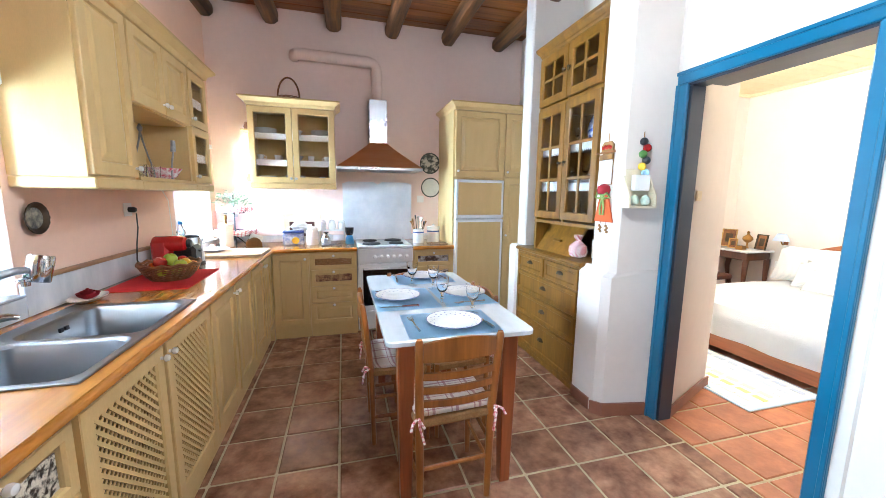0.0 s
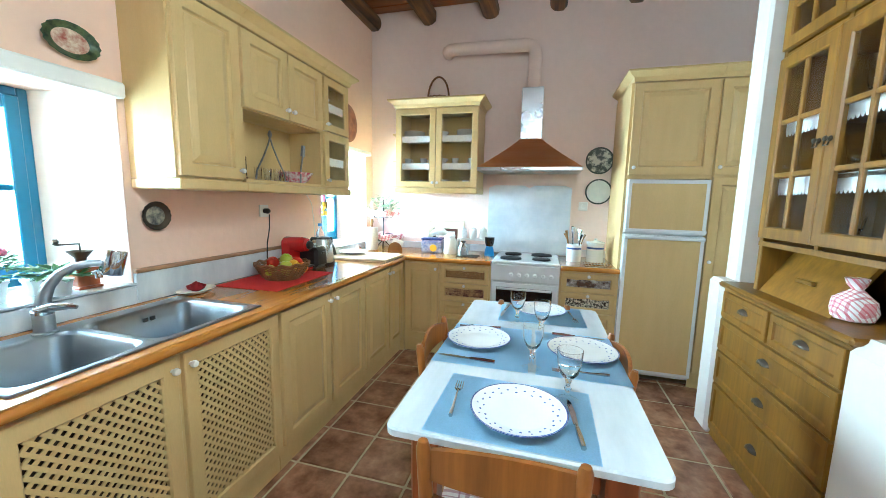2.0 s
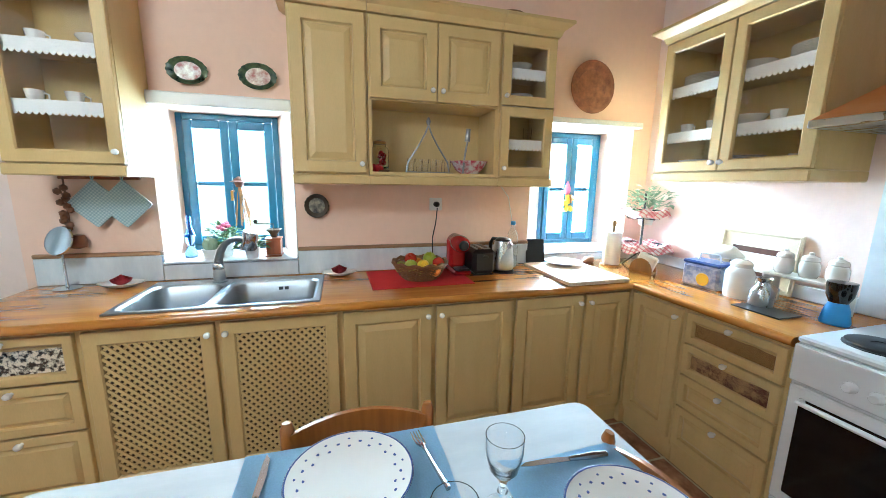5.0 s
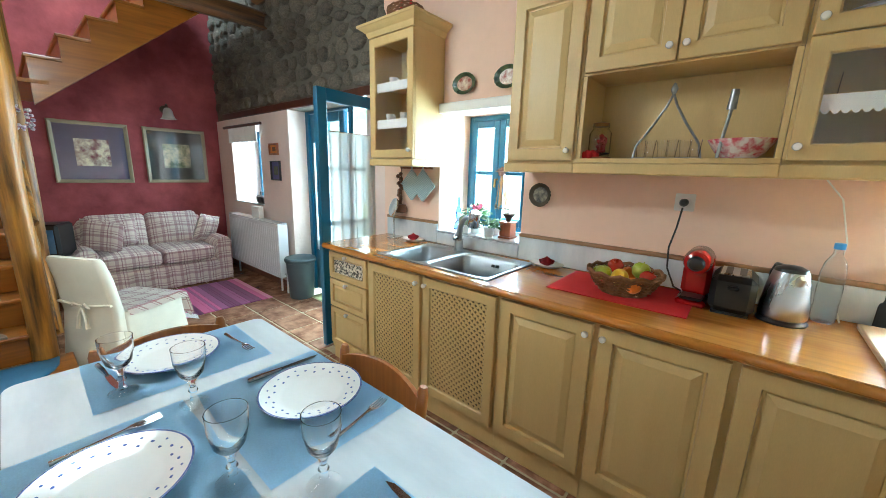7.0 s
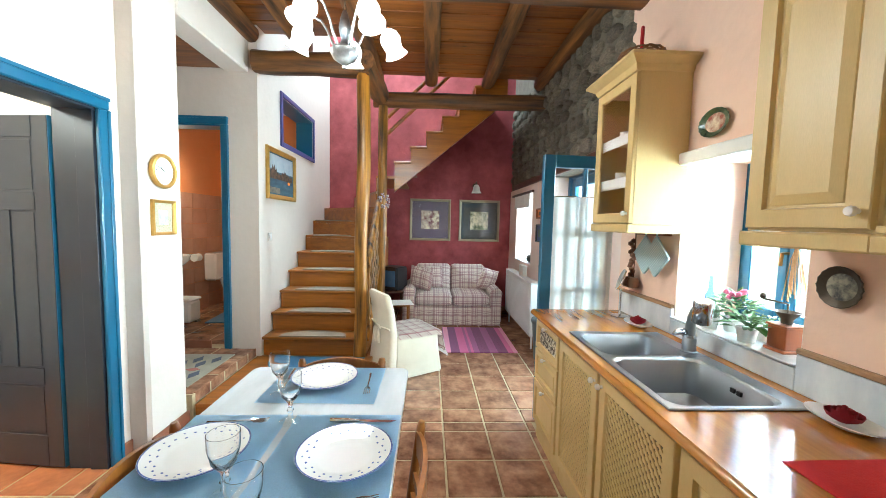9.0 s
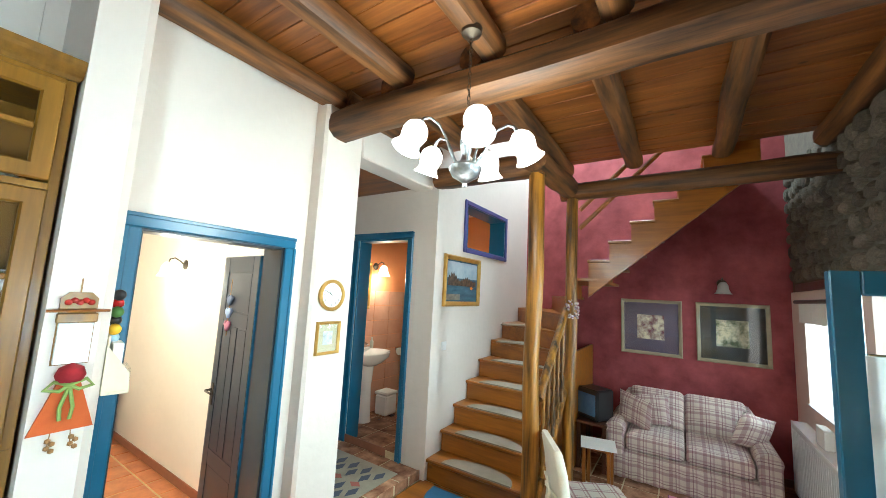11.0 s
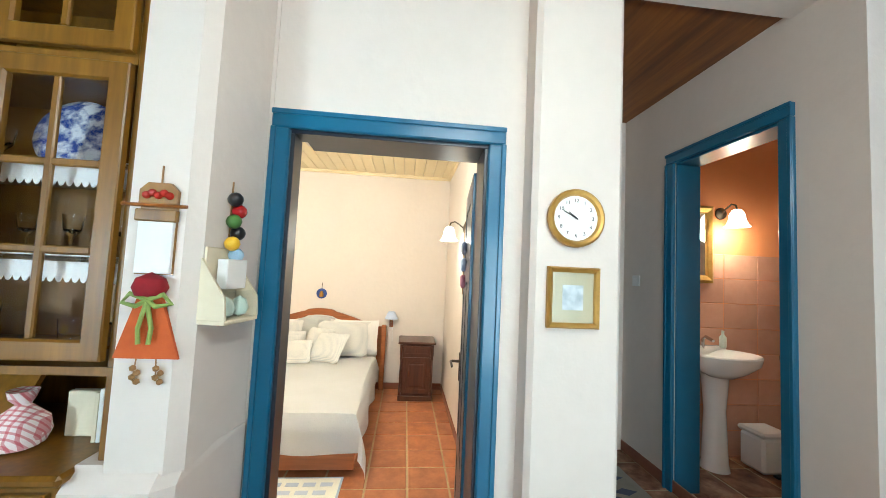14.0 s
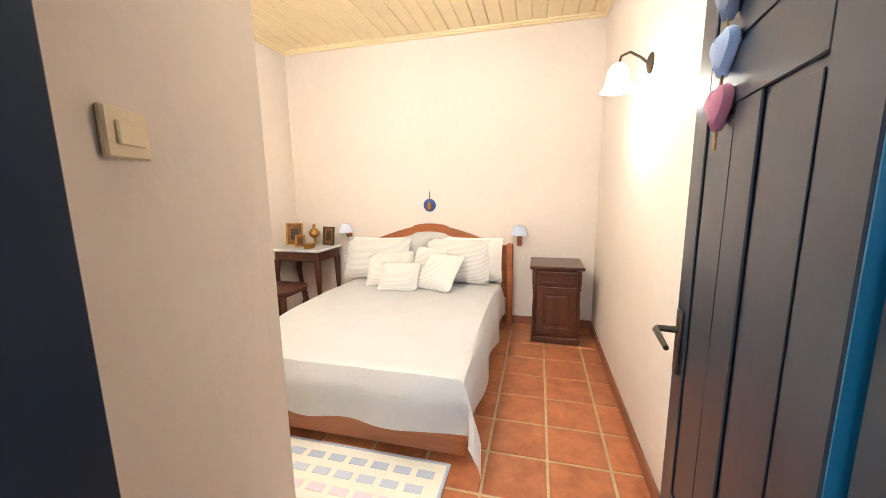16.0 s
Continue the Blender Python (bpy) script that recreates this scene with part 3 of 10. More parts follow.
log("post", (1.95, -5.72, 0.0), (1.93, -5.74, 2.86), 0.056, POST, "honey coloured knotty log post beside the stairs", wob=0.03, squash=0.2, seed=26, n=22)
def casing(name, m, w, h, material, label, width=0.07, proud=0.026, lining=None, depth=0.2, z0=0.0):
    """A moulded door surround round an opening w wide and h high; local x along the wall, front towards -y."""
    t = thing(name, label, "door frame", m, kind="structure")
    for x0, x1 in ((-width, 0), (w, w + width)):
        bm = bmesh.new()
        cbox(bm, x0, x1, -proud, 0.0, z0, h, 0.006)
        xi = (x0, x0 + 0.02) if x0 < 0 else (x1 - 0.02, x1)
        cbox(bm, xi[0], xi[1], -proud - 0.008, -proud + 0.002, z0, h, 0.003)
        part("jamb_board", bm, material, t)
    bm = bmesh.new()
    cbox(bm, -width, w + width, -proud, 0.0, h + 0.0005, h + width, 0.006)
    cbox(bm, -width, w + width, -proud - 0.008, -proud + 0.002, h + width - 0.02, h + width, 0.003)
    part("head_board", bm, material, t)
    if lining:
        for x0, x1 in ((-0.012, 0.012), (w - 0.012, w + 0.012)):
            part("lining", box(x0, x1, 0.001, depth, z0, h - 0.013, b=0.002), lining, t)
        part("lining", box(-0.012, w + 0.012, 0.001, depth, h - 0.012, h + 0.012, b=0.002), lining, t)
    return t


# bedroom door: surround and open leaf
casing("door_1", pose(3.2, -2.575, 0, 0, 0, -90), 0.77, 2.068, BLUE, "blue painted door surround with grey lining", lining=BLUEGREY, depth=0.1)
bm = bmesh.new()
cbox(bm, 3.3, 3.43, -3.369, -3.345, 0, 2.073, 0.003)
cbox(bm, 3.3, 3.43, -3.345, -2.6, 2.063, 2.087, 0.003)
solid("door_1_inner_lining", bm, BLUEGREY, "grey painted inner door lining", "door frame", kind="structure")


def leaf(name, m, label, w=0.62, h=2.02, face=None, edge=None):
    t = thing(name, label, "door", m, kind="structure")
    part("core", box(0.003, w - 0.003, 0, 0.036, 0.01, h, b=0.002), face, t)
    for a in ((0, 0.0028), (w - 0.0028, w)):
        part("edge_strip", box(a[0], a[1], -0.004, 0.04, 0.012, h - 0.002), edge, t, "blue painted door edge")
    for s in (0, 1):
        bm = bmesh.new()
        y0, y1 = (-0.006, -0.0005) if s == 0 else (0.0365, 0.042)
        for a in ((0.004, 0.1, 0.012, h - 0.004), (w - 0.1, w - 0.004, 0.012, h - 0.004), (0.101, w - 0.101, 0.012, 0.2), (0.101, w - 0.101, h - 0.12, h - 0.004),
                  (0.101, w - 0.101, 0.5, 0.6), (0.101, w - 0.101, 1.5, 1.6), (w / 2 - 0.05, w / 2 + 0.05, 0.601, 1.499)):
            cbox(bm, a[0], a[1], y0, y1, a[2], a[3], 0.002)
        part("stiles", bm, face, t)
        bm = bmesh.new()
        yy = (-0.003, -0.0005) if s == 0 else (0.0365, 0.039)
        for a in ((0.101, w / 2 - 0.051, 0.601, 1.499), (w / 2 + 0.051, w - 0.101, 0.601, 1.499), (0.101, w - 0.101, 0.201, 0.499), (0.101, w - 0.101, 1.601, h - 0.121)):
            cbox(bm, a[0] + 0.012, a[1] - 0.012, yy[0], yy[1], a[2] + 0.012, a[3] - 0.012, 0.001)
        part("door_panel", bm, face, t)
    for s in (-1, 1):
        bm = bmesh.new()
        y = -0.008 if s < 0 else 0.044
        cbox(bm, w - 0.075, w - 0.035, min(y, y + s * 0.006), max(y, y + s * 0.006), 0.9, 1.06, 0.002)
        tube(bm, [(w - 0.055, y, 1.01), (w - 0.055, y + s * 0.05, 1.01), (w - 0.07, y + s * 0.055, 1.01), (w - 0.17, y + s * 0.05, 1.005)], [0.009, 0.008, 0.008, 0.006], 8)
        part("handle", bm, BRONZE, t, "dark bronze lever handle", smooth=True)
    return t


dl = leaf("door_1_leaf", pose(3.435, -3.375, 0, 0, 0, -6.5), "open grey panelled bedroom door with blue edges", face=BLUEGREY, edge=BLUE)
# bathroom door surround
casing("door_2", pose(4.04, -4.83, 0, 0, 0, 180), 0.7, 2.36, BLUE, "blue painted bathroom door surround", lining=BLUE, depth=0.17, z0=HALLZ)
casing("door_3", pose(4.62, -3.95, 0, 0, 0, -90), 0.71, 2.24, BLUE, "blue painted door surround at the hall end", lining=BLUE, depth=0.1, z0=HALLZ)
solid("door_3_leaf", box(4.66, 4.7, -4.645, -3.965, HALLZ + 0.004, 2.22, b=0.003), BLUE, "closed blue door at the end of the hall", "door", kind="structure")
# inner window over the stairs
t = thing("window_3", "indigo framed inner window above the stairs", "window", pose(3.0, -5.4, 2.33, 0, 0, -90), kind="structure")
for a in ((-0.05, 0.0, -0.05, 0.54), (1.06, 1.11, -0.05, 0.54), (0.0005, 1.0595, -0.05, 0.0), (0.0005, 1.0595, 0.49, 0.54)):
    part("window_frame", box(a[0], a[1], -0.02, 0.0, a[2], a[3], b=0.005), INDIGO, t)
for a in ((0.0, 0.012, 0.0, 0.49), (1.048, 1.06, 0.0, 0.49), (0.013, 1.047, 0.0, 0.012), (0.013, 1.047, 0.478, 0.49)):
    part("reveal_board", box(a[0], a[1], 0.001, 0.218, a[2], a[3]), BLUE, t)
sash = part("sash", box(0.2, 0.23, 0.1, 0.45, 0.03, 0.44, b=0.004), BLUE, t, "small blue sash standing open")


def window(name, y0, y1, z0, z1, x, label, bars=1):
    """Two blue casements with glazing bars, set deep in the wall; faces +x."""
    t = thing(name, label, "window", pose(x, y0, z0, 0, 0, 90), kind="structure")
    w, h = y1 - y0, z1 - z0
    for a in ((0, 0.035, 0, h), (w - 0.035, w, 0, h), (0.0355, w - 0.0355, 0, 0.035), (0.0355, w - 0.0355, h - 0.035, h)):
        part("window_frame", box(a[0], a[1], -0.03, 0.03, a[2], a[3], b=0.004), BLUE, t)
    half = (w - 0.07) / 2
    for k in (0, 1):
        x0 = 0.036 + k * half
        bm = bmesh.new()
        for a in ((0, 0.05, 0.037, h - 0.037), (half - 0.05, half - 0.002, 0.037, h - 0.037), (0.05, half - 0.05, 0.037, 0.095), (0.05, half - 0.05, h - 0.09, h - 0.037)):
            cbox(bm, x0 + a[0], x0 + a[1], -0.045, -0.005, a[2], a[3], 0.005)
        for b in range(bars):
            zb = 0.095 + (h - 0.185) * (b + 1) / (bars + 1)
            cbox(bm, x0 + 0.05, x0 + half - 0.05, -0.04, -0.01, zb - 0.012, zb + 0.012, 0.004)
        c = part("casement", bm, BLUE, t)
        pane(c, x0 + 0.05, x0 + half - 0.05, 0.095, h - 0.09, -0.025)
    bm = bmesh.new()
    tube(bm, [(w / 2, -0.045, h * 0.45), (w / 2, -0.075, h * 0.45), (w / 2, -0.08, h * 0.38)], 0.008, 8)
    part("window_handle", bm, BRASS, t, smooth=True)
    return t


window("window_1", -3.15, -2.585, 1.0, 1.834, -0.37, "blue two-leaf wooden window above the sink")
window("window_2", -0.7, -0.165, 0.97, 1.849, -0.37, "blue two-leaf wooden window in the kitchen corner")
window("window_4", -6.87, -6.02, 0.96, 1.9, -0.37, "two-leaf wooden window beside the sofa")
slab("window_1_sill", -0.34, 0.03, -3.149, -2.471, 0.99, 1.0, MARBLE, "white marble window sill", "sill", b=0.003)
slab("window_2_sill", -0.34, 0.028, -0.969, -0.161, 0.96, 0.97, MARBLE, "white marble window sill", "sill", b=0.003)
slab("window_4_sill", -0.34, 0.02, -6.869, -6.021, 0.95, 0.96, MARBLE, "marble window sill", "sill", b=0.003)
for pts, z0, z1 in (([(-0.449, -2.47), (-0.449, -2.586), (-0.34, -2.586), (-0.001, -2.473)], 1.0005, 1.834), ([(-0.001, -0.967), (-0.34, -0.699), (-0.449, -0.699), (-0.449, -0.97)], 0.9705, 1.849)):
    bm = bmesh.new()
    loft(bm, [[(x, y, z0) for x, y in pts], [(x, y, z1) for x, y in pts]])
    solid("window_reveal", bm, WALL_WHITE, "white plastered splayed window reveal", "wall", kind="structure")
bm = bmesh.new()
cbox(bm, 0.0, 0.05, -3.21, -2.46, 1.81, 1.875, 0.008)
solid("roller_blind", bm, WHITE, "rolled-up white blind in its box over the window", "blind")
bm = bmesh.new()
cbox(bm, 0.0, 0.05, -0.98, -0.12, 1.85, 1.89, 0.006)
solid("roller_blind", bm, WHITE, "rolled-up white blind in its box over the corner window", "blind")
# valance at the living room window
bm = bmesh.new()
n = 40
rings = []
for k in range(n + 1):
    y = -6.86 + 0.84 * k / n
    o = 0.03 + 0.012 * math.sin(k * 1.3)
    rings.append([(o, y, 1.72 - 0.01 * math.sin(k * 2.2)), (o + 0.004, y, 1.72), (o + 0.002, y, 1.9), (o - 0.002, y, 1.9)])
loft(bm, rings)
solid("valance", bm, LACE, "short white lace valance on a dark rod", "curtain", smooth=True)
bm = bmesh.new()
tube(bm, [(0.035, -7.0, 1.915), (0.035, -5.9, 1.915)], 0.018, 10)
solid("curtain_rod", bm, DARKW, "dark wooden curtain rod", "curtain rod", smooth=True)


def sheer(w, z0, z1, y=0.0, folds=11, amp=0.006):
    """A gathered curtain panel hanging in soft folds."""
    bm = bmesh.new()
    n = folds * 5
    rings = []
    for k in range(n + 1):
        x = w * k / n
        o = amp * math.sin(k * 2 * math.pi / 5 * 0.9 + 0.6 * math.sin(k * 0.31))
        rings.append([(x, y + o * (0.7 + 0.3 * s), z) for s, z in ((1, z0), (0.8, z0 + (z1 - z0) * 0.5), (0.4, z1))])
    R = [[bm.verts.new(p) for p in r] for r in rings]
    for a, b in zip(R, R[1:]):
        for i in range(2):
            bm.faces.new((a[i], b[i], b[i + 1], a[i + 1]))
    return bm


def sheer_mat():
    m = bpy.data.materials.new("sheer_curtain")
    m.use_nodes = True
    n, ln = m.node_tree.nodes, m.node_tree.links
    n.remove(n["Principled BSDF"])
    tr, di, tl = (n.new("ShaderNodeBsdf" + k) for k in ("Transparent", "Diffuse", "Translucent"))
    m1, m2 = n.new("ShaderNodeMixShader"), n.new("ShaderNodeMixShader")
    di.inputs[0].default_value = tl.inputs[0].default_value = (0.74, 0.73, 0.68, 1)
    m1.inputs[0].default_value, m2.inputs[0].default_value = 0.45, 0.84
    ln.new(di.outputs[0], m1.inputs[1])
    ln.new(tl.outputs[0], m1.inputs[2])
    ln.new(tr.outputs[0], m2.inputs[1])
    ln.new(m1.outputs[0], m2.inputs[2])
    ln.new(m2.outputs[0], n["Material Output"].inputs[0])
    return m


SHEER = sheer_mat()


def glazed_leaf(name, m, w, h, label, cy=-0.018):
    t = thing(name, label, "door", m, kind="structure")
    for a in ((0, 0.085, 0.01, h), (w - 0.085, w, 0.01, h), (0.0855, w - 0.0855, 0.01, 0.14), (0.0855, w - 0.0855, 0.5, 0.6), (0.0855, w - 0.0855, h - 0.09, h)):
        part("stile", box(a[0], a[1], 0, 0.045, a[2], a[3], b=0.005), BLUE, t)
    part("lower_panel", box(0.086, w - 0.086, 0.012, 0.033, 0.141, 0.499, b=0.003), BLUE, t)
    part("glazing_bar", box(w / 2 - 0.014, w / 2 + 0.014, 0.006, 0.039, 0.601, h - 0.091, b=0.004), BLUE, t)
    for z in (1.0, 1.42):
        for x0, x1 in ((0.086, w / 2 - 0.0145), (w / 2 + 0.0145, w - 0.086)):
            part("glazing_bar", box(x0, x1, 0.006, 0.039, z - 0.014, z + 0.014, b=0.004), BLUE, t)
    pane(t, 0.086, w - 0.086, 0.6, h - 0.09, 0.0225)
    part("curtain", moved(sheer(w - 0.14, 0.5, h - 0.3, cy, 7, 0.011), pose(0.07, 0, 0)), SHEER, t, "white sheer curtain with soft folds", smooth=True)
    bm = bmesh.new()
    tube(bm, [(0.08, cy, h - 0.3), (w - 0.08, cy, h - 0.3)], 0.005, 6)
    part("curtain_wire", bm, CHROME, t, smooth=True)
    bm = bmesh.new()
    cbox(bm, w - 0.06, w - 0.025, -0.006, 0.0, 0.88, 1.05, 0.002)
    tube(bm, [(w - 0.043, -0.004, 0.98), (w - 0.043, -0.05, 0.98), (w - 0.15, -0.05, 0.975)], 0.008, 8)
    part("handle", bm, BRASS, t, "brass lever handle", smooth=True)
    return t


glazed_leaf("door_4_leaf", pose(-0.1, -3.945, 0, 0, 0, 4), 0.64, 1.99, "blue glazed terrace door standing open, with a sheer curtain", 0.06)
glazed_leaf("door_4_leaf", pose(-0.22, -5.25, 0, 0, 0, 90), 0.63, 1.99, "closed blue glazed terrace door leaf with a sheer curtain")
bm = bmesh.new()
cbox(bm, -0.3, -0.2, -5.319, -5.26, 0, 2.02, 0.004)
cbox(bm, -0.3, -0.2, -4.02, -3.981, 0, 2.02, 0.004)
cbox(bm, -0.3, -0.2, -5.259, -4.021, 1.995, 2.02, 0.004)
solid("door_4", bm, BLUE, "blue terrace door frame", "door frame", kind="structure")
slab("lintel", -0.46, 0.012, -7.1, -3.8, 2.021, 2.1, DARKW, "dark timber lintel under the stone wall", "beam", b=0.008)

# skirting tiles
bm = bmesh.new()
for a in ((2.835, 2.849, -2.36, -2.17), (3.185, 3.2, -3.5, -3.42), (3.065, 3.079, -3.855, -3.505), (3.45, 3.46, -3.505, -3.45)):
    cbox(bm, *a, 0.0, 0.085, 0.003)
cbox(bm, 3.47, 6.645, -3.579, -3.568, 0, 0.08, 0.003)
cbox(bm, 6.647, 6.659, -3.567, -0.39, 0, 0.08, 0.003)
cbox(bm, 3.47, 4.61, -4.829, -4.818, HALLZ, HALLZ + 0.08, 0.003)
cbox(bm, 0.001, 0.012, -7.33, -5.33, 0, 0.08, 0.003)
cbox(bm, 0.013, 1.98, -7.339, -7.328, 0, 0.08, 0.003)
solid("baseboard", bm, SKIRT, "brown terracotta skirting tiles", "baseboard", kind="structure")
bm = bmesh.new()
loft(bm, [[(2.84, -2.385, z), (2.885, -2.438, z), (3.17, -2.495, z), (3.17, -2.51, z), (2.88, -2.452, z), (2.828, -2.39, z)] for z in (0, 0.085)])
solid("baseboard", bm, SKIRT, "brown terracotta skirting tiles round the pillar", "baseboard", kind="structure")
bm = bmesh.new()
loft(bm, [[(3.305, -2.57, z), (3.85, -2.337, z), (3.94, -2.31, z), (3.942, -2.32, z), (3.853, -2.347, z), (3.307, -2.58, z)] for z in (0, 0.08)])
solid("baseboard", bm, SKIRT, "brown terracotta skirting tiles by the bedroom door", "baseboard", kind="structure")

# stairs
SR, SZ = 0.193, 0.12
ST_Y = (-4.86, -5.08, -5.3, -5.55, -5.83)
stairs = thing("stairs", "varnished wooden stairs with winders and grey tread pads", "stairs", pose(0, 0, 0), kind="structure")
PAD = cloth("grey_carpet_pad", srgb(150, 136, 116), srgb(128, 114, 96), weave=200, bump=0.6)
part("landing", box(1.9, 3.04, -4.86, -3.87, 0.0, SZ, b=0.006), STAIRW, stairs, "low wooden landing board")
for k, y in enumerate(ST_Y):
    z = SZ + SR * (k + 1)
    y2 = ST_Y[k + 1] if k < 4 else -6.1
    part("riser", box(2.03, 2.985, y - 0.02, y, z - SR + 0.001, z - 0.03), STAIRW, stairs)
    part("tread", box(2.01, 2.995, y2 - 0.02, y + 0.025, z - 0.03, z, b=0.008), STAIRW, stairs)


def prism(pts, z0, z1):
    bm = bmesh.new()
    loft(bm, [[(x, y, z0) for x, y in pts], [(x, y, z1) for x, y in pts]])
    return bm


PV = (2.03, -5.86)
WIND = [[PV, (2.99, -6.13), (2.99, -6.5)], [PV, (2.99, -6.45), (2.99, -7.05)], [PV, (2.99, -7.0), (2.99, -7.335), (2.55, -7.335)],
        [PV, (2.6, -7.335), (2.15, -7.335)], [PV, (2.2, -7.335), (1.7, -7.335), (1.7, -5.9)]]
for k, pts in enumerate(WIND):
    z = SZ + SR * (k + 6)
    part("winder_tread", prism(pts, z - 0.03, z), STAIRW, stairs)
    a, b = Vector(pts[0]), Vector(pts[1])
    o = (b - a).normalized()
    o = Vector((-o.y, o.x)) * -0.018
    part("riser", prism([a, b, b + o, a + o], z - SR, z - 0.031), STAIRW, stairs)
F2 = [1.8 - 0.2 * k for k in range(7)]
for k, x in enumerate(F2):
    z = SZ + SR * (k + 11)
    part("tread", box(x - 0.23, x + 0.02, -7.335, -5.9, z - 0.03, z, b=0.006), STAIRW, stairs)
    part("riser", box(x - 0.018, x, -7.335, -5.92, z - SR + 0.001, z - 0.031), STAIRW, stairs)
bm = bmesh.new()
z0 = SZ + SR * 11
for k, x in enumerate(F2):
    xa, xb = x + 0.005, x - 0.195
    za, zb = (z0 - SR - 0.19 + (F2[0] - q) * (SR * 7 - 0.1) / 1.5 for q in (xa, xb))
    top = z0 + SR * k - 0.031
    loft(bm, [[(xa, y, za), (xa, y, top), (xb, y, top), (xb, y, zb)] for y in (-5.9, -5.94)])
part("stringer", bm, STAIRW, stairs, "sawtooth wooden stringer of the upper flight")
bm = bmesh.new()
pts = [(-4.86, 0.0)] + [p for k, y in enumerate(ST_Y) for p in ((y, SZ + SR * k), (y, SZ + SR * (k + 1) - 0.031))] + [(-5.86, SZ + SR * 5 - 0.031), (-5.86, 0.0)]
a = [bm.verts.new((2.03, y, z)) for y, z in pts]
b = [bm.verts.new((2.06, y, z)) for y, z in pts]
bm.faces.new(a)
bm.faces.new(b[::-1])
for i in range(len(pts)):
    j = (i + 1) % len(pts)
    bm.faces.new((a[i], a[j], b[j], b[i]))
bmesh.ops.triangulate(bm, faces=[f for f in bm.faces if len(f.verts) > 4])
bmesh.ops.remove_doubles(bm, verts=bm.verts, dist=1e-5)
part("side_panel", bm, STAIRW, stairs)
part("side_panel", box(2.03, 2.06, -7.33, -5.87, 0, SZ + SR * 6 - 0.05), STAIRW, stairs)


def half_moon(w, d, t):
    pts = [(w / 2 * math.cos(math.pi * k / 16), -d * math.sin(math.pi * k / 16) ** 0.8) for k in range(17)]
    bm = bmesh.new()
    loft(bm, [[(x, y, 0) for x, y in pts], [(x, y, t) for x, y in pts], [(x * 0.98, y * 0.97, t + 0.003) for x, y in pts]])
    return bm


for k, y in enumerate(ST_Y):
    p = part("tread_pad", moved(half_moon(0.66, 0.2, 0.01), pose(2.5, y + 0.018, SZ + SR * (k + 1))), PAD, stairs, "grey half-moon carpet pad")
p = part("tread_pad", moved(half_moon(0.6, 0.2, 0.01), pose(2.55, -6.03, SZ + SR * 6, 0, 0, 15)), PAD, stairs, "grey half-moon carpet pad")
p = part("tread_pad", moved(half_moon(0.55, 0.2, 0.01), pose(2.6, -6.2, SZ + SR * 7, 0, 0, 32)), PAD, stairs, "grey half-moon carpet pad")
BLUERUG = cloth("blue_doormat", srgb(34, 96, 132), srgb(26, 82, 116), weave=180, bump=0.7)
bm = half_moon(0.9, 0.42, 0.01)
solid("doormat", bm, BLUERUG, "blue half-moon mat on the stair landing", "mat", pose(2.42, -4.8, SZ + 0.001, 0, 0, 180))

# balustrade between the posts
bal = thing("balustrade", "turned wooden balusters under a sloping handrail", "railing", pose(1.97, -5.3, 0))
SPIN = [(0.018, 0), (0.018, 0.1), (0.012, 0.12), (0.024, 0.17), (0.024, 0.24), (0.011, 0.3), (0.02, 0.36), (0.011, 0.42), (0.022, 0.5), (0.014, 0.58), (0.018, 0.62), (0.018, 0.76)]
for k in range(5):
    y = 0.3 - 0.14 * k
    bm = bmesh.new()
    lathe(bm, SPIN, (0, y, 0.36 + 0.115 * k), 10)
    part("baluster", bm, POST, bal, smooth=True)
bm = bmesh.new()
tube(bm, [(0, 0.42, 1.03), (0, -0.38, 1.72)], 0.035, 10)
tube(bm, [(0, 0.42, 0.28), (0, -0.4, 0.96)], 0.028, 8)
part("handrail", bm, POST, bal, smooth=True)
bal = thing("upper_railing", "two plain sloping rails along the upper flight", "railing", pose(1.4, -5.92, 0))
for dz in (0.42, 0.62):
    bm = bmesh.new()
    tube(bm, [(0.5, 0, 2.16 + dz), (-0.6, 0, 3.22 + dz)], 0.024, 8)
    part("rail", bm, STAIRW, bal, smooth=True)
RAISED = [(0, 0), (0, 0.018), (0.003, 0.021), (0.056, 0.021), (0.0605, 0.007), (0.068, 0.0055), (0.072, 0.0095), (0.1, 0.0195), (0.102, 0.0195)]
DRAWER = [(0, 0), (0, 0.018), (0.003, 0.021), (0.036, 0.021), (0.04, 0.007), (0.045, 0.006), (0.048, 0.009), (0.062, 0.018), (0.064, 0.018)]
FRAMED = [(0, 0), (0, 0.018), (0.003, 0.021), (0.05, 0.021), (0.056, 0.014), (0.056, 0.002), (0, 0.0)]
NARROW = [(0, 0), (0, 0.018), (0.003, 0.021), (0.032, 0.021), (0.038, 0.014), (0.038, 0.002), (0, 0.0)]


def knob(parent, x, z, y=-0.021, r=0.014):
    bm = bmesh.new()
    lathe(bm, [(r * 0.5, 0), (r * 0.4, 0.008), (r * 0.95, 0.015), (r, 0.021), (r * 0.8, 0.028), (r * 0.3, 0.031)], seg=12)
    moved(bm, pose(x, y, z, 90, 0, 0))
    return part("knob", bm, PORCELAIN, parent, "small white porcelain knob", smooth=True)


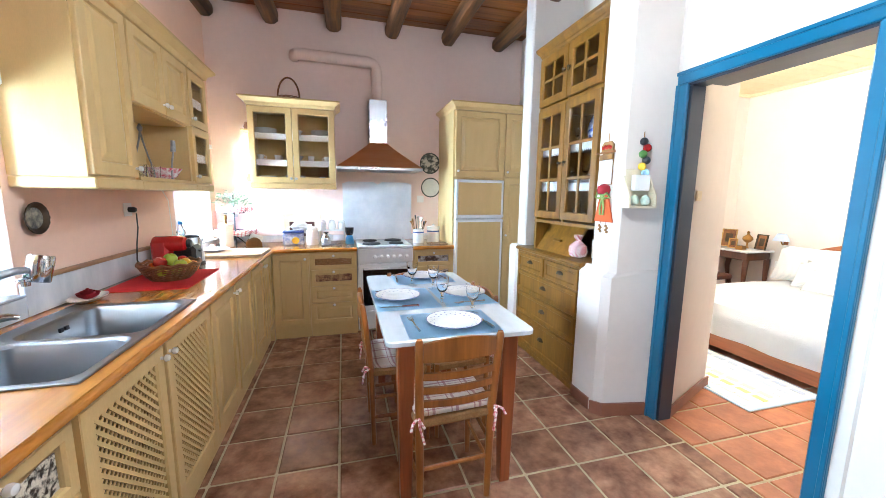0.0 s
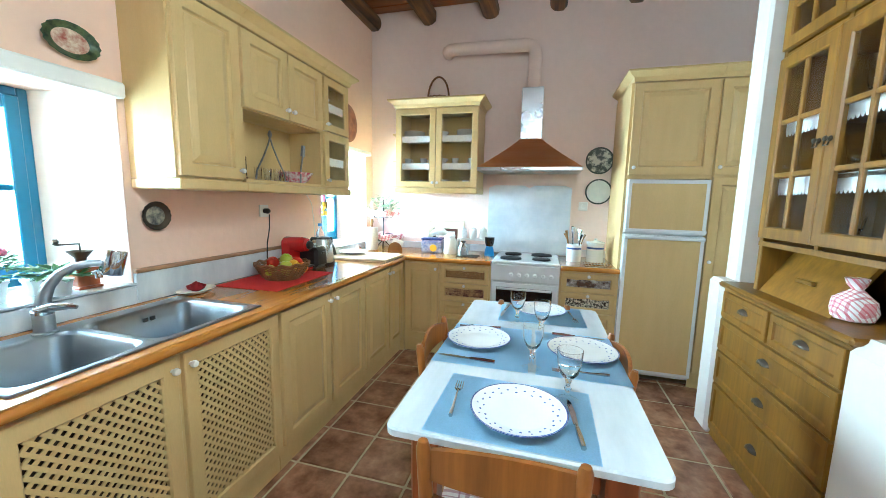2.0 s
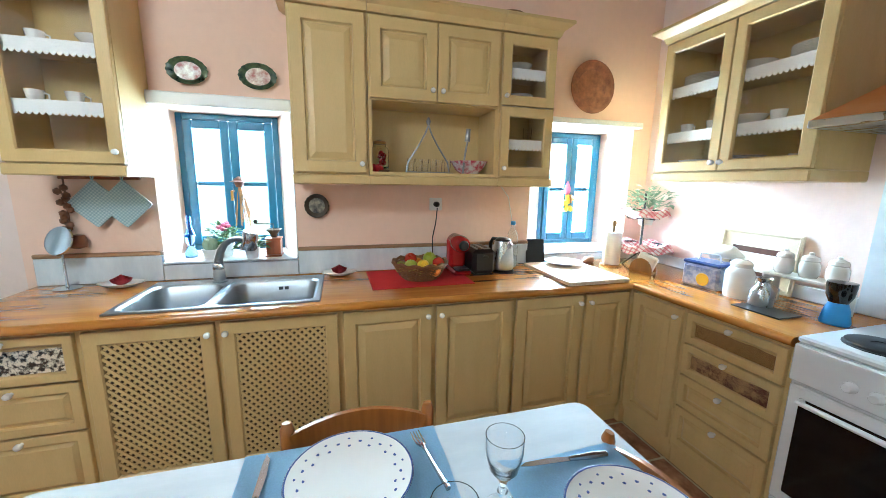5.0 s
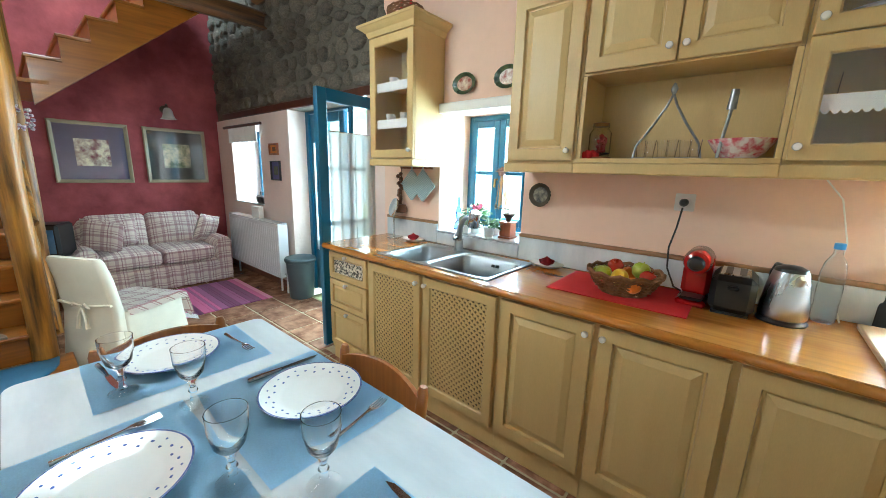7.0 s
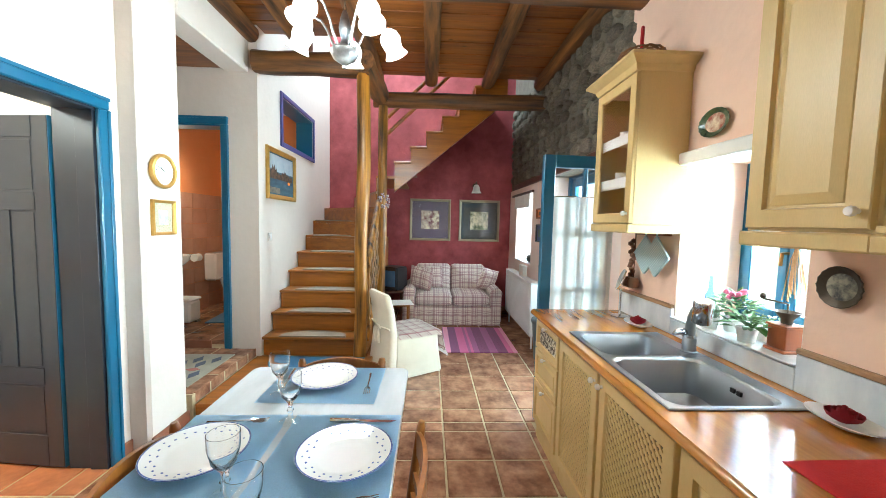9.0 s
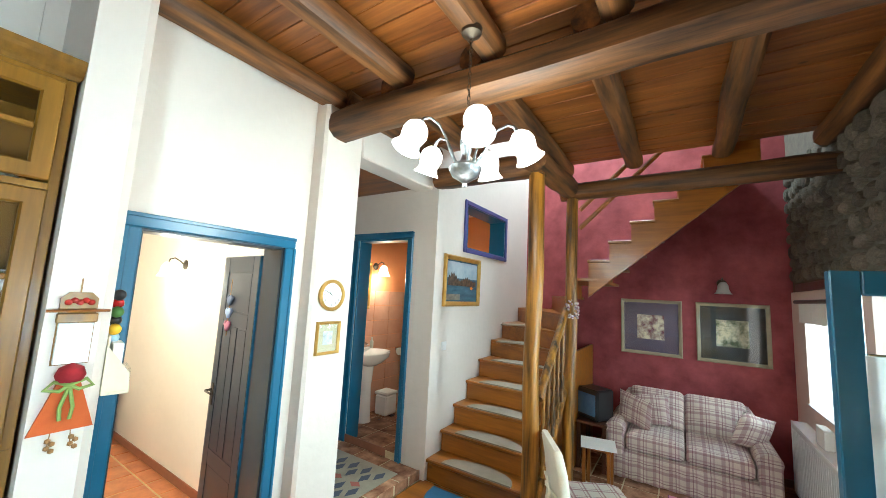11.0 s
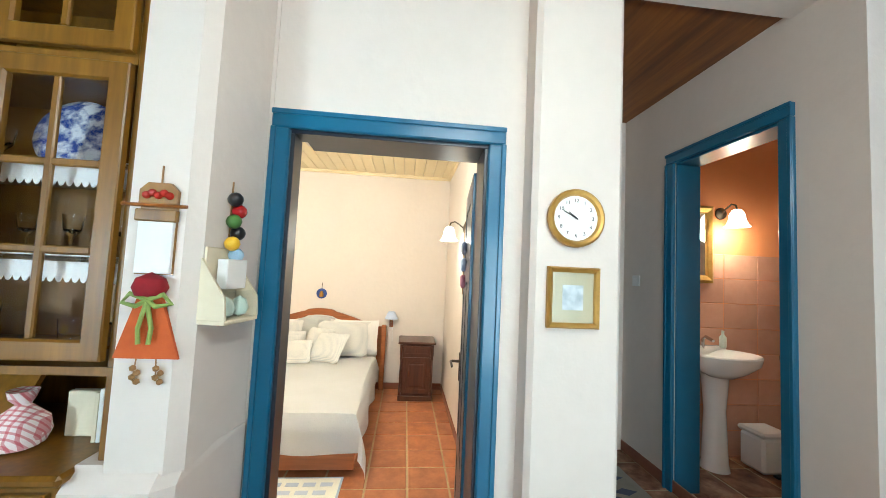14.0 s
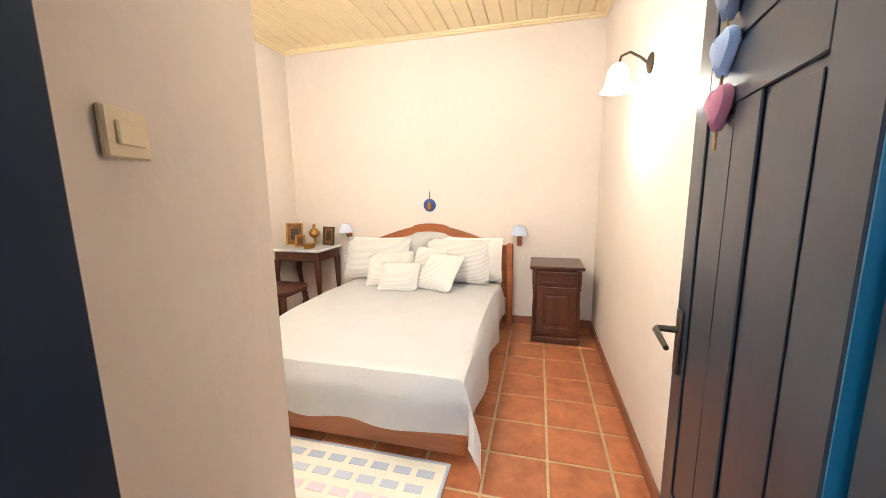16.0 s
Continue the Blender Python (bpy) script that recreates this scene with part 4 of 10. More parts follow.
def lattice(x0, x1, z0, z1, y, pitch=0.034, w=0.012, t=0.004):
    """Crossed diagonal slats inside a rectangle."""
    bm = bmesh.new()
    W, H = x1 - x0, z1 - z0
    for s in (0, 1):
        c = -H + pitch
        while c < W:
            a, b = max(c, 0), min(c + H, W)
            if b - a > 0.01:
                pa, pb = Vector((a, a - c)), Vector((b, b - c))
                nrm = Vector((-1, 1)).normalized() * w / 2
                yy = y - s * t
                q = []
                for v in (pa - nrm, pb - nrm, pb + nrm, pa + nrm):
                    vx, vz = min(max(v.x, -0.004), W + 0.004), min(max(v.y, -0.004), H + 0.004)
                    q.append((x0 + (W - vx if s else vx), z0 + vz))
                loft(bm, [[(u, yy, v) for u, v in q], [(u, yy - t, v) for u, v in q]])
            c += pitch
    return bm


def door(parent, x0, x1, z0, z1, style="raised", knob_at=None):
    g = 0.002
    x0, x1, z0, z1 = x0 + g, x1 - g, z0 + g, z1 - g
    hole = style in ("glass", "lattice", "window")
    prof = RAISED if style == "raised" else DRAWER if style == "drawer" else NARROW if style == "window" else FRAMED
    bm = panel(bmesh.new(), x0, x1, z0, z1, 0, prof, hole)
    d = part("drawer_front" if style in ("drawer", "window") else "door", bm, CAB, parent)
    i = prof[-3][0]
    if style == "glass":
        pane(d, x0 + i, x1 - i, z0 + i, z1 - i)
    if style == "lattice":
        # the carcass front is solid, so a dark sheet gives the gaps their shade
        part("backing", box(x0 + i, x1 - i, -0.0015, -0.0004, z0 + i, z1 - i), LATTICESHADE, d, "dark sheet for the shade behind the lattice")
        part("lattice", lattice(x0 + i, x1 - i, z0 + i, z1 - i, -0.006), CAB, d, "criss-cross diagonal lattice")
    if style == "window":
        pane(d, x0 + i, x1 - i, z0 + i, z1 - i)
        part("filling", mottled(x0 + i, x1 - i, z0 + i, z1 - i), SPICES[len(SPICE_USED) % len(SPICES)], d, "dry goods behind a small glass")
        SPICE_USED.append(1)
    if knob_at:
        knob(d, *knob_at)
    return d


SPICE_USED = []
# dark brown that stands in for the shaded cabinet inside
LATTICESHADE = cloth("lattice_gap_shade", srgb(70, 56, 38), srgb(58, 46, 30))
SPICES = [mat("beans", srgb(230, 220, 200), srgb(30, 22, 18), 60, 0.6, 0.5, 90, spread=0.12), mat("grain_mix", srgb(120, 84, 40), srgb(160, 120, 66), 60, 0.6, 0.5, 90),
          mat("pasta_mix", srgb(176, 140, 96), srgb(96, 54, 44), 30, 0.6, 0.5, 90, spread=0.2), mat("papers_mix", srgb(70, 44, 34), srgb(210, 206, 200), 16, 0.6, 0.2, 90, spread=0.2)]


def mottled(x0, x1, z0, z1):
    bm = bmesh.new()
    n = 8
    top = [z1 - (z1 - z0) * (0.1 + 0.12 * random.random()) for _ in range(n + 1)]
    rings = [[(x0 + (x1 - x0) * k / n, -0.002, z0), (x0 + (x1 - x0) * k / n, 0.004, z0), (x0 + (x1 - x0) * k / n, 0.004, top[k]), (x0 + (x1 - x0) * k / n, -0.002, top[k])]
             for k in range(n + 1)]
    loft(bm, rings)
    return bm


def base_unit(m, w, fronts, label, depth=0.575, h=0.86, group="base cabinets"):
    """A floor cabinet: closed carcass on a plinth board, with its fronts."""
    t = thing("base_cabinet", label, "cabinet", m, group)
    part("carcass", box(0, w, 0.0, depth, 0.1, h), CAB, t)
    part("plinth", box(0, w, 0.012, 0.03, 0.0, 0.1, b=0.002), CAB, t)
    if h < 0.8:
        part("front_rail", box(0, w, 0, 0.025, h + 0.0005, 0.86), CAB, t)
    fronts(t, w)
    return t


ZB0, ZB1 = 0.135, 0.845


def drawers(t, w, glass_rows=1, rows=3):
    hs = [0.2, 0.215, 0.295] if rows == 3 else [0.16, 0.165, 0.17, 0.215]
    z = ZB1
    for k, h in enumerate(hs):
        door(t, 0.012, w - 0.012, z - h + 0.005, z, "window" if k < glass_rows else "drawer", (w / 2, z - 0.02))
        z -= h


def single(style, side):
    return lambda t, w: door(t, 0.01, w - 0.01, ZB0, ZB1, style, ((w - 0.034) if side > 0 else 0.034, ZB1 - 0.045))


WY = [-3.68, -3.23, -2.745, -2.24, -1.79, -1.35, -0.92, -0.605]
WEST = [(drawers, "cream drawer unit with a glass-fronted top drawer at the counter end"), (single("lattice", 1), "cream cabinet under the sink with a lattice door"),
        (single("lattice", -1), "cream cabinet under the sink with a lattice door"), (single("raised", 1), "cream base cabinet with a raised-panel door"),
        (single("raised", -1), "cream base cabinet with a raised-panel door"), (single("raised", 1), "cream base cabinet with a raised-panel door"),
        (single("raised", -1), "narrow cream base cabinet in the corner")]
for (y0, y1), (f, label) in zip(zip(WY, WY[1:]), WEST):
    base_unit(pose(0.585, y0, 0, 0, 0, 90), y1 - y0, f, label, h=0.7 if "sink" in label else 0.86)
solid("corner_post", box(0.55, 0.608, -0.604, -0.55, 0.0, 0.86, b=0.002), CAB, "cream filler post in the corner between two cabinets", "cabinet trim")
base_unit(pose(0.612, -0.585, 0), 0.335, single("raised", 1), "cream base cabinet in the corner beside the drawers")
base_unit(pose(0.95, -0.585, 0), 0.45, lambda t, w: drawers(t, w, 2, 4), "cream drawer unit with two glass-fronted drawers beside the stove")
base_unit(pose(1.975, -0.585, 0), 0.435, lambda t, w: drawers(t, w, 2, 4), "cream drawer unit with glass-fronted drawers beside the fridge")

# worktops, with a cut-out for the sink
SX0, SX1, SY0, SY1 = 0.085, 0.58, -3.16, -2.325
def worktop(slabs, edges, material, label):
    """Slab pieces with a half-round nosing along the open sides."""
    t = thing("worktop", label, "worktop", pose(slabs[0][0], slabs[0][2], 0.862))
    back = Matrix.Translation((-slabs[0][0], -slabs[0][2], -0.862))
    for a in slabs:
        part("slab", moved(box(*a, 0.862, 0.9), back), material, t)
    for p, q in edges:
        bm = bmesh.new()
        tube(bm, [(*p, 0.881), (*q, 0.881)], 0.0185, 12)
        part("front_edge", moved(bm, back), material, t, smooth=True)
    return t


worktop([(0.004, 0.625, -3.705, SY0 + 0.015), (0.004, 0.625, SY1 - 0.015, -0.004), (0.004, SX0 + 0.012, SY0 + 0.015, SY1 - 0.015), (SX1 - 0.012, 0.625, SY0 + 0.015, SY1 - 0.015)],
        [((0.62, -3.7), (0.62, -0.62)), ((0.02, -3.7), (0.62, -3.7))], WORKTOP, "glossy honey-coloured wooden worktop along the window wall")
worktop([(0.628, 1.402, -0.615, -0.004)], [((0.63, -0.612), (1.402, -0.612))], WORKTOPX, "honey-coloured wooden worktop beside the stove")
worktop([(1.973, 2.412, -0.615, -0.004)], [((1.973, -0.612), (2.412, -0.612))], WORKTOPX, "short wooden worktop between stove and fridge")
# marble upstand and wooden strip
bm = bmesh.new()
for a in ((-3.7, -3.152), (-2.468, -0.972)):
    cbox(bm, 0.001, 0.022, a[0], a[1], 0.901, 1.04, 0.003)
cbox(bm, 0.001, 0.022, -3.15, -2.47, 0.901, 0.985, 0.003)
cbox(bm, 0.001, 0.022, -0.97, -0.02, 0.901, 0.955, 0.003)
cbox(bm, 0.024, 1.28, -0.022, -0.001, 0.901, 0.97, 0.003)
cbox(bm, 2.06, 2.41, -0.022, -0.001, 0.901, 0.97, 0.003)
solid("marble_upstand", bm, MARBLE, "grey-veined white marble upstand behind the worktop", "upstand", kind="structure")
bm = bmesh.new()
for a in ((-3.7, -3.152), (-2.468, -0.972)):
    cbox(bm, 0.001, 0.028, a[0], a[1], 1.041, 1.062, 0.005)
solid("trim", bm, STRIP, "brown wooden strip above the marble upstand", "trim", kind="structure")
# marble splash panel with a shaped top
bm = bmesh.new()
pts = [(1.28, 0.905), (2.06, 0.905), (2.06, 1.545), (2.0, 1.568), (1.72, 1.568), (1.67, 1.54), (1.62, 1.568), (1.34, 1.568), (1.28, 1.545)]
loft(bm, [[(x, -0.001, z) for x, z in pts], [(x, -0.022, z) for x, z in pts]])
solid("marble_splashback", bm, MARBLE, "pale blue-grey marble splashback behind the stove", "splashback", kind="structure")


# sink with two bowls and a mixer tap
def bowl(bm, x0, x1, y0, y1, z, depth, r=0.05):
    rings = []
    for zz, i in ((z, 0.0), (z - 0.006, 0.006), (z - depth * 0.85, 0.022), (z - depth, 0.05)):
        ring = []
        for cx, cy, a0 in ((x1 - i - r, y1 - i - r, 0), (x0 + i + r, y1 - i - r, 90), (x0 + i + r, y0 + i + r, 180), (x1 - i - r, y0 + i + r, 270)):
            for k in range(5):
                a = radians(a0 + k * 22.5)
                ring.append((cx + r * math.cos(a), cy + r * math.sin(a), zz))
        rings.append(ring)
    R = loft(bm, rings, cap=False)
    bm.faces.new(R[-1])


sink = thing("kitchen_sink", "double-bowl stainless steel sink set in the wooden worktop", "sink", pose(0.32, -2.74, 0.9))
moves = Matrix.Translation((-0.32, 2.74, -0.9))
B1, B2 = (0.16, 0.548, -2.77, -2.355), (0.16, 0.548, -3.13, -2.812)


def round_ring(x0, x1, y0, y1, z, r, k=5):
    """Points round a rectangle with rounded corners."""
    return [(cx + r * math.cos(radians(a0 + i * 90 / (k - 1))), cy + r * math.sin(radians(a0 + i * 90 / (k - 1))), z)
            for cx, cy, a0 in ((x1 - r, y1 - r, 0), (x0 + r, y1 - r, 90), (x0 + r, y0 + r, 180), (x1 - r, y0 + r, 270)) for i in range(k)]


bm = bmesh.new()
for y0, y1 in ((SY0, -2.7915), (-2.7905, SY1)):
    B = B1 if y1 == SY1 else B2
    loft(bm, [round_ring(SX0, SX1, y0, y1, 0.9012, 0.004), round_ring(SX0, SX1, y0, y1, 0.9055, 0.004), round_ring(SX0 + 0.004, SX1 - 0.004, y0 + (0.004 if y0 == SY0 else 0), y1 - (0.004 if y1 == SY1 else 0), 0.908, 0.004),
              round_ring(B[0] - 0.008, B[1] + 0.008, B[2] - 0.008, B[3] + 0.008, 0.907, 0.055), round_ring(B[0], B[1], B[2], B[3], 0.902, 0.05)], cap=False)
part("rim", moved(bm, moves), STEEL_BOWL, sink, "satin steel rim")
for B in (B1, B2):
    bm = bmesh.new()
    bowl(bm, *B, 0.9025, 0.17)
    part("bowl", moved(bm, moves), STEEL_BOWL, sink, smooth=True)
    bm = bmesh.new()
    lathe(bm, [(0.04, 0), (0.038, 0.004), (0.02, 0.004), (0.018, 0.001)], ((B[0] + B[1]) / 2, (B[2] + B[3]) / 2, 0.736), 16)
    part("drain", moved(bm, moves), CHROME, sink, smooth=True)
bm = bmesh.new()
for k in range(2):
    cbox(bm, 0.169, 0.178, -2.56 + k * 0.03, -2.54 + k * 0.03, 0.855, 0.872, 0.001)
part("overflow", moved(bm, moves), BLACK, sink)

tap = thing("mixer_tap", "grey steel mixer tap with an arched spout and a chrome filter", "tap", pose(0.13, -2.855, 0.9075))
bm = bmesh.new()
lathe(bm, [(0.036, 0), (0.036, 0.005), (0.029, 0.009), (0.029, 0.07), (0.026, 0.076), (0.022, 0.08)], seg=22)
part("body", bm, STEEL_BOWL, tap, "satin grey tap body", smooth=True)
bm = bmesh.new()
tube(bm, [(0.0, 0.0, 0.078), (0.002, 0.004, 0.12), (0.008, 0.018, 0.165), (0.02, 0.045, 0.205), (0.037, 0.08, 0.228), (0.055, 0.115, 0.235), (0.072, 0.148, 0.234)], [0.023, 0.021, 0.0185, 0.016, 0.0145, 0.0135, 0.013], 16)
part("spout", bm, STEEL_BOWL, tap, "satin grey arched spout", smooth=True)
bm = bmesh.new()
lathe(bm, [(0.0, -0.002), (0.03, 0.0), (0.03, 0.012), (0.012, 0.016)], (0, 0, 0.07), 18)
tube(bm, [(0.0, -0.012, 0.086), (0.045, 0.006, 0.098), (0.085, 0.028, 0.1), (0.105, 0.04, 0.094)], [0.018, 0.016, 0.012, 0.007], 12)
part("lever", bm, CHROME, tap, "bright chrome lever", smooth=True)
bm = bmesh.new()
lathe(bm, [(0.0, -0.05), (0.034, -0.048), (0.037, -0.044), (0.037, 0.044), (0.034, 0.049), (0.0, 0.051)], seg=28, cap=False)
part("filter_cylinder", moved(bm, pose(0.086, 0.178, 0.232, -12, 8, 0)), CHROME, tap, "polished chrome water filter cylinder", smooth=True)
bm = bmesh.new()
lathe(bm, [(0.008, 0.21), (0.022, 0.205), (0.024, 0.198), (0.013, 0.194), (0.012, 0.178), (0.0, 0.177)], (0.068, 0.138, 0), 16, cap=False)
part("aerator", bm, CHROME, tap, smooth=True)


# wall cabinets
def shell(t, w, h, depth, z0=0.0, shelves=(), back=True):
    """An open carcass with sides, top, bottom, back and shelves."""
    th = 0.018
    for name, a in (("side_panel", (0, th, 0, depth, z0, z0 + h)), ("side_panel", (w - th, w, 0, depth, z0, z0 + h)), ("bottom_panel", (th, w - th, 0, depth, z0, z0 + th)),
                    ("top_panel", (th, w - th, 0, depth, z0 + h - th, z0 + h)), ("back_panel", (th, w - th, depth - 0.01, depth, z0 + th, z0 + h - th))):
        part(name, box(*a), CAB, t)
    for s in shelves:
        sh = part("shelf", box(th, w - th, 0.015, depth - 0.01, s - 0.008, s + 0.008), CAB, t)
        part("lace_edging", lace(w - 2 * th - 0.01, th + 0.005, s), LACE, sh, "white lace shelf edging")


def lace(w, x0, z, drop=0.05, y=0.012):
    bm = bmesh.new()
    n = max(4, int(w / 0.022))
    for k in range(n):
        a, b = x0 + w * k / n, x0 + w * (k + 1) / n
        m = (a + b) / 2
        pts = [(a, z + 0.012), (b, z + 0.012), (b, z - drop * 0.75), (m + (b - m) * 0.5, z - drop * 0.95), (m, z - drop), (a + (m - a) * 0.5, z - drop * 0.95), (a, z - drop * 0.75)]
        loft(bm, [[(u, y, v) for u, v in pts], [(u, y - 0.002, v) for u, v in pts]])
    return bm


def cornice(t, w, z, left=True, right=True, depth=0.33, out=0.06):
    """A stepped moulding round the top of a cabinet."""
    bm = bmesh.new()
    rings = []
    for dz, o in ((0, 0.003), (0.012, 0.01), (0.03, 0.016), (0.045, 0.038), (0.058, out - 0.006), (0.06, out), (0.075, out)):
        l, r = (o if left else 0), (o if right else 0)
        rings.append([(-l, -o - 0.02, z + dz), (w + r, -o - 0.02, z + dz), (w + r, depth, z + dz), (-l, depth, z + dz)])
    loft(bm, rings)
    return part("cornice", bm, CAB, t, "stepped cornice moulding")


def pelmet(t, w, z, depth=0.33):
    bm = bmesh.new()
    cbox(bm, -0.004, w + 0.004, -0.03, depth, z - 0.05, z - 0.001, 0.006)
    return part("light_rail", bm, CAB, t)


def stack(n, r, z, x, y, parent=None, name="plate_stack", step=0.008):
    bm = bmesh.new()
    for k in range(n):
        lathe(bm, [(r * 0.5, 0), (r * 0.55, 0.002), (r, step * 1.4), (r, step * 1.4 + 0.002), (r * 0.6, 0.004)], (x, y, z + k * step), 18)
    return bm


def cup(bm, x, y, z, r=0.034, h=0.055):
    lathe(bm, [(r * 0.55, 0), (r * 0.8, h * 0.2), (r, h), (r * 0.93, h), (r * 0.7, h * 0.25), (0.0, h * 0.12)], (x, y, z), 14, cap=False)
    tube(bm, [(x + r * 0.9, y, z + h * 0.85), (x + r * 1.5, y, z + h * 0.7), (x + r * 1.45, y, z + h * 0.35), (x + r * 0.8, y, z + h * 0.25)], 0.004, 6)


def put(name, bm, material, m, label, category, group="", smooth=True):
    return solid(name, bm, material, label, category, m, smooth, group)


def crockery(m, w, levels, deep=0.14):
    """Plates and cups on the shelves of a glazed cabinet, each stack a thing."""
    for z, kinds in levels:
        n = len(kinds)
        for k, kind in enumerate(kinds):
            x = w * (k + 0.5) / n
            bm = bmesh.new()
            if kind == 'p':
                bm = stack(7, min(0.1, w / n * 0.45), 0, 0, 0)
                put("plate_stack", bm, PORCELAIN, m @ pose(x, deep, z), "stack of white plates in a glazed cabinet", "plates", "crockery")
            elif kind == 'c':
                cup(bm, 0, 0, 0)
                put("cup", bm, PORCELAIN, m @ pose(x, deep - 0.03, z, 0, 0, 40 * k), "white porcelain cup in a glazed cabinet", "cup", "crockery")
            elif kind == 'b':
                lathe(bm, [(0.03, 0), (0.06, 0.02), (0.085, 0.055), (0.082, 0.055), (0.05, 0.015), (0, 0.01)], seg=18, cap=False)
                put("bowl", bm, PORCELAIN, m @ pose(x, deep, z), "white porcelain bowl in a glazed cabinet", "bowl", "crockery")
            elif kind == 'g':
                lathe(bm, [(0.024, 0), (0.028, 0.09), (0.026, 0.09), (0.022, 0.006), (0, 0.006)], seg=14, cap=False)
                put("drinking_glass", bm, CLEAR, m @ pose(x, deep, z), "small clear drinking glass in a cabinet", "glass", "crockery")


UZ, UH = 1.48, 0.785
UF, UD = 0.266, 0.264
# tall single-door unit beside the sink window
M = pose(UF, -2.44, 0, 0, 0, 90)
t = thing("wall_cabinet", "tall cream wall cabinet with one raised-panel door", "cabinet", M, "wall cabinets")
part("carcass", box(0, 0.37, 0, UD, UZ, UZ + UH), CAB, t)
door(t, 0.008, 0.362, UZ + 0.008, UZ + UH - 0.008, "raised", (0.335, UZ + 0.055))
cornice(t, 0.37, UZ + UH, True, False, UD)
pelmet(t, 0.37, UZ, UD)
# middle unit: two doors above an open niche
M = pose(UF, -2.068, 0, 0, 0, 90)
t = thing("wall_cabinet", "cream wall cabinet with two doors above an open niche", "cabinet", M, "wall cabinets")
part("carcass", box(0, 0.726, 0, UD, 1.862, UZ + UH), CAB, t)
part("niche_side", box(0, 0.018, 0, UD, UZ + 0.0195, 1.86), CAB, t)
part("niche_side", box(0.708, 0.726, 0, UD, UZ + 0.0195, 1.86), CAB, t)
part("niche_back", box(0.019, 0.707, UD - 0.01, UD, UZ + 0.02, 1.86), CAB, t)
part("niche_shelf", box(0, 0.726, -0.02, UD, UZ, UZ + 0.019, b=0.002), CAB, t)
door(t, 0.008, 0.362, 1.868, UZ + UH - 0.008, "raised", (0.335, 1.868 + 0.055))
door(t, 0.364, 0.718, 1.868, UZ + UH - 0.008, "raised", (0.391, 1.868 + 0.055))
cornice(t, 0.726, UZ + UH, False, False, UD)
pelmet(t, 0.726, UZ, UD)
# glazed end unit
M = pose(UF, -1.34, 0, 0, 0, 90)
t = thing("wall_cabinet", "narrow cream wall cabinet with two small glazed doors", "cabinet", M, "wall cabinets")
shell(t, 0.35, UH, UD, UZ, (1.69, 1.9, 2.08))
door(t, 0.008, 0.342, UZ + 0.008, 1.88, "glass", (0.03, UZ + 0.055))
door(t, 0.008, 0.342, 1.882, UZ + UH - 0.008, "glass", (0.03, 1.93))
cornice(t, 0.35, UZ + UH, False, True, UD)
pelmet(t, 0.35, UZ, UD)
crockery(M, 0.35, [(UZ + 0.018, "cc"), (1.699, "gg"), (1.909, "p"), (2.089, "b")])
# small glazed cabinet at the counter end
M = pose(0.28, -3.56, 0, 0, 0, 90)
t = thing("wall_cabinet", "small cream wall cabinet with one glazed door beside the terrace door", "cabinet", M, "wall cabinets")
shell(t, 0.43, 0.79, 0.278, 1.5, (1.75, 1.99))
door(t, 0.0, 0.43, 1.502, 2.285, "glass", (0.405, 1.555))
cornice(t, 0.43, 2.29, True, True, 0.278)
pelmet(t, 0.43, 1.5, 0.278)
crockery(M, 0.43, [(1.76, "ccc"), (2.0, "cb")])
# glazed cabinet on the stove wall
M = pose(0.425, -0.35, 0)
t = thing("wall_cabinet", "cream wall cabinet with two glazed doors beside the cooker hood", "cabinet", M, "wall cabinets")
shell(t, 0.79, 0.725, 0.346, 1.525, (1.74, 1.99))
door(t, 0.0, 0.394, 1.527, 2.245, "glass", (0.372, 1.57))
door(t, 0.396, 0.79, 1.527, 2.245, "glass", (0.418, 1.57))
cornice(t, 0.79, 2.25, True, True, 0.346)
pelmet(t, 0.79, 1.525, 0.346)
crockery(M, 0.79, [(1.545, "bpc"), (1.75, "ccbcc"), (2.0, "pbp")])
bm = bmesh.new()
for z in (1.53, 1.78, 2.04):
    cbox(bm, 0, 0.08, 0, 0.2, z, z + 0.012)
cbox(bm, 0.082, 0.094, 0, 0.2, 1.53, 2.22)
solid("corner_shelf", bm, CAB, "narrow open cream shelf at the end of a wall cabinet", "shelf", pose(0.326, -0.205, 0))

# tall housing with the fridge
t = thing("fridge_housing", "tall cream cupboard over the built-in fridge", "cupboard", pose(2.412, -0.6, 0), "tall cupboards")
bm = bmesh.new()
cbox(bm, -0.018, 0.0, 0, 0.595, 0, 2.29)
cbox(bm, 0.0, 0.548, 0, 0.595, 1.6, 2.29)
cbox(bm, 0.0, 0.548, 0.57, 0.595, 0.1, 1.6)
part("carcass", bm, CAB, t)
door(t, 0.0, 0.545, 1.625, 2.285, "raised", (0.03, 1.68))
cornice(t, 0.548, 2.292, True, False, 0.595)
t = thing("tall_cupboard", "tall narrow cream cupboard beside the fridge", "cupboard", pose(2.962, -0.6, 0), "tall cupboards")
part("carcass", box(0, 0.44, 0, 0.595, 0.1, 2.29), CAB, t)
part("plinth", box(0, 0.44, 0.012, 0.03, 0.0, 0.1), CAB, t)
door(t, 0.008, 0.432, 0.135, 1.615, "raised", (0.035, 1.0))
door(t, 0.008, 0.432, 1.625, 2.285, "raised", (0.035, 1.68))
cornice(t, 0.44, 2.292, False, False, 0.595)
fr = thing("fridge", "built-in fridge freezer with cream panels in white metal frames", "fridge", pose(2.415, -0.62, 0))
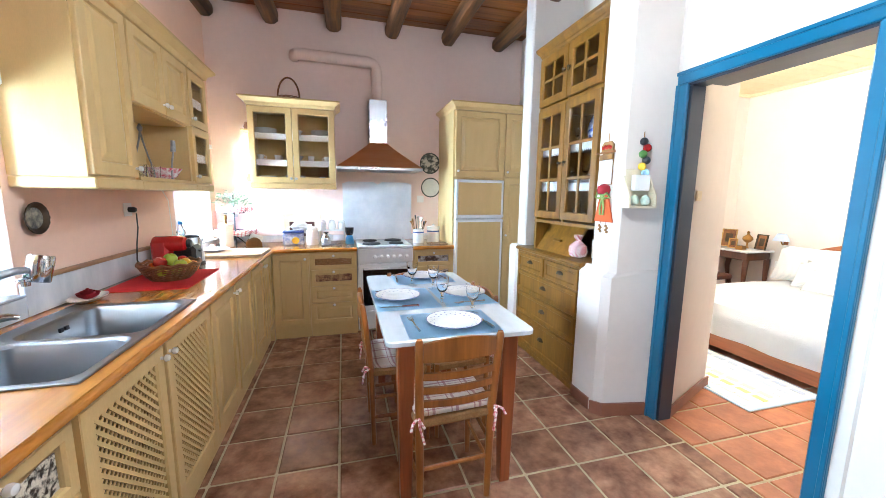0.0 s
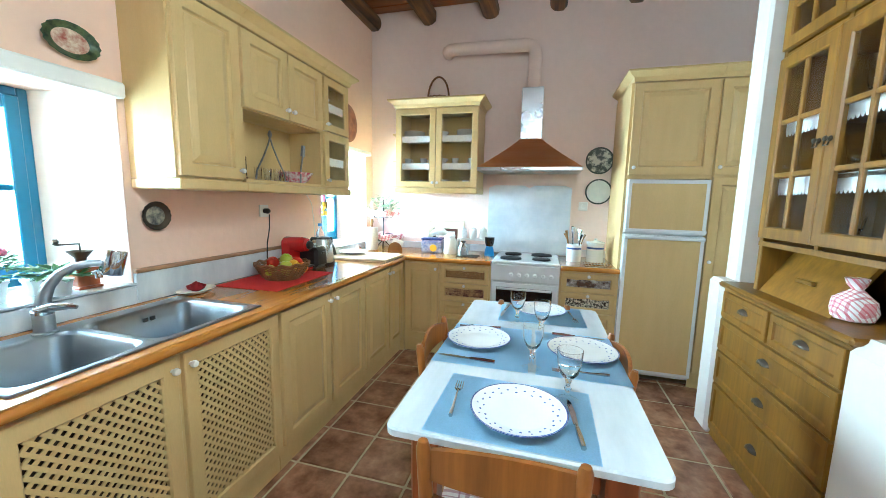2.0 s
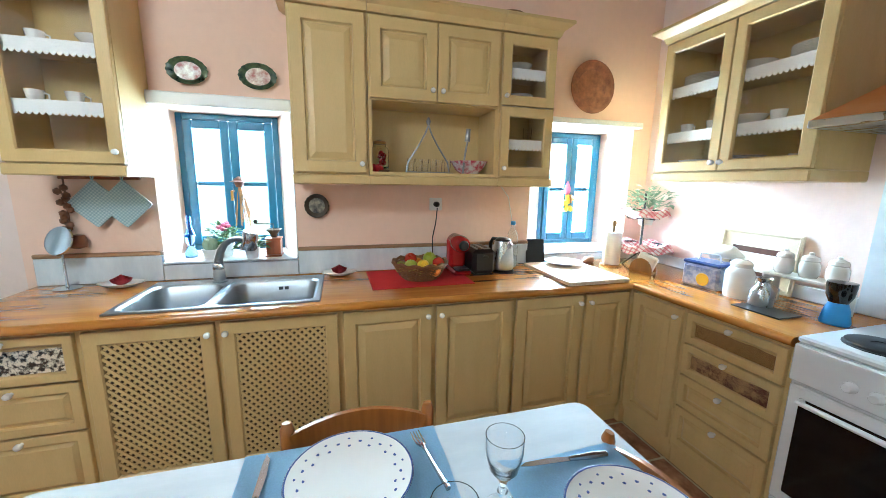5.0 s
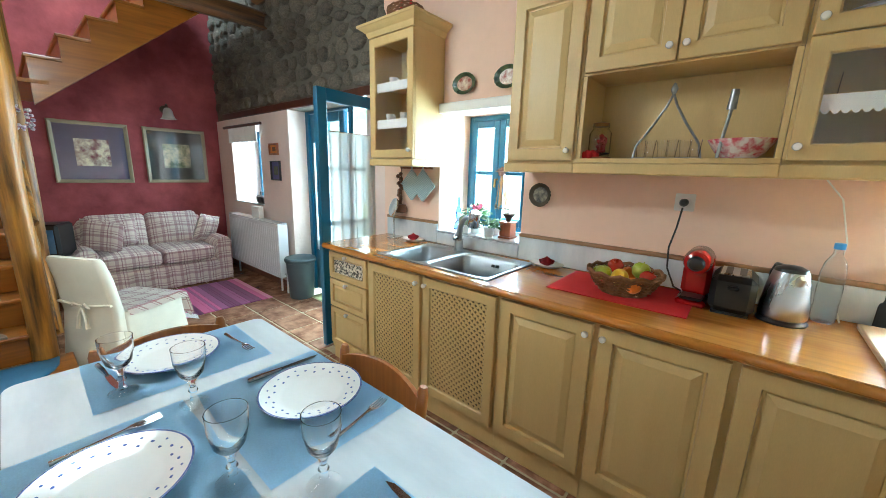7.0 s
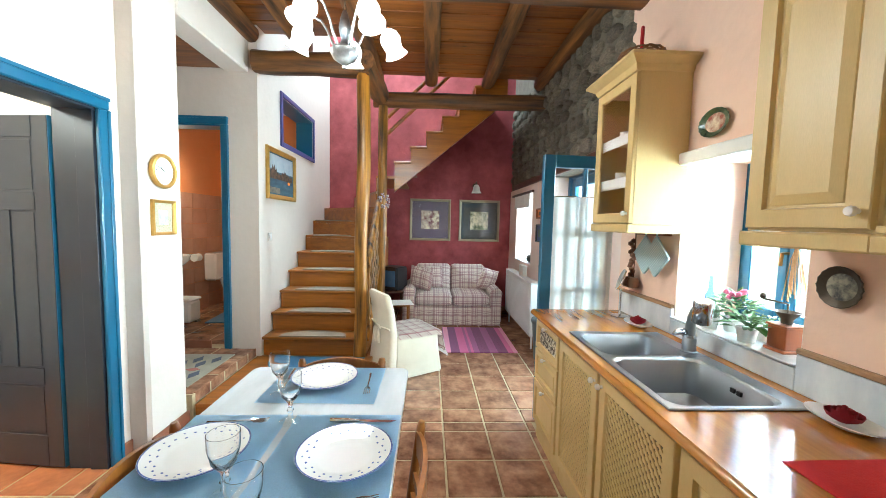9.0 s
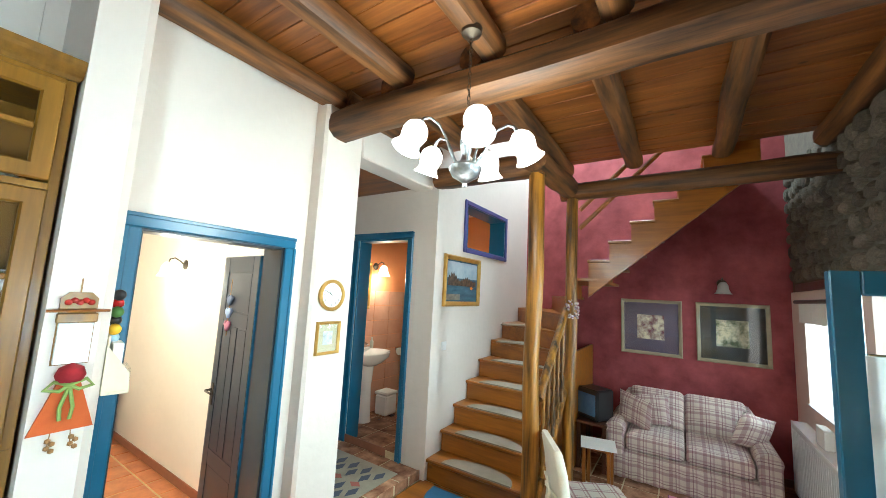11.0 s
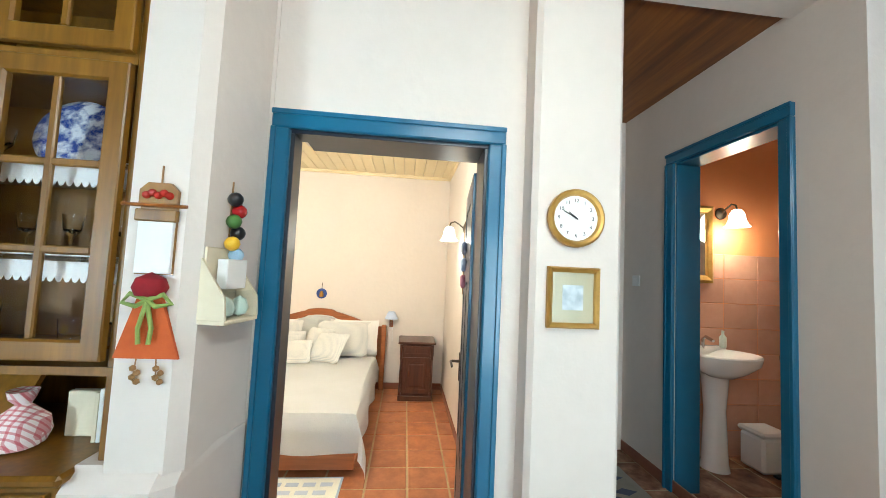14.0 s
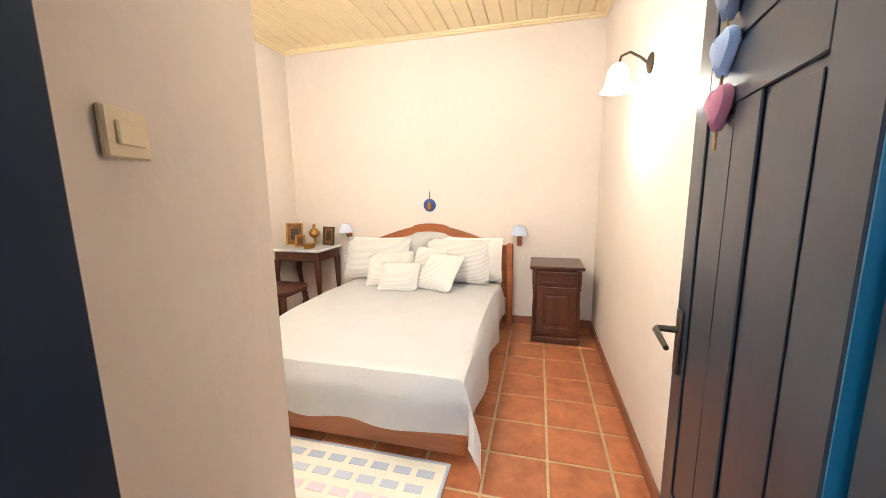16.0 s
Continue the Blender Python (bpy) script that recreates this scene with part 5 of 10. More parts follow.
part("body", box(0.0, 0.54, 0.022, 0.58, 0.06, 1.592), ENAMEL, fr)
for z0, z1, h in ((0.09, 1.182, 1.16), (1.19, 1.592, 1.215)):
    d = part("door", box(0.0, 0.54, -0.025, 0.02, z0, z1, b=0.006), ENAMEL, fr, "white framed fridge door")
    part("door_panel", box(0.028, 0.512, -0.03, -0.0255, z0 + 0.03, z1 - 0.03), CAB, d, "cream painted panel")
    part("grip", box(0.0, 0.54, -0.04, -0.026, h - 0.012, h + 0.012, b=0.004), ENAMEL, d)

# stove
st = thing("stove", "white free-standing electric stove with four plates and a glass oven door", "stove", pose(1.408, -0.6, 0))
part("body", box(0.0, 0.56, 0.0, 0.58, 0.04, 0.885, b=0.004), ENAMEL, st)
part("hob", box(0.0, 0.56, -0.012, 0.585, 0.886, 0.912, b=0.008), ENAMEL, st)
part("back_rail", box(0.0, 0.56, 0.572, 0.585, 0.913, 0.925, b=0.003), ENAMEL, st)
for x, y, r in ((0.15, 0.14, 0.09), (0.41, 0.15, 0.075), (0.15, 0.41, 0.075), (0.41, 0.42, 0.09)):
    bm = bmesh.new()
    lathe(bm, [(r * 1.06, 0), (r * 1.06, 0.003), (r, 0.004), (r, 0.012), (r * 0.96, 0.014), (r * 0.3, 0.014), (r * 0.28, 0.012)], (x, y, 0.912), 24)
    part("hotplate", bm, IRON, st, "dark cast iron hotplate", smooth=True)
part("control_panel", box(0.0, 0.56, -0.022, -0.001, 0.74, 0.884, b=0.006), ENAMEL, st)
for k in range(6):
    bm = bmesh.new()
    lathe(bm, [(0.02, 0), (0.02, 0.006), (0.016, 0.01), (0.014, 0.024), (0.012, 0.026)], seg=14)
    part("control_knob", moved(bm, pose(0.17 + k * 0.065, -0.022, 0.8, 90)), ENAMEL, st, smooth=True)
od = part("oven_door", box(0.01, 0.55, -0.026, -0.001, 0.25, 0.73, b=0.006), ENAMEL, st)
part("oven_glass", box(0.05, 0.51, -0.03, -0.0265, 0.3, 0.69, b=0.002), DARKGLASS, od, "black oven glass")
bm = bmesh.new()
tube(bm, [(0.06, -0.03, 0.685), (0.06, -0.06, 0.685), (0.5, -0.06, 0.685), (0.5, -0.03, 0.685)], 0.01, 8)
part("handle", bm, ENAMEL, od, smooth=True)
part("drawer", box(0.01, 0.55, -0.02, -0.001, 0.06, 0.24, b=0.005), ENAMEL, st)

# cooker hood and its pipe
hd = thing("cooker_hood", "flared warm steel cooker hood with a square chimney", "cooker hood", pose(1.667, 0, 0))
bm = bmesh.new()
rings = []
for k in range(9):
    f = k / 8
    c = (1 - f) ** 1.12
    w, d = 0.095 + (0.435 - 0.095) * c, 0.22 + (0.46 - 0.22) * c
    z = 1.705 + 0.27 * f
    rings.append([(-w, -d, z), (w, -d, z), (w, -0.003, z), (-w, -0.003, z)])
loft(bm, rings)
part("canopy", bm, COPPER, hd, smooth=False)
part("rim", box(-0.438, 0.438, -0.463, -0.003, 1.675, 1.704, b=0.003), STEEL, hd)
part("chimney", box(-0.093, 0.093, -0.22, -0.003, 1.976, 2.42, b=0.003), STEEL, hd)
bm = bmesh.new()
tube(bm, [(1.667, -0.1, 2.41), (1.667, -0.1, 2.72), (1.66, -0.1, 2.77), (1.635, -0.1, 2.805), (1.59, -0.1, 2.82), (0.95, -0.1, 2.835), (0.87, -0.095, 2.835), (0.84, -0.06, 2.835), (0.835, -0.005, 2.835)],
     0.056, 16)
solid("flue_pipe", bm, WALL_PEACH, "peach painted round flue pipe above the cooker hood", "pipe", smooth=True)
# dresser in its recess
def mullioned(parent, x0, x1, z0, z1, cols, rows, handle_x, hz):
    bm = panel(bmesh.new(), x0, x1, z0, z1, 0, [(0, 0), (0, 0.02), (0.004, 0.024), (0.052, 0.024), (0.058, 0.016), (0.058, 0.0), (0, 0)], True)
    ix0, ix1, iz0, iz1 = x0 + 0.058, x1 - 0.058, z0 + 0.058, z1 - 0.058
    for c in range(1, cols):
        x = ix0 + (ix1 - ix0) * c / cols
        cbox(bm, x - 0.011, x + 0.011, -0.02, -0.004, iz0, iz1, 0.004)
    for r in range(1, rows):
        z = iz0 + (iz1 - iz0) * r / rows
        cbox(bm, ix0, ix1, -0.019, -0.005, z - 0.011, z + 0.011, 0.004)
    d = part("door", bm, OAK, parent)
    for c in range(cols):
        for r in range(rows):
            pane(d, ix0 + (ix1 - ix0) * c / cols, ix0 + (ix1 - ix0) * (c + 1) / cols, iz0 + (iz1 - iz0) * r / rows, iz0 + (iz1 - iz0) * (r + 1) / rows, -0.008)
    bm = bmesh.new()
    lathe(bm, [(0.011, 0), (0.011, 0.004), (0.006, 0.01), (0.012, 0.018), (0.008, 0.024)], seg=10)
    moved(bm, pose(handle_x, -0.024, hz, 90))
    tube(bm, [(handle_x - 0.013, -0.036, hz - 0.004), (handle_x - 0.012, -0.04, hz - 0.026), (handle_x + 0.012, -0.04, hz - 0.026), (handle_x + 0.013, -0.036, hz - 0.004)], 0.003, 6)
    part("ring_pull", bm, BRONZE, d, "dark bronze ring pull", smooth=True)
    return d


M = pose(2.872, -1.203, 0, 0, 0, -90)
hu = thing("dresser", "golden oak dresser with glazed doors above drawers, built into a recess", "dresser", M)
W = 0.96
UX0, UX1 = 0.19, 1.03
part("chest", box(0.0, W, 0.0, 0.5, 0.04, 0.935, b=0.004), OAK, hu)
part("plinth", box(0.0, W, 0.01, 0.5, 0.0, 0.039), OAK, hu)
part("chest_top", box(-0.008, W + 0.012, -0.03, 0.52, 0.936, 0.968, b=0.01), OAK, hu)
DP = [(0, 0), (0, 0.012), (0.003, 0.015), (0.03, 0.015), (0.036, 0.007), (0.04, 0.006)]
for x0, x1, z0, z1 in ((0.03, W / 2 - 0.01, 0.765, 0.915), (W / 2 + 0.01, W - 0.03, 0.765, 0.915), (0.03, W - 0.03, 0.57, 0.75), (0.03, W - 0.03, 0.365, 0.555), (0.03, W - 0.03, 0.08, 0.35)):
    d = part("drawer_front", panel(bmesh.new(), x0, x1, z0, z1, 0, DP), OAK, hu)
    bm = bmesh.new()
    cx, cz = (x0 + x1) / 2, (z0 + z1) / 2 + 0.01
    rings = []
    for k in range(7):
        a = math.pi * k / 6
        rings.append([(cx + 0.042 * math.cos(a) * s, -0.007 - dd, cz - 0.012 + 0.028 * math.sin(a) * s) for s, dd in ((1, 0), (0.85, 0.014), (0.45, 0.022), (0.05, 0.02))])
    loft(bm, rings, close=False, cap=False)
    part("cup_pull", bm, BRONZE, d, "dark bronze cup pull", smooth=True)
# upper case, narrower than the chest
UM = (UX0 + UX1) / 2
y0, y1 = 0.05, 0.5
for a in ((UX0, UX0 + 0.03), (UX1 - 0.03, UX1)):
    part("side_board", box(a[0], a[1], y0, y1, 0.969, 2.555, b=0.003), OAK, hu)
part("back_board", box(UX0 + 0.03, UX1 - 0.03, 0.49, 0.5, 0.969, 2.555), OAK, hu)
for z in (1.205, 2.127, 2.532):
    part("case_shelf", box(UX0 + 0.03, UX1 - 0.03, y0, y1 - 0.011, z, z + 0.023), OAK, hu)
bm = bmesh.new()
loft(bm, [[(UX0 - o, y0 - o, z), (UX1 + min(o, 0.012), y0 - o, z), (UX1 + min(o, 0.012), y1, z), (UX0 - o, y1, z)] for z, o in
          ((2.556, 0.002), (2.57, 0.012), (2.58, 0.012), (2.6, 0.03), (2.612, 0.038), (2.632, 0.04))])
part("crown_moulding", bm, OAK, hu)
part("door_frame", box(UX0 + 0.002, UX1 - 0.002, y0 - 0.004, y0 - 0.0005, 1.207, 1.23), OAK, hu)
part("face_frame", box(UM - 0.012, UM + 0.012, y0 - 0.003, y0 + 0.012, 1.231, 2.534), OAK, hu)
for k, (x0, x1, hx) in enumerate(((UX0 + 0.032, UM - 0.003, UM - 0.032), (UM + 0.003, UX1 - 0.032, UM + 0.032))):
    for z0, z1, rows, hz in ((1.25, 2.12, 3, 1.68), (2.157, 2.53, 2, 2.36)):
        mullioned(hu, x0, x1, z0, z1, 2, rows, hx, hz).location = (0, y0 - 0.004, 0)
for z in (1.534, 1.82):
    s = part("shelf", box(UX0 + 0.031, UX1 - 0.031, y0 + 0.03, y1 - 0.012, z - 0.008, z + 0.008), OAK, hu)
    part("lace_edging", moved(lace(UX1 - UX0 - 0.08, UX0 + 0.04, z, 0.07), pose(0, y0 + 0.02, 0)), LACE, s, "white scalloped lace edging")
bm = bmesh.new()
loft(bm, [[(0.225, 0.06, 0.97), (0.72, 0.06, 0.97), (0.72, 0.08, 0.97), (0.225, 0.08, 0.97)], [(0.225, 0.2, 1.2), (0.72, 0.2, 1.2), (0.72, 0.22, 1.2), (0.225, 0.22, 1.2)]])
fl = part("desk_flap", bm, OAK, hu, "slanted fold-down flap")
bm = bmesh.new()
cbox(bm, 0.41, 0.53, 0.1, 0.118, 1.06, 1.08, 0.004)
part("flap_pull", bm, OAK, fl)
# contents of the dresser
BLUEPLATE = mat("blue_white_plate", srgb(236, 238, 242), srgb(60, 84, 160), 22, 0.15, 0, spread=0.16, coat=0.4)
bm = bmesh.new()
lathe(bm, [(0.0, 0.012), (0.1, 0.012), (0.135, 0.0), (0.14, 0.002), (0.1, 0.018), (0.0, 0.018)], seg=28, cap=False)
solid("display_plate", bm, BLUEPLATE, "blue and white flowered plate standing on the dresser shelf", "plate", M @ pose(0.615, 0.33, 1.985, 78), smooth=True)
for x, z, k in ((0.15, 1.829, 0), (0.28, 1.829, 1), (0.15, 1.543, 2), (0.25, 1.543, 3), (0.35, 1.543, 4), (0.55, 1.543, 5), (0.63, 1.543, 6), (0.72, 1.543, 7), (0.8, 1.543, 8), (0.58, 1.231, 9), (0.7, 1.231, 10),
                (0.8, 1.231, 11), (0.2, 1.231, 12), (0.3, 1.231, 13)):
    bm = bmesh.new()
    if k % 3:
        lathe(bm, [(0.03, 0), (0.005, 0.006), (0.004, 0.06), (0.024, 0.085), (0.03, 0.14), (0.028, 0.14), (0.02, 0.09), (0.0, 0.075)], seg=12, cap=False)
    else:
        lathe(bm, [(0.028, 0), (0.034, 0.1), (0.032, 0.1), (0.026, 0.008), (0, 0.008)], seg=12, cap=False)
    solid("dresser_glass", bm, CLEAR, "clear drinking glass on the dresser shelf", "glass", M @ pose(0.2 + 0.9 * x, 0.3 - 0.04 * (k % 2), z), smooth=True, group="glasses in the dresser")
for x in (0.62, 0.75):
    bm = stack(3, 0.085, 0, 0, 0)
    solid("saucer_stack", bm, PORCELAIN, "white dishes on the top dresser shelf", "plates", M @ pose(x + 0.12, 0.24, 2.1505), smooth=True)
# sack and booklets in the desk opening
bm = bmesh.new()
lathe(bm, [(0.03, 0), (0.075, 0.01), (0.09, 0.05), (0.08, 0.1), (0.04, 0.135), (0.018, 0.15), (0.03, 0.17), (0.045, 0.2), (0.0, 0.19)], seg=16)
for v in bm.verts:
    v.co += Vector((noise.noise(v.co * 18), noise.noise(v.co * 18 + Vector((5, 0, 0))), 0)) * 0.012
solid("cloth_sack", bm, PINKC, "small red and white checked cloth sack tied at the neck", "sack", M @ pose(0.72, 0.13, 0.968) @ Matrix.Diagonal((0.78, 0.78, 0.85, 1)), smooth=True)
for k in range(6):
    solid("booklet", box(0, 0.012, 0, 0.14, 0, 0.15 + 0.012 * (k % 3), b=0.001), PAPER if k % 2 else CREAMP, "thin booklet standing in the dresser opening", "book",
          M @ pose(0.895 + 0.014 * k, 0.16, 0.9695), group="booklets")
solid("photo_block", box(0, 0.13, 0, 0.03, 0, 0.13, b=0.004), CREAMP, "small cream photo box in the dresser opening", "box", M @ pose(0.785, 0.2, 0.9695) @ Matrix.Diagonal((0.75, 1, 1.1, 1)))

# dining table
TX0, TX1, TY0, TY1, TZ = 1.437, 2.125, -2.87, -1.55, 0.814
tb = thing("dining_table", "wooden dining table with a white marble top", "table", pose((TX0 + TX1) / 2, (TY0 + TY1) / 2, 0))
w, l = (TX1 - TX0) / 2, (TY1 - TY0) / 2


def rounded(w, l, r, k=6):
    return [(cx + r * math.cos(radians(a0 + 90 * i / k)), cy + r * math.sin(radians(a0 + 90 * i / k))) for cx, cy, a0 in
            ((w - r, l - r, 0), (-w + r, l - r, 90), (-w + r, -l + r, 180), (w - r, -l + r, 270)) for i in range(k + 1)]


bm = bmesh.new()
loft(bm, [[(x * s, y * s, z) for x, y in rounded(w, l, 0.035)] for z, s in ((TZ - 0.026, 0.992), (TZ - 0.022, 1), (TZ - 0.005, 1), (TZ, 0.992))])
part("tabletop", bm, mat("table_marble", srgb(186, 192, 198), srgb(224, 227, 229), 1.8, 0.16, 0, stretch=(3, 0.8, 1), spread=0.4), tb, "white marble slab")
for sx in (-1, 1):
    part("apron", box(sx * (w - 0.09) - 0.012, sx * (w - 0.09) + 0.012, -l + 0.14, l - 0.14, TZ - 0.13, TZ - 0.027, b=0.003), TABLEW, tb)
    part("apron", box(-w + 0.14, w - 0.14, sx * (l - 0.09) - 0.012, sx * (l - 0.09) + 0.012, TZ - 0.13, TZ - 0.027, b=0.003), TABLEW, tb)
    for sy in (-1, 1):
        bm = bmesh.new()
        cx, cy = sx * (w - 0.095), sy * (l - 0.095)
        loft(bm, [[(cx + a * r, cy + b * r, z) for a, b in ((-1, -0.85), (-0.85, -1), (0.85, -1), (1, -0.85), (1, 0.85), (0.85, 1), (-0.85, 1), (-1, 0.85))] for z, r in
                  ((0, 0.026), (TZ - 0.14, 0.038), (TZ - 0.027, 0.038))])
        part("leg", bm, TABLEW, tb)


# chairs
def chair(m):
    c = thing("dining_chair", "honey wood ladder-back chair with a rush seat and tied checked pad", "chair", m, "chairs round the table")
    for s in (-1, 1):
        bm = bmesh.new()
        tube(bm, [(s * 0.165, -0.18, 0), (s * 0.168, -0.185, 0.25), (s * 0.17, -0.19, 0.45), (s * 0.178, -0.215, 0.65), (s * 0.183, -0.24, 0.82), (s * 0.183, -0.242, 0.838)],
             [0.017, 0.019, 0.021, 0.019, 0.018, 0.012], 10)
        part("back_leg", bm, CHAIRW, c, smooth=True)
        bm = bmesh.new()
        tube(bm, [(s * 0.19, 0.19, 0), (s * 0.19, 0.19, 0.25), (s * 0.188, 0.19, 0.46)], [0.015, 0.019, 0.02], 10)
        part("leg", bm, CHAIRW, c, smooth=True)
        for z in (0.17, 0.29):
            bm = bmesh.new()
            tube(bm, [(s * 0.17, -0.18, z), (s * 0.19, 0.19, z + 0.01)], 0.011, 8)
            part("stretcher", bm, CHAIRW, c, smooth=True)
        bm = bmesh.new()
        for q in range(3):
            a = 2.1 * q
            tube(bm, [(s * 0.175, -0.19, 0.47), (s * (0.19 + 0.02 * math.cos(a)), -0.235, 0.465 + 0.015 * math.sin(a)), (s * (0.18 + 0.04 * math.cos(a)), -0.25, 0.44 + 0.03 * math.sin(a) - 0.02 * q)], 0.006, 6)
        part("tie", bm, PINKC, c, "knotted checked cloth tie", smooth=True)
    for y, z in ((-0.18, 0.21), (0.19, 0.2), (0.19, 0.32)):
        bm = bmesh.new()
        tube(bm, [(-0.17, y, z), (0.17, y, z)], 0.011, 8)
        part("stretcher", bm, CHAIRW, c, smooth=True)
    for z0, h, yy, bow in ((0.52, 0.03, -0.197, 0.0), (0.585, 0.03, -0.206, 0.0), (0.65, 0.032, -0.215, 0.0), (0.735, 0.075, -0.228, 0.028)):
        bm = bmesh.new()
        rings = []
        for k in range(13):
            f = k / 12 * 2 - 1
            x, d = f * 0.176, -0.03 * (1 - f * f)
            up = bow * (1 - f * f)
            rings.append([(x, yy + d - 0.008, z0), (x, yy + d + 0.008, z0), (x, yy + d + 0.008, z0 + h + up), (x, yy + d - 0.008, z0 + h + up)])
        loft(bm, rings)
        part("top_rail" if bow else "back_slat", bm, CHAIRW, c, smooth=True)
    bm = bmesh.new()
    pts = [(-0.185, -0.2), (0.185, -0.2), (0.205, 0.2), (-0.205, 0.2)]
    loft(bm, [[(x * s, y * s, z) for x, y in pts] for z, s in ((0.42, 0.97), (0.43, 1.0), (0.45, 1.0), (0.458, 0.96))])
    part("seat", bm, RUSH, c, "woven rush seat")
    bm = bmesh.new()
    loft(bm, [[(x * s, y * s, z) for x, y in rounded(0.185, 0.185, 0.05)] for z, s in ((0.459, 0.93), (0.467, 1.0), (0.482, 1.0), (0.493, 0.93), (0.496, 0.6))])
    part("seat_pad", bm, CUSHION, c, "red and cream checked seat pad", smooth=True)
    return c


ch = chair(pose(1.738, -2.712, 0, 0, 0, 3) @ Matrix.Diagonal((1, 0.84, 1, 1)))
copy_thing(ch, pose(1.57, -2.19, 0, 0, 0, -90))
copy_thing(ch, pose(1.935, -2.19, 0, 0, 0, 92))
copy_thing(ch, pose(1.79, -1.795, 0, 0, 0, 181))

# settings
def cloth_mat(name, x0, x1, y0, y1, label, turn=0.0, z=TZ + 0.0012):
    bm = bmesh.new()
    n = 10
    w, l = x1 - x0, y1 - y0
    V = {}
    for i in range(n + 1):
        for j in range(n + 1):
            p = Vector((w * (i / n - 0.5), l * (j / n - 0.5), 0))
            e = noise.noise((p.x * 9 + x0 * 5, p.y * 9 + y0 * 3, 0))
            V[i, j] = bm.verts.new((p.x + 0.002 * e, p.y + 0.002 * e, 0.0012 + 0.0012 * e))
    for i in range(n):
        for j in range(n):
            bm.faces.new((V[i, j], V[i + 1, j], V[i + 1, j + 1], V[i, j + 1]))
    bmesh.ops.solidify(bm, geom=bm.faces[:], thickness=0.002)
    return solid(name, bm, BLUEMAT, label, "place mat", pose((x0 + x1) / 2, (y0 + y1) / 2, z, 0, 0, turn), smooth=True, group="place mats")


for a, turn in (((1.541, 1.975, -2.86, -2.531), -1), ((1.44, 1.79, -2.452, -2.007), 0), ((1.812, 2.122, -2.45, -2.005), 1), ((1.615, 2.04, -1.9, -1.59), 2)):
    cloth_mat("place_mat", *a, "light blue woven linen place mat on the marble table", turn)


def plate_profile(r):
    return [(0.0, 0.004), (r * 0.55, 0.003), (r * 0.62, 0.006), (r * 0.95, 0.02), (r, 0.022), (r, 0.025), (r * 0.95, 0.0235), (r * 0.64, 0.0095), (r * 0.55, 0.0075), (0, 0.0075)]


def dinner_plate(m, label="white dinner plate with a ring of small blue flowers", r=0.132, dots=26):
    t = thing("dinner_plate", label, "plate", m, "dinner plates")
    bm = bmesh.new()
    lathe(bm, plate_profile(r), seg=40, cap=False)
    part("plate", bm, PORCELAIN, t, smooth=True)
    bm = bmesh.new()
    for k in range(dots):
        a = 2 * math.pi * k / dots
        for rr, s in ((0.73, 0.0042), (0.86, 0.0034)) if k % 2 else ((0.8, 0.0045),):
            f = (rr - 0.64) / (0.95 - 0.64)
            lathe(bm, [(s, 0), (s * 0.8, 0.0008)], (r * rr * math.cos(a), r * rr * math.sin(a), 0.0093 + 0.014 * f), 6)
    part("flower_decor", bm, NAVY, t, "small blue printed flowers")
    bm = bmesh.new()
    seg = 40
    loft(bm, [[(q * math.cos(2 * math.pi * i / seg), q * math.sin(2 * math.pi * i / seg), z) for i in range(seg)] for q, z in ((r * 1.004, 0.0225), (r * 1.006, 0.0245), (r * 0.985, 0.0253), (r * 0.97, 0.0246))], cap=False)
    part("rim_line", bm, NAVY, t, "thin blue rim line", smooth=True)
    return t


PZ = TZ + 0.005
dp = dinner_plate(pose(1.774, -2.72, PZ))
for x, y in ((1.579, -2.222), (1.987, -2.228), (1.825, -1.717)):
    copy_thing(dp, pose(x, y, PZ))


def fork_mesh():
    bm = bmesh.new()
    tube(bm, [(0, -0.09, 0.003), (0, -0.03, 0.003), (0, 0.03, 0.006), (0, 0.045, 0.006)], [0.006, 0.004, 0.003, 0.006], 8)
    for k in range(4):
        x = -0.0105 + 0.007 * k
        tube(bm, [(x * 0.5, 0.045, 0.006), (x, 0.058, 0.004), (x, 0.08, 0.003), (x, 0.1, 0.006)], [0.003, 0.0022, 0.002, 0.0012], 6)
    return bm


def knife_mesh():
    bm = bmesh.new()
    tube(bm, [(0, -0.1, 0.004), (0, -0.06, 0.004), (0, -0.005, 0.004)], [0.007, 0.008, 0.005], 8)
    pts = [(-0.007, -0.005), (0.006, -0.005), (0.009, 0.05), (0.006, 0.1), (-0.004, 0.118), (-0.007, 0.09)]
    loft(bm, [[(x, y, 0.003) for x, y in pts], [(x, y, 0.0045) for x, y in pts]])
    return bm


for k, (x, y, a) in enumerate(((1.59, -2.69, 4), (1.56, -2.045, 100), (1.97, -2.4, 95), (1.985, -1.745, 188))):
    solid("fork", fork_mesh(), CHROME, "steel fork on a blue place mat", "fork", pose(x, y, TZ + 0.0045, 0, 0, a), smooth=True, group="cutlery")
for k, (x, y, a) in enumerate(((1.925, -2.72, 6), (1.57, -2.405, 88), (1.98, -2.04, 268), (1.64, -1.74, 175))):
    solid("table_knife", knife_mesh(), CHROME, "steel table knife on a blue place mat", "knife", pose(x, y, TZ + 0.0045, 0, 0, a), smooth=True, group="cutlery")
GOBLET = [(0.034, 0), (0.034, 0.003), (0.01, 0.012), (0.007, 0.03), (0.011, 0.04), (0.006, 0.05), (0.01, 0.066), (0.028, 0.09), (0.036, 0.125), (0.037, 0.16), (0.0355, 0.16), (0.0345, 0.125), (0.026, 0.092), (0.006, 0.075), (0.0, 0.074)]
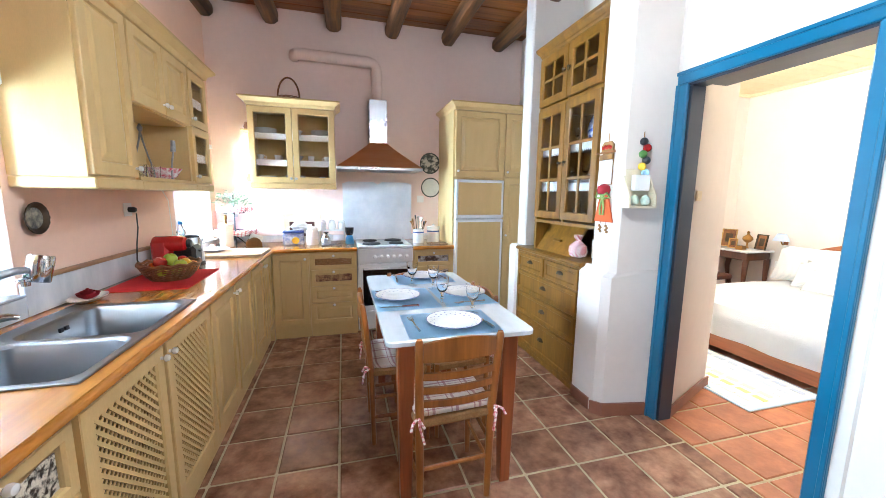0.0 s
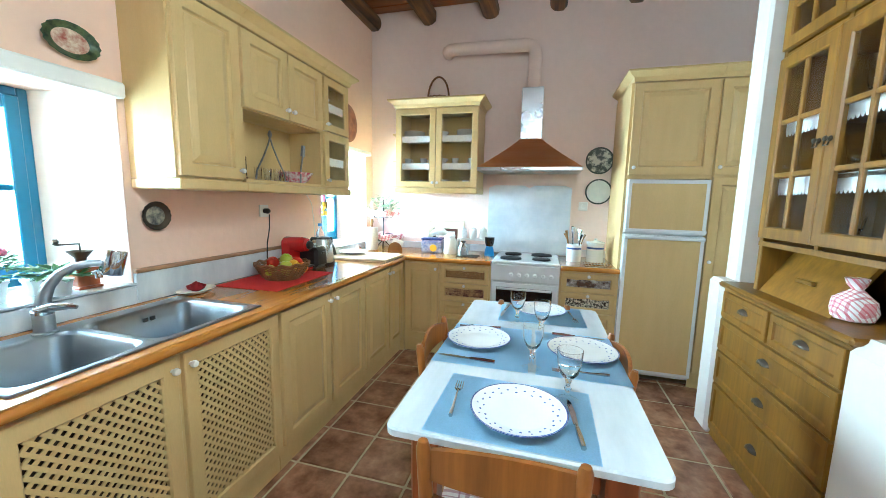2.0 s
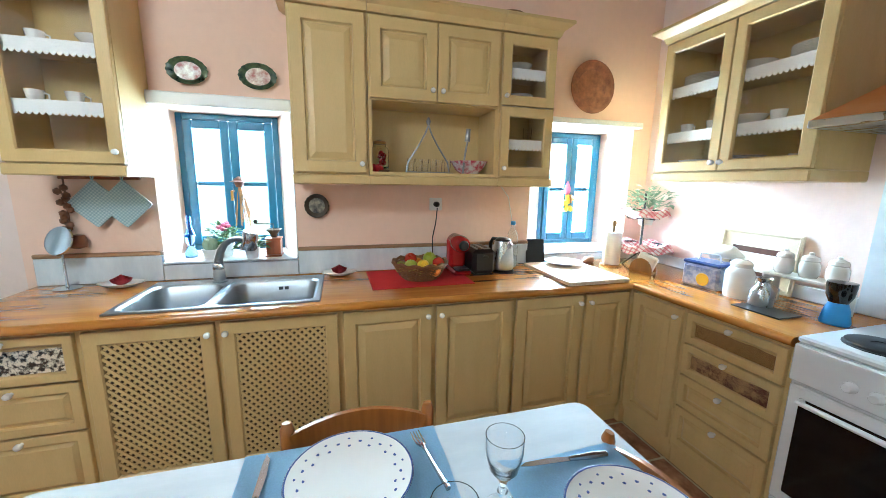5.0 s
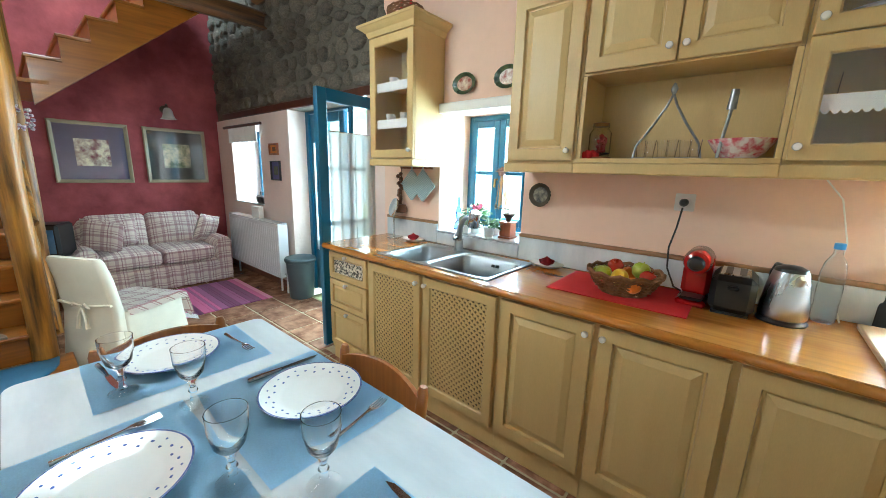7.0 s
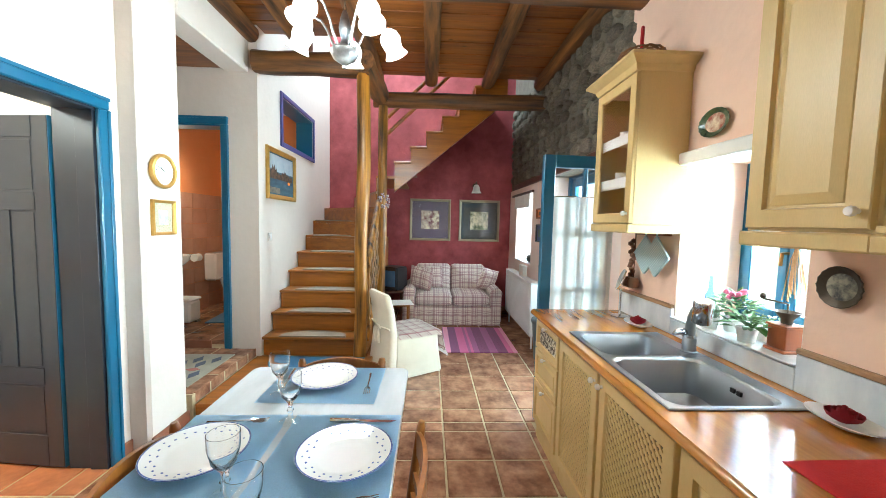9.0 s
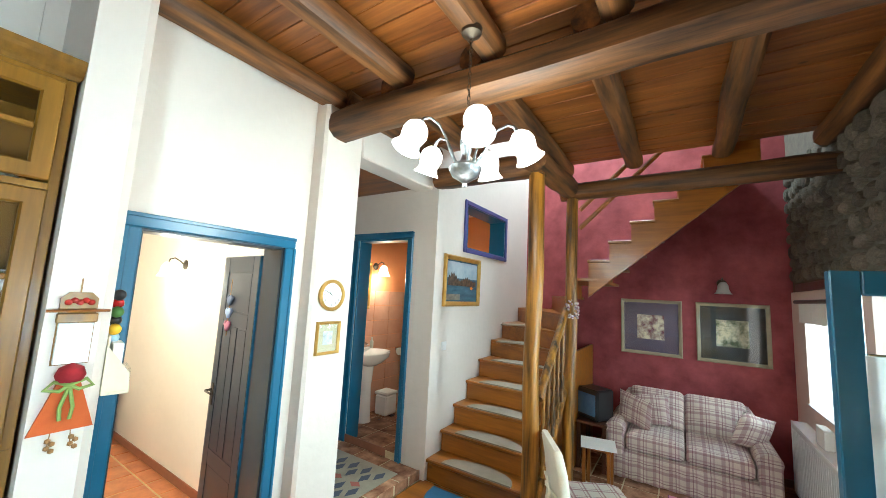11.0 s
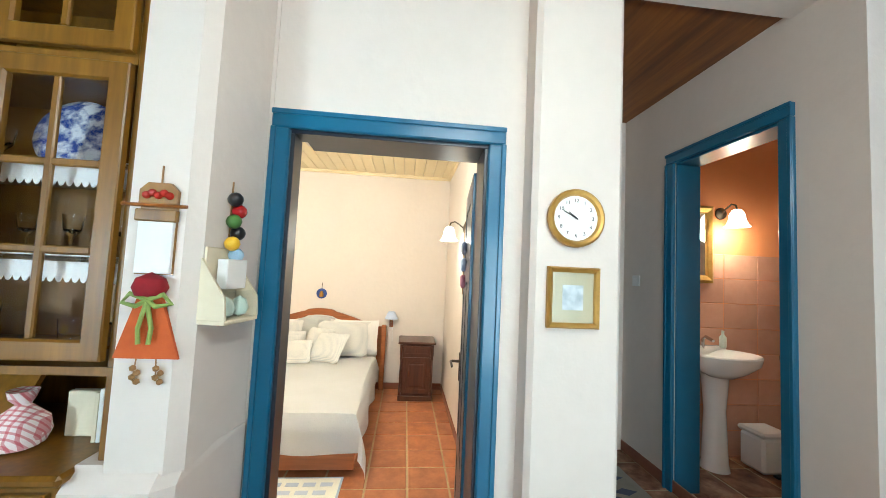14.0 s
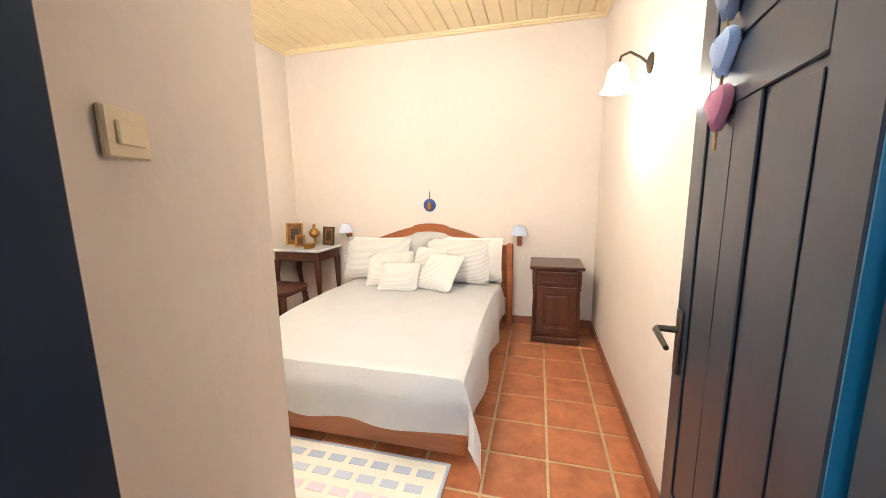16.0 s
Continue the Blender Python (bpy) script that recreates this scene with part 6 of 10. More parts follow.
for k, (x, y) in enumerate(((1.91, -2.6), (1.8, -2.408), (1.83, -2.075), (1.717, -1.94))):
    bm = bmesh.new()
    lathe(bm, GOBLET, seg=22, cap=False)
    solid("wine_glass", bm, CLEAR, "clear stemmed glass on the dining table", "glass", pose(x, y, TZ + 0.004), smooth=True, group="stemmed glasses")
# chandelier
SHADE = glow("lit_opal_glass", (1.0, 0.98, 0.95, 1), 9.0)
SHADEW = glow("lit_opal_glass_warm", (1.0, 0.86, 0.66, 1), 7.0)
CX, CY, CZ = 1.844, -3.352, 2.365
cl = thing("chandelier", "silver five-arm chandelier with lit opal glass shades", "chandelier", pose(CX, CY, CZ) @ Matrix.Scale(0.9, 4))
bm = bmesh.new()
lathe(bm, [(0.0, -0.045), (0.012, -0.04), (0.01, -0.025), (0.03, -0.01), (0.07, 0.015), (0.085, 0.045), (0.088, 0.06), (0.075, 0.075), (0.05, 0.082), (0.03, 0.1), (0.022, 0.13), (0.03, 0.16), (0.036, 0.2),
           (0.028, 0.25), (0.02, 0.28), (0.012, 0.3), (0.0, 0.305)], seg=24)
part("body", bm, SILVER, cl, smooth=True)
bm = bmesh.new()
for k in range(15):
    z = 0.31 + k * 0.034
    a = 90 * (k % 2)
    pts = [(0.009 * math.cos(t) * (a == 0), 0.009 * math.cos(t) * (a != 0), z + 0.022 * math.sin(t)) for t in [2 * math.pi * q / 8 for q in range(9)]]
    tube(bm, pts, 0.0025, 5)
part("chain", bm, BRONZE, cl, smooth=True)
bm = bmesh.new()
lathe(bm, [(0.06, 0.0), (0.055, -0.03), (0.02, -0.05), (0.01, -0.055)], (0, 0.0, 0.85), 18)
part("ceiling_cup", bm, BRONZE, cl, smooth=True)
for k in range(5):
    a = radians(72 * k + 57)
    ca, sa = math.cos(a), math.sin(a)
    bm = bmesh.new()
    tube(bm, [(ca * r, sa * r, z) for r, z in ((0.05, 0.07), (0.09, 0.13), (0.12, 0.2), (0.16, 0.26), (0.21, 0.285), (0.245, 0.275), (0.262, 0.25))], [0.009, 0.008, 0.007, 0.007, 0.007, 0.008, 0.012], 8)
    part("arm", bm, SILVER, cl, smooth=True)
    m = pose(ca * 0.262, sa * 0.262, 0.245) @ Matrix.Rotation(radians(25), 4, Vector((-sa, ca, 0)) * -1)
    bm = bmesh.new()
    lathe(bm, [(0.02, 0.0), (0.03, -0.005), (0.054, -0.03), (0.062, -0.06), (0.055, -0.095), (0.05, -0.115), (0.06, -0.14), (0.072, -0.155), (0.07, -0.155), (0.057, -0.138), (0.047, -0.115), (0.055, -0.06), (0.028, -0.012)],
          seg=20, cap=False)
    part("shade", moved(bm, m @ Matrix.Scale(1.05, 4)), SHADE, cl, "lit white tulip glass shade", smooth=True)
bulb("chandelier_light", (CX, CY, CZ + 0.0), 48, 0.22, (1, 0.93, 0.84))


def sconce(m, label, material, name="wall_lamp"):
    """A bell shade on a bent bronze arm; the wall is at y=0, the room towards -y."""
    t = thing(name, label, "wall lamp", m)
    bm = bmesh.new()
    lathe(bm, [(0.05, 0), (0.048, 0.008), (0.03, 0.016), (0.012, 0.022)], seg=16)
    part("wall_plate", moved(bm, pose(0, 0, 0, 90)), BRONZE, t, smooth=True)
    bm = bmesh.new()
    tube(bm, [(0, -0.015, 0), (0, -0.05, 0.03), (0, -0.1, 0.06), (0, -0.14, 0.045), (0, -0.15, 0.01)], 0.007, 8)
    part("arm", bm, BRONZE, t, smooth=True)
    bm = bmesh.new()
    lathe(bm, [(0.02, 0.01), (0.035, 0.0), (0.05, -0.03), (0.055, -0.07), (0.07, -0.11), (0.085, -0.125), (0.082, -0.125), (0.066, -0.108), (0.05, -0.068), (0.045, -0.03), (0.02, -0.004)], (0, -0.15, 0), 20, cap=False)
    part("shade", bm, material, t, "lit bell-shaped glass shade", smooth=True)
    return t


sconce(pose(5.19, -3.58, 1.97, 0, 0, 180), "bronze wall lamp with a lit glass bell shade", SHADEW)
bulb("bedroom_lamp_light", (5.19, -3.42, 1.8), 9, 0.06, (1, 0.88, 0.74))
# added fill without a fixture, hung under the ceiling to brighten bed and walls
bulb("bedroom_fill_light", (4.35, -1.95, 2.55), 104, 0.2, (1, 0.91, 0.8))
# ---- kitchen: things on walls ----
def wall_plate(m, r, rim, centre, label, name="wall_plate", oval=1.0, lace_edge=False, inner=0.66):
    """A plate hung flat on a wall; local z points off the wall."""
    t = thing(name, label, "plate", m, "wall plates")
    bm = bmesh.new()
    seg = 36
    prof = [(0.5, 0.002), (1.0, 0.02), (1.01, 0.023), (0.97, 0.024), (inner, 0.012 + 0.03 * (inner - 0.66))]
    loft(bm, [[((r * q * (1 + (0.03 * math.cos(i * math.pi) if lace_edge and q > 0.9 else 0))) * math.cos(2 * math.pi * i / seg) * oval, r * q * math.sin(2 * math.pi * i / seg), z) for i in range(seg)] for q, z in prof], cap=False)
    part("rim", bm, rim, t, smooth=True)
    bm = bmesh.new()
    loft(bm, [[(r * q * math.cos(2 * math.pi * i / seg) * oval, r * q * math.sin(2 * math.pi * i / seg), z) for i in range(seg)] for q, z in ((inner, 0.012 + 0.03 * (inner - 0.66)), (0.55, 0.0095), (0.02, 0.0095))])
    part("painted_centre", bm, centre, t, smooth=True)
    return t


def on_west(y, z, x=0.002):
    return pose(x, y, z) @ Euler((radians(90), 0, radians(90))).to_matrix().to_4x4()


def on_north(x, z):
    return pose(x, -0.002, z, 90, 0, 0)


SCENE = mat("painted_scene", srgb(226, 214, 190), srgb(150, 72, 56), 24, 0.3, 0, spread=0.3)
wall_plate(on_west(-2.353, 1.303), 0.068, BRONZE, PLATEDARK, "small dark metal plate with a raised pattern on the wall", lace_edge=True)
wall_plate(on_west(-2.945, 1.985), 0.066, PLATEGREEN, SCENE, "oval dark green plate with a pierced cream edge", oval=1.4, lace_edge=True)
wall_plate(on_west(-2.62, 1.985), 0.066, PLATEGREEN, SCENE, "oval dark green plate with a painted scene", oval=1.4, lace_edge=True)
wall_plate(on_west(-0.55, 2.1), 0.17, PLATEBROWN, PLATEBROWN, "large brown patterned plate hung in the kitchen corner")
RIMDARK = mat("black_green_rim", srgb(34, 40, 36), srgb(54, 60, 50), 30, 0.3, 0.1, 60)
wall_plate(on_north(2.283, 1.797), 0.12, RIMDARK, mat("floral_centre", srgb(206, 200, 178), srgb(48, 54, 46), 22, 0.3, 0, spread=0.12), "round plate with dark flowers and a thin black rim", inner=0.9)
bp = wall_plate(on_north(2.293, 1.517), 0.115, RIMDARK, mat("pale_plate_glaze", srgb(226, 226, 214), srgb(206, 208, 198), 12, 0.3, 0), "pale round plate with a small brown boat and a dark rim", inner=0.9)
bm = bmesh.new()
loft(bm, [[(x, y, z) for x, y in ((-0.05, 0.02), (-0.03, -0.006), (0.025, -0.01), (0.05, 0.016), (0.028, 0.03), (-0.02, 0.034))] for z in (0.0098, 0.0108)])
part("painted_boat", bm, mat("boat_brown", srgb(120, 78, 44), srgb(70, 46, 30), 60, 0.4, 0, spread=0.3), bp)
bm = bmesh.new()
loft(bm, [[(x, y, z) for x, y in ((-0.058, -0.036), (-0.02, -0.022), (0.024, -0.028), (0.056, -0.02), (0.05, -0.05), (0.0, -0.06), (-0.05, -0.052))] for z in (0.0098, 0.0106)])
part("painted_water", bm, mat("painted_water_blue", srgb(86, 146, 170), srgb(150, 186, 196), 40, 0.35, 0), bp)


def socket(m, label):
    t = thing("power_socket", label, "socket", m)
    part("cover", box(-0.04, 0.04, -0.04, 0.04, 0.0, 0.01, b=0.003), WHITE, t)
    bm = bmesh.new()
    lathe(bm, [(0.022, 0.0101), (0.022, 0.013), (0.019, 0.013), (0.018, 0.0103)], seg=18)
    part("well", bm, WHITE, t, smooth=True)
    return t


s = socket(on_west(-1.635, 1.312), "white wall socket with a black plug in it")
bm = bmesh.new()
lathe(bm, [(0.017, 0.011), (0.018, 0.04), (0.01, 0.05)], seg=14)
part("plug", bm, BLACK, s, "black round plug", smooth=True)
socket(on_north(2.17, 1.38), "white wall socket beside the plates")
bm = bmesh.new()
tube(bm, [(0.05, -1.635, 1.29), (0.055, -1.645, 1.2), (0.05, -1.665, 1.1), (0.04, -1.66, 1.0), (0.06, -1.62, 0.92), (0.1, -1.56, 0.906)], 0.004, 6)
solid("power_cable", bm, BLACK, "black power cable hanging from the socket", "cable", smooth=True)
bm = bmesh.new()
tube(bm, [(0.02, -1.2, 1.44), (0.03, -1.14, 1.36), (0.02, -1.1, 1.2), (0.03, -1.11, 1.02), (0.1, -1.08, 0.91)], 0.003, 6)
solid("lamp_cable", bm, WHITE, "thin white cable under the wall cabinet", "cable", smooth=True)

# ---- on the west worktop ----
WT = 0.9
solid("red_mat", box(-0.2, 0.2, -0.28, 0.28, 0, 0.004, b=0.0015), REDCLOTH, "red felt mat on the wooden worktop", "mat", pose(0.25, -1.8, WT + 0.0005, 0, 0, 1))
fb = thing("fruit_basket", "round brown wicker fruit basket on a red mat", "basket", pose(0.265, -1.79, WT + 0.005))
bm = bmesh.new()
for k in range(7):
    r, z = 0.1 + 0.055 * (k / 6) ** 0.7, 0.01 + 0.085 * k / 6
    tube(bm, [(r * math.cos(a), r * math.sin(a), z + 0.006 * math.sin(12 * a)) for a in [2 * math.pi * i / 48 for i in range(49)]], 0.0055 if k < 6 else 0.009, 6)
for i in range(28):
    a = 2 * math.pi * i / 28
    tube(bm, [((0.1 + 0.055 * (f ** 0.7)) * math.cos(a + 0.2 * f), (0.1 + 0.055 * (f ** 0.7)) * math.sin(a + 0.2 * f), 0.008 + 0.085 * f) for f in (0, 0.33, 0.66, 1)], 0.004, 5)
part("woven_wall", bm, WICKER, fb, smooth=True)
bm = bmesh.new()
lathe(bm, [(0.1, 0.0), (0.1, 0.008)], seg=24)
part("base", bm, WICKER, fb)


def fruit(material, m, r, label, name):
    bm = bmesh.new()
    lathe(bm, [(0.0, -0.8 * r), (0.3 * r, -0.88 * r), (0.75 * r, -0.6 * r), (r, 0.0), (0.88 * r, 0.5 * r), (0.5 * r, 0.86 * r), (0.2 * r, 0.82 * r), (0.0, 0.72 * r)], seg=18, cap=False)
    tube(bm, [(0, 0, 0.7 * r), (0.05 * r, 0, 1.05 * r)], 0.0025, 5)
    return solid(name, bm, material, label, "fruit", m, True, "fruit in the basket")


F = [(APPLE_G, 0.08, -0.07, 0.085, "apple", "yellow-green apple in the basket"), (APPLE_R, -0.03, -0.05, 0.1, "apple", "red apple in the basket"), (LEMON, 0.08, 0.0, 0.08, "lemon", "yellow lemon in the basket"),
     (APPLE_G, -0.02, 0.06, 0.1, "pear", "green pear in the basket"), (APPLE_R, 0.03, 0.1, 0.08, "apple", "red apple in the basket"), (ORANGEF, 0.1, 0.06, 0.055, "orange", "orange in the basket"),
     (APPLE_G, 0.0, -0.11, 0.06, "apple", "green apple in the basket"), (ORANGEF, -0.08, 0.0, 0.06, "orange", "orange in the basket"), (APPLE_G, 0.03, 0.0, 0.045, "apple", "green apple under other fruit")]
for q, (mm, dx, dy, dz, nm, lb) in enumerate(F):
    fruit(mm, pose(0.265 + dx, -1.79 + dy, WT + 0.01 + dz, 30 * (q % 3), 20 * (q % 2), 50 * q), 0.036 if nm != "pear" else 0.04, lb, nm)
# coffee machine
cm = thing("coffee_machine", "small red and black capsule coffee machine", "coffee machine", pose(0.2, -1.53, WT) @ Matrix.Scale(0.9, 4))
bm = bmesh.new()
cbox(bm, -0.14, 0.08, -0.06, 0.06, 0.0, 0.035, 0.012)
cbox(bm, -0.14, -0.03, -0.058, 0.058, 0.03, 0.235, 0.02)
part("housing", bm, REDP, cm)
bm = bmesh.new()
lathe(bm, [(0.05, -0.11), (0.056, -0.1), (0.058, 0.05), (0.05, 0.085), (0.03, 0.1), (0.0, 0.103)], seg=20)
part("brew_head", moved(bm, pose(-0.02, 0, 0.205, 0, 90, 0)), REDP, cm, smooth=True)
bm = bmesh.new()
lathe(bm, [(0.03, 0), (0.035, 0.012), (0.026, 0.03), (0.02, 0.032)], seg=16)
part("front_cap", moved(bm, pose(0.075, 0, 0.205, 0, 90, 0)), BLACK, cm, smooth=True)
part("drip_tray", box(0.0, 0.1, -0.045, 0.045, 0.036, 0.05, b=0.006), BLACK, cm)
# toaster
tt = thing("toaster", "black two-slot toaster with a steel top", "toaster", pose(0.18, -1.4, WT) @ Matrix.Scale(0.85, 4))
part("body", box(-0.13, 0.13, -0.085, 0.085, 0.012, 0.185, b=0.025), BLACK, tt)
part("top_plate", box(-0.1, 0.1, -0.055, 0.055, 0.1855, 0.19, b=0.002), STEEL, tt)
for y in (-0.03, 0.022):
    part("slot", box(-0.085, 0.085, y - 0.009, y + 0.017, 0.1901, 0.1915), BLACK, tt)
part("base", box(-0.11, 0.11, -0.07, 0.07, 0.0, 0.0119), BLACK, tt)
bm = bmesh.new()
cbox(bm, 0.131, 0.15, -0.02, 0.02, 0.13, 0.145, 0.004)
part("lever", bm, BLACK, tt)
# kettle
kt = thing("kettle", "brushed steel electric kettle with a black handle", "kettle", pose(0.2, -1.245, WT, 0, 0, 115) @ Matrix.Scale(0.93, 4))
bm = bmesh.new()
lathe(bm, [(0.072, 0.02), (0.078, 0.03), (0.076, 0.08), (0.066, 0.16), (0.056, 0.205), (0.054, 0.21)], seg=24)
part("body", bm, STEEL, kt, smooth=True)
bm = bmesh.new()
lathe(bm, [(0.08, 0), (0.082, 0.008), (0.075, 0.019)], seg=24)
part("base", bm, BLACK, kt, smooth=True)
bm = bmesh.new()
lathe(bm, [(0.054, 0.2105), (0.05, 0.222), (0.03, 0.232), (0.0, 0.235)], seg=20)
part("lid", bm, BLACK, kt, smooth=True)
bm = bmesh.new()
tube(bm, [(0.0, 0.045, 0.215), (0.0, 0.09, 0.215), (0.0, 0.112, 0.18), (0.0, 0.11, 0.11), (0.0, 0.09, 0.06), (0.0, 0.075, 0.045)], [0.012, 0.013, 0.013, 0.012, 0.011, 0.01], 10)
part("handle", bm, BLACK, kt, smooth=True)
bm = bmesh.new()
tube(bm, [(0, -0.05, 0.17), (0, -0.075, 0.2)], [0.018, 0.01], 10)
part("spout", bm, STEEL, kt, smooth=True)
# water bottle
wb = thing("water_bottle", "clear plastic water bottle with a blue cap", "bottle", pose(0.09, -1.125, WT))
bm = bmesh.new()
lathe(bm, [(0.0, 0.004), (0.03, 0.0), (0.036, 0.008), (0.036, 0.06), (0.033, 0.07), (0.036, 0.08), (0.036, 0.14), (0.033, 0.15), (0.036, 0.16), (0.036, 0.19), (0.03, 0.23), (0.014, 0.262), (0.013, 0.285)], seg=20, cap=False)
part("bottle", bm, glass("ribbed_clear_plastic", (0.86, 0.93, 0.97, 1), 0.22, 1.25), wb, "pale translucent ribbed plastic", smooth=True)
bm = bmesh.new()
lathe(bm, [(0.016, 0.282), (0.016, 0.302), (0.013, 0.305), (0.0, 0.305)], seg=16)
part("cap", bm, LIGHTBLUE, wb, smooth=True)
# small black tablet leaning by the corner window
solid("tablet", box(-0.065, 0.065, 0, 0.012, 0, 0.18, b=0.003), BLACK, "dark tablet leaning against the window wall", "tablet", pose(0.07, -0.93, WT + 0.001, -20, 0, 75))
# chopping board with plate
solid("chopping_board", box(-0.26, 0.26, -0.2, 0.2, 0, 0.022, b=0.004), wood("pale_board", srgb(206, 176, 134), srgb(226, 200, 162), 0, 0.8, 0.45), "large pale wooden board on the corner of the worktop", "board", pose(0.355, -0.835, WT + 0.0005))
bm = bmesh.new()
lathe(bm, plate_profile(0.12), seg=32, cap=False)
solid("white_plate", bm, PORCELAIN, "plain white plate on the wooden board", "plate", pose(0.2, -0.8, WT + 0.0225), smooth=True)
bm = bmesh.new()
tube(bm, [(0, -0.07, 0.012), (0, -0.03, 0.022), (0, 0.02, 0.022), (0, 0.06, 0.012)], [0.006, 0.03, 0.03, 0.008], 10)
solid("bread_loaf", bm, TERRA, "small dark brown roll near the corner window", "bread", pose(0.11, -0.53, WT + 0.001, 0, 0, 20), smooth=True)
kr = thing("paper_towel", "white paper towel roll on a wooden holder", "paper towel", pose(0.2, -0.42, WT))
bm = bmesh.new()
lathe(bm, [(0.055, 0.014), (0.056, 0.016), (0.056, 0.23), (0.055, 0.232), (0.018, 0.232), (0.017, 0.2)], seg=24)
part("roll", bm, PAPER, kr, smooth=True)
bm = bmesh.new()
lathe(bm, [(0.07, 0.0), (0.07, 0.01), (0.06, 0.013)], seg=24)
lathe(bm, [(0.01, 0.2), (0.01, 0.27), (0.016, 0.285), (0.013, 0.31), (0.0, 0.32)], seg=12)
part("stand", bm, OAK, kr, smooth=True)
nh = thing("napkin_holder", "wooden napkin holder filled with cream napkins", "napkin holder", pose(0.42, -0.36, WT, 0, 0, 20))
for y in (-0.03, 0.03):
    bm = bmesh.new()
    pts = [(0.07 * math.cos(math.pi * k / 10), 0.01 + 0.085 * math.sin(math.pi * k / 10)) for k in range(11)]
    loft(bm, [[(x, y - 0.004, z) for x, z in pts], [(x, y + 0.004, z) for x, z in pts]])
    part("side", bm, OAK, nh)
part("base", box(-0.07, 0.07, -0.034, 0.034, 0, 0.0095, b=0.002), OAK, nh)
part("napkins", moved(box(-0.055, 0.055, -0.022, 0.022, 0.0, 0.11, b=0.008), pose(0, 0, 0.012, 0, 18, 0)), PAPER, nh, "folded cream paper napkins")
# two-tier stand with checked cloth and a plant
ts = thing("tiered_stand", "two-tier wire stand lined with pink checked cloth", "stand", pose(0.22, -0.2, WT) @ Matrix.Scale(1.2, 4))
bm = bmesh.new()
tube(bm, [(0, 0, 0), (0, 0, 0.42)], 0.006, 8)
for z, r in ((0.075, 0.13), (0.27, 0.1)):
    tube(bm, [(r * math.cos(a), r * math.sin(a), z + 0.045) for a in [2 * math.pi * i / 32 for i in range(33)]], 0.004, 6)
    for i in range(8):
        a = 2 * math.pi * i / 8
        tube(bm, [(0.005, 0, z), (r * 0.8 * math.cos(a), r * 0.8 * math.sin(a), z), (r * math.cos(a), r * math.sin(a), z + 0.045)], 0.003, 5)
for i in range(3):
    a = 2 * math.pi * i / 3
    tube(bm, [(0, 0, 0.08), (0.09 * math.cos(a), 0.09 * math.sin(a), 0.0)], 0.005, 6)
part("wire_frame", bm, IRON, ts, smooth=True)
for z, r in ((0.08, 0.15), (0.275, 0.12)):
    bm = bmesh.new()
    seg = 40
    loft(bm, [[(r * q * (1 + 0.08 * math.sin(5 * 2 * math.pi * i / seg)) * math.cos(2 * math.pi * i / seg), r * q * (1 + 0.08 * math.sin(5 * 2 * math.pi * i / seg)) * math.sin(2 * math.pi * i / seg),
                z + dz + (0.012 * math.sin(7 * 2 * math.pi * i / seg) if q > 0.9 else 0)) for i in range(seg)] for q, dz in ((0.05, 0.004), (0.7, 0.008), (0.86, 0.045), (1.0, 0.05), (1.12, 0.015), (1.1, 0.012), (0.98, 0.046))], cap=False)
    part("cloth_liner", bm, PINKC, ts, "pink and white checked cloth", smooth=True)


def leafy(n, spread, h, size, seed, droop=0.4):
    """Many small pointed leaves on thin stems."""
    rnd = random.Random(seed)
    bm = bmesh.new()
    for k in range(n):
        a, f = rnd.uniform(0, 2 * math.pi), rnd.random() ** 0.6
        r, z = spread * f, h * (0.25 + 0.75 * rnd.random()) * (1 - 0.35 * f * f)
        p = Vector((r * math.cos(a), r * math.sin(a), z))
        d = Vector((math.cos(a + rnd.uniform(-0.8, 0.8)), math.sin(a + rnd.uniform(-0.8, 0.8)), rnd.uniform(-droop, 0.7))).normalized()
        sd = d.cross(Vector((0, 0, 1))).normalized()
        up = sd.cross(d)
        s = size * rnd.uniform(0.7, 1.3)
        q = [p, p + d * s * 0.4 + sd * s * 0.28 + up * s * 0.08, p + d * s, p + d * s * 0.4 - sd * s * 0.28 + up * s * 0.08]
        v = [bm.verts.new(c) for c in q]
        m = bm.verts.new(p + d * s * 0.45 - up * s * 0.02)
        for i, j in ((0, 1), (1, 2), (2, 3), (3, 0)):
            bm.faces.new((v[i], v[j], m))
    for k in range(max(4, n // 14)):
        a = rnd.uniform(0, 2 * math.pi)
        r = spread * rnd.uniform(0.2, 0.8)
        tube(bm, [(0, 0, 0), (r * 0.4 * math.cos(a), r * 0.4 * math.sin(a), h * 0.5), (r * math.cos(a), r * math.sin(a), h * rnd.uniform(0.6, 0.95))], 0.002, 5)
    return bm


def pot(r, h):
    bm = bmesh.new()
    lathe(bm, [(0.0, 0.0), (r * 0.75, 0.0), (r, h), (r * 1.06, h), (r * 1.06, h * 0.86), (r * 0.94, h * 0.86), (r * 0.9, h * 0.9), (0.0, h * 0.88)], seg=18, cap=False)
    return bm


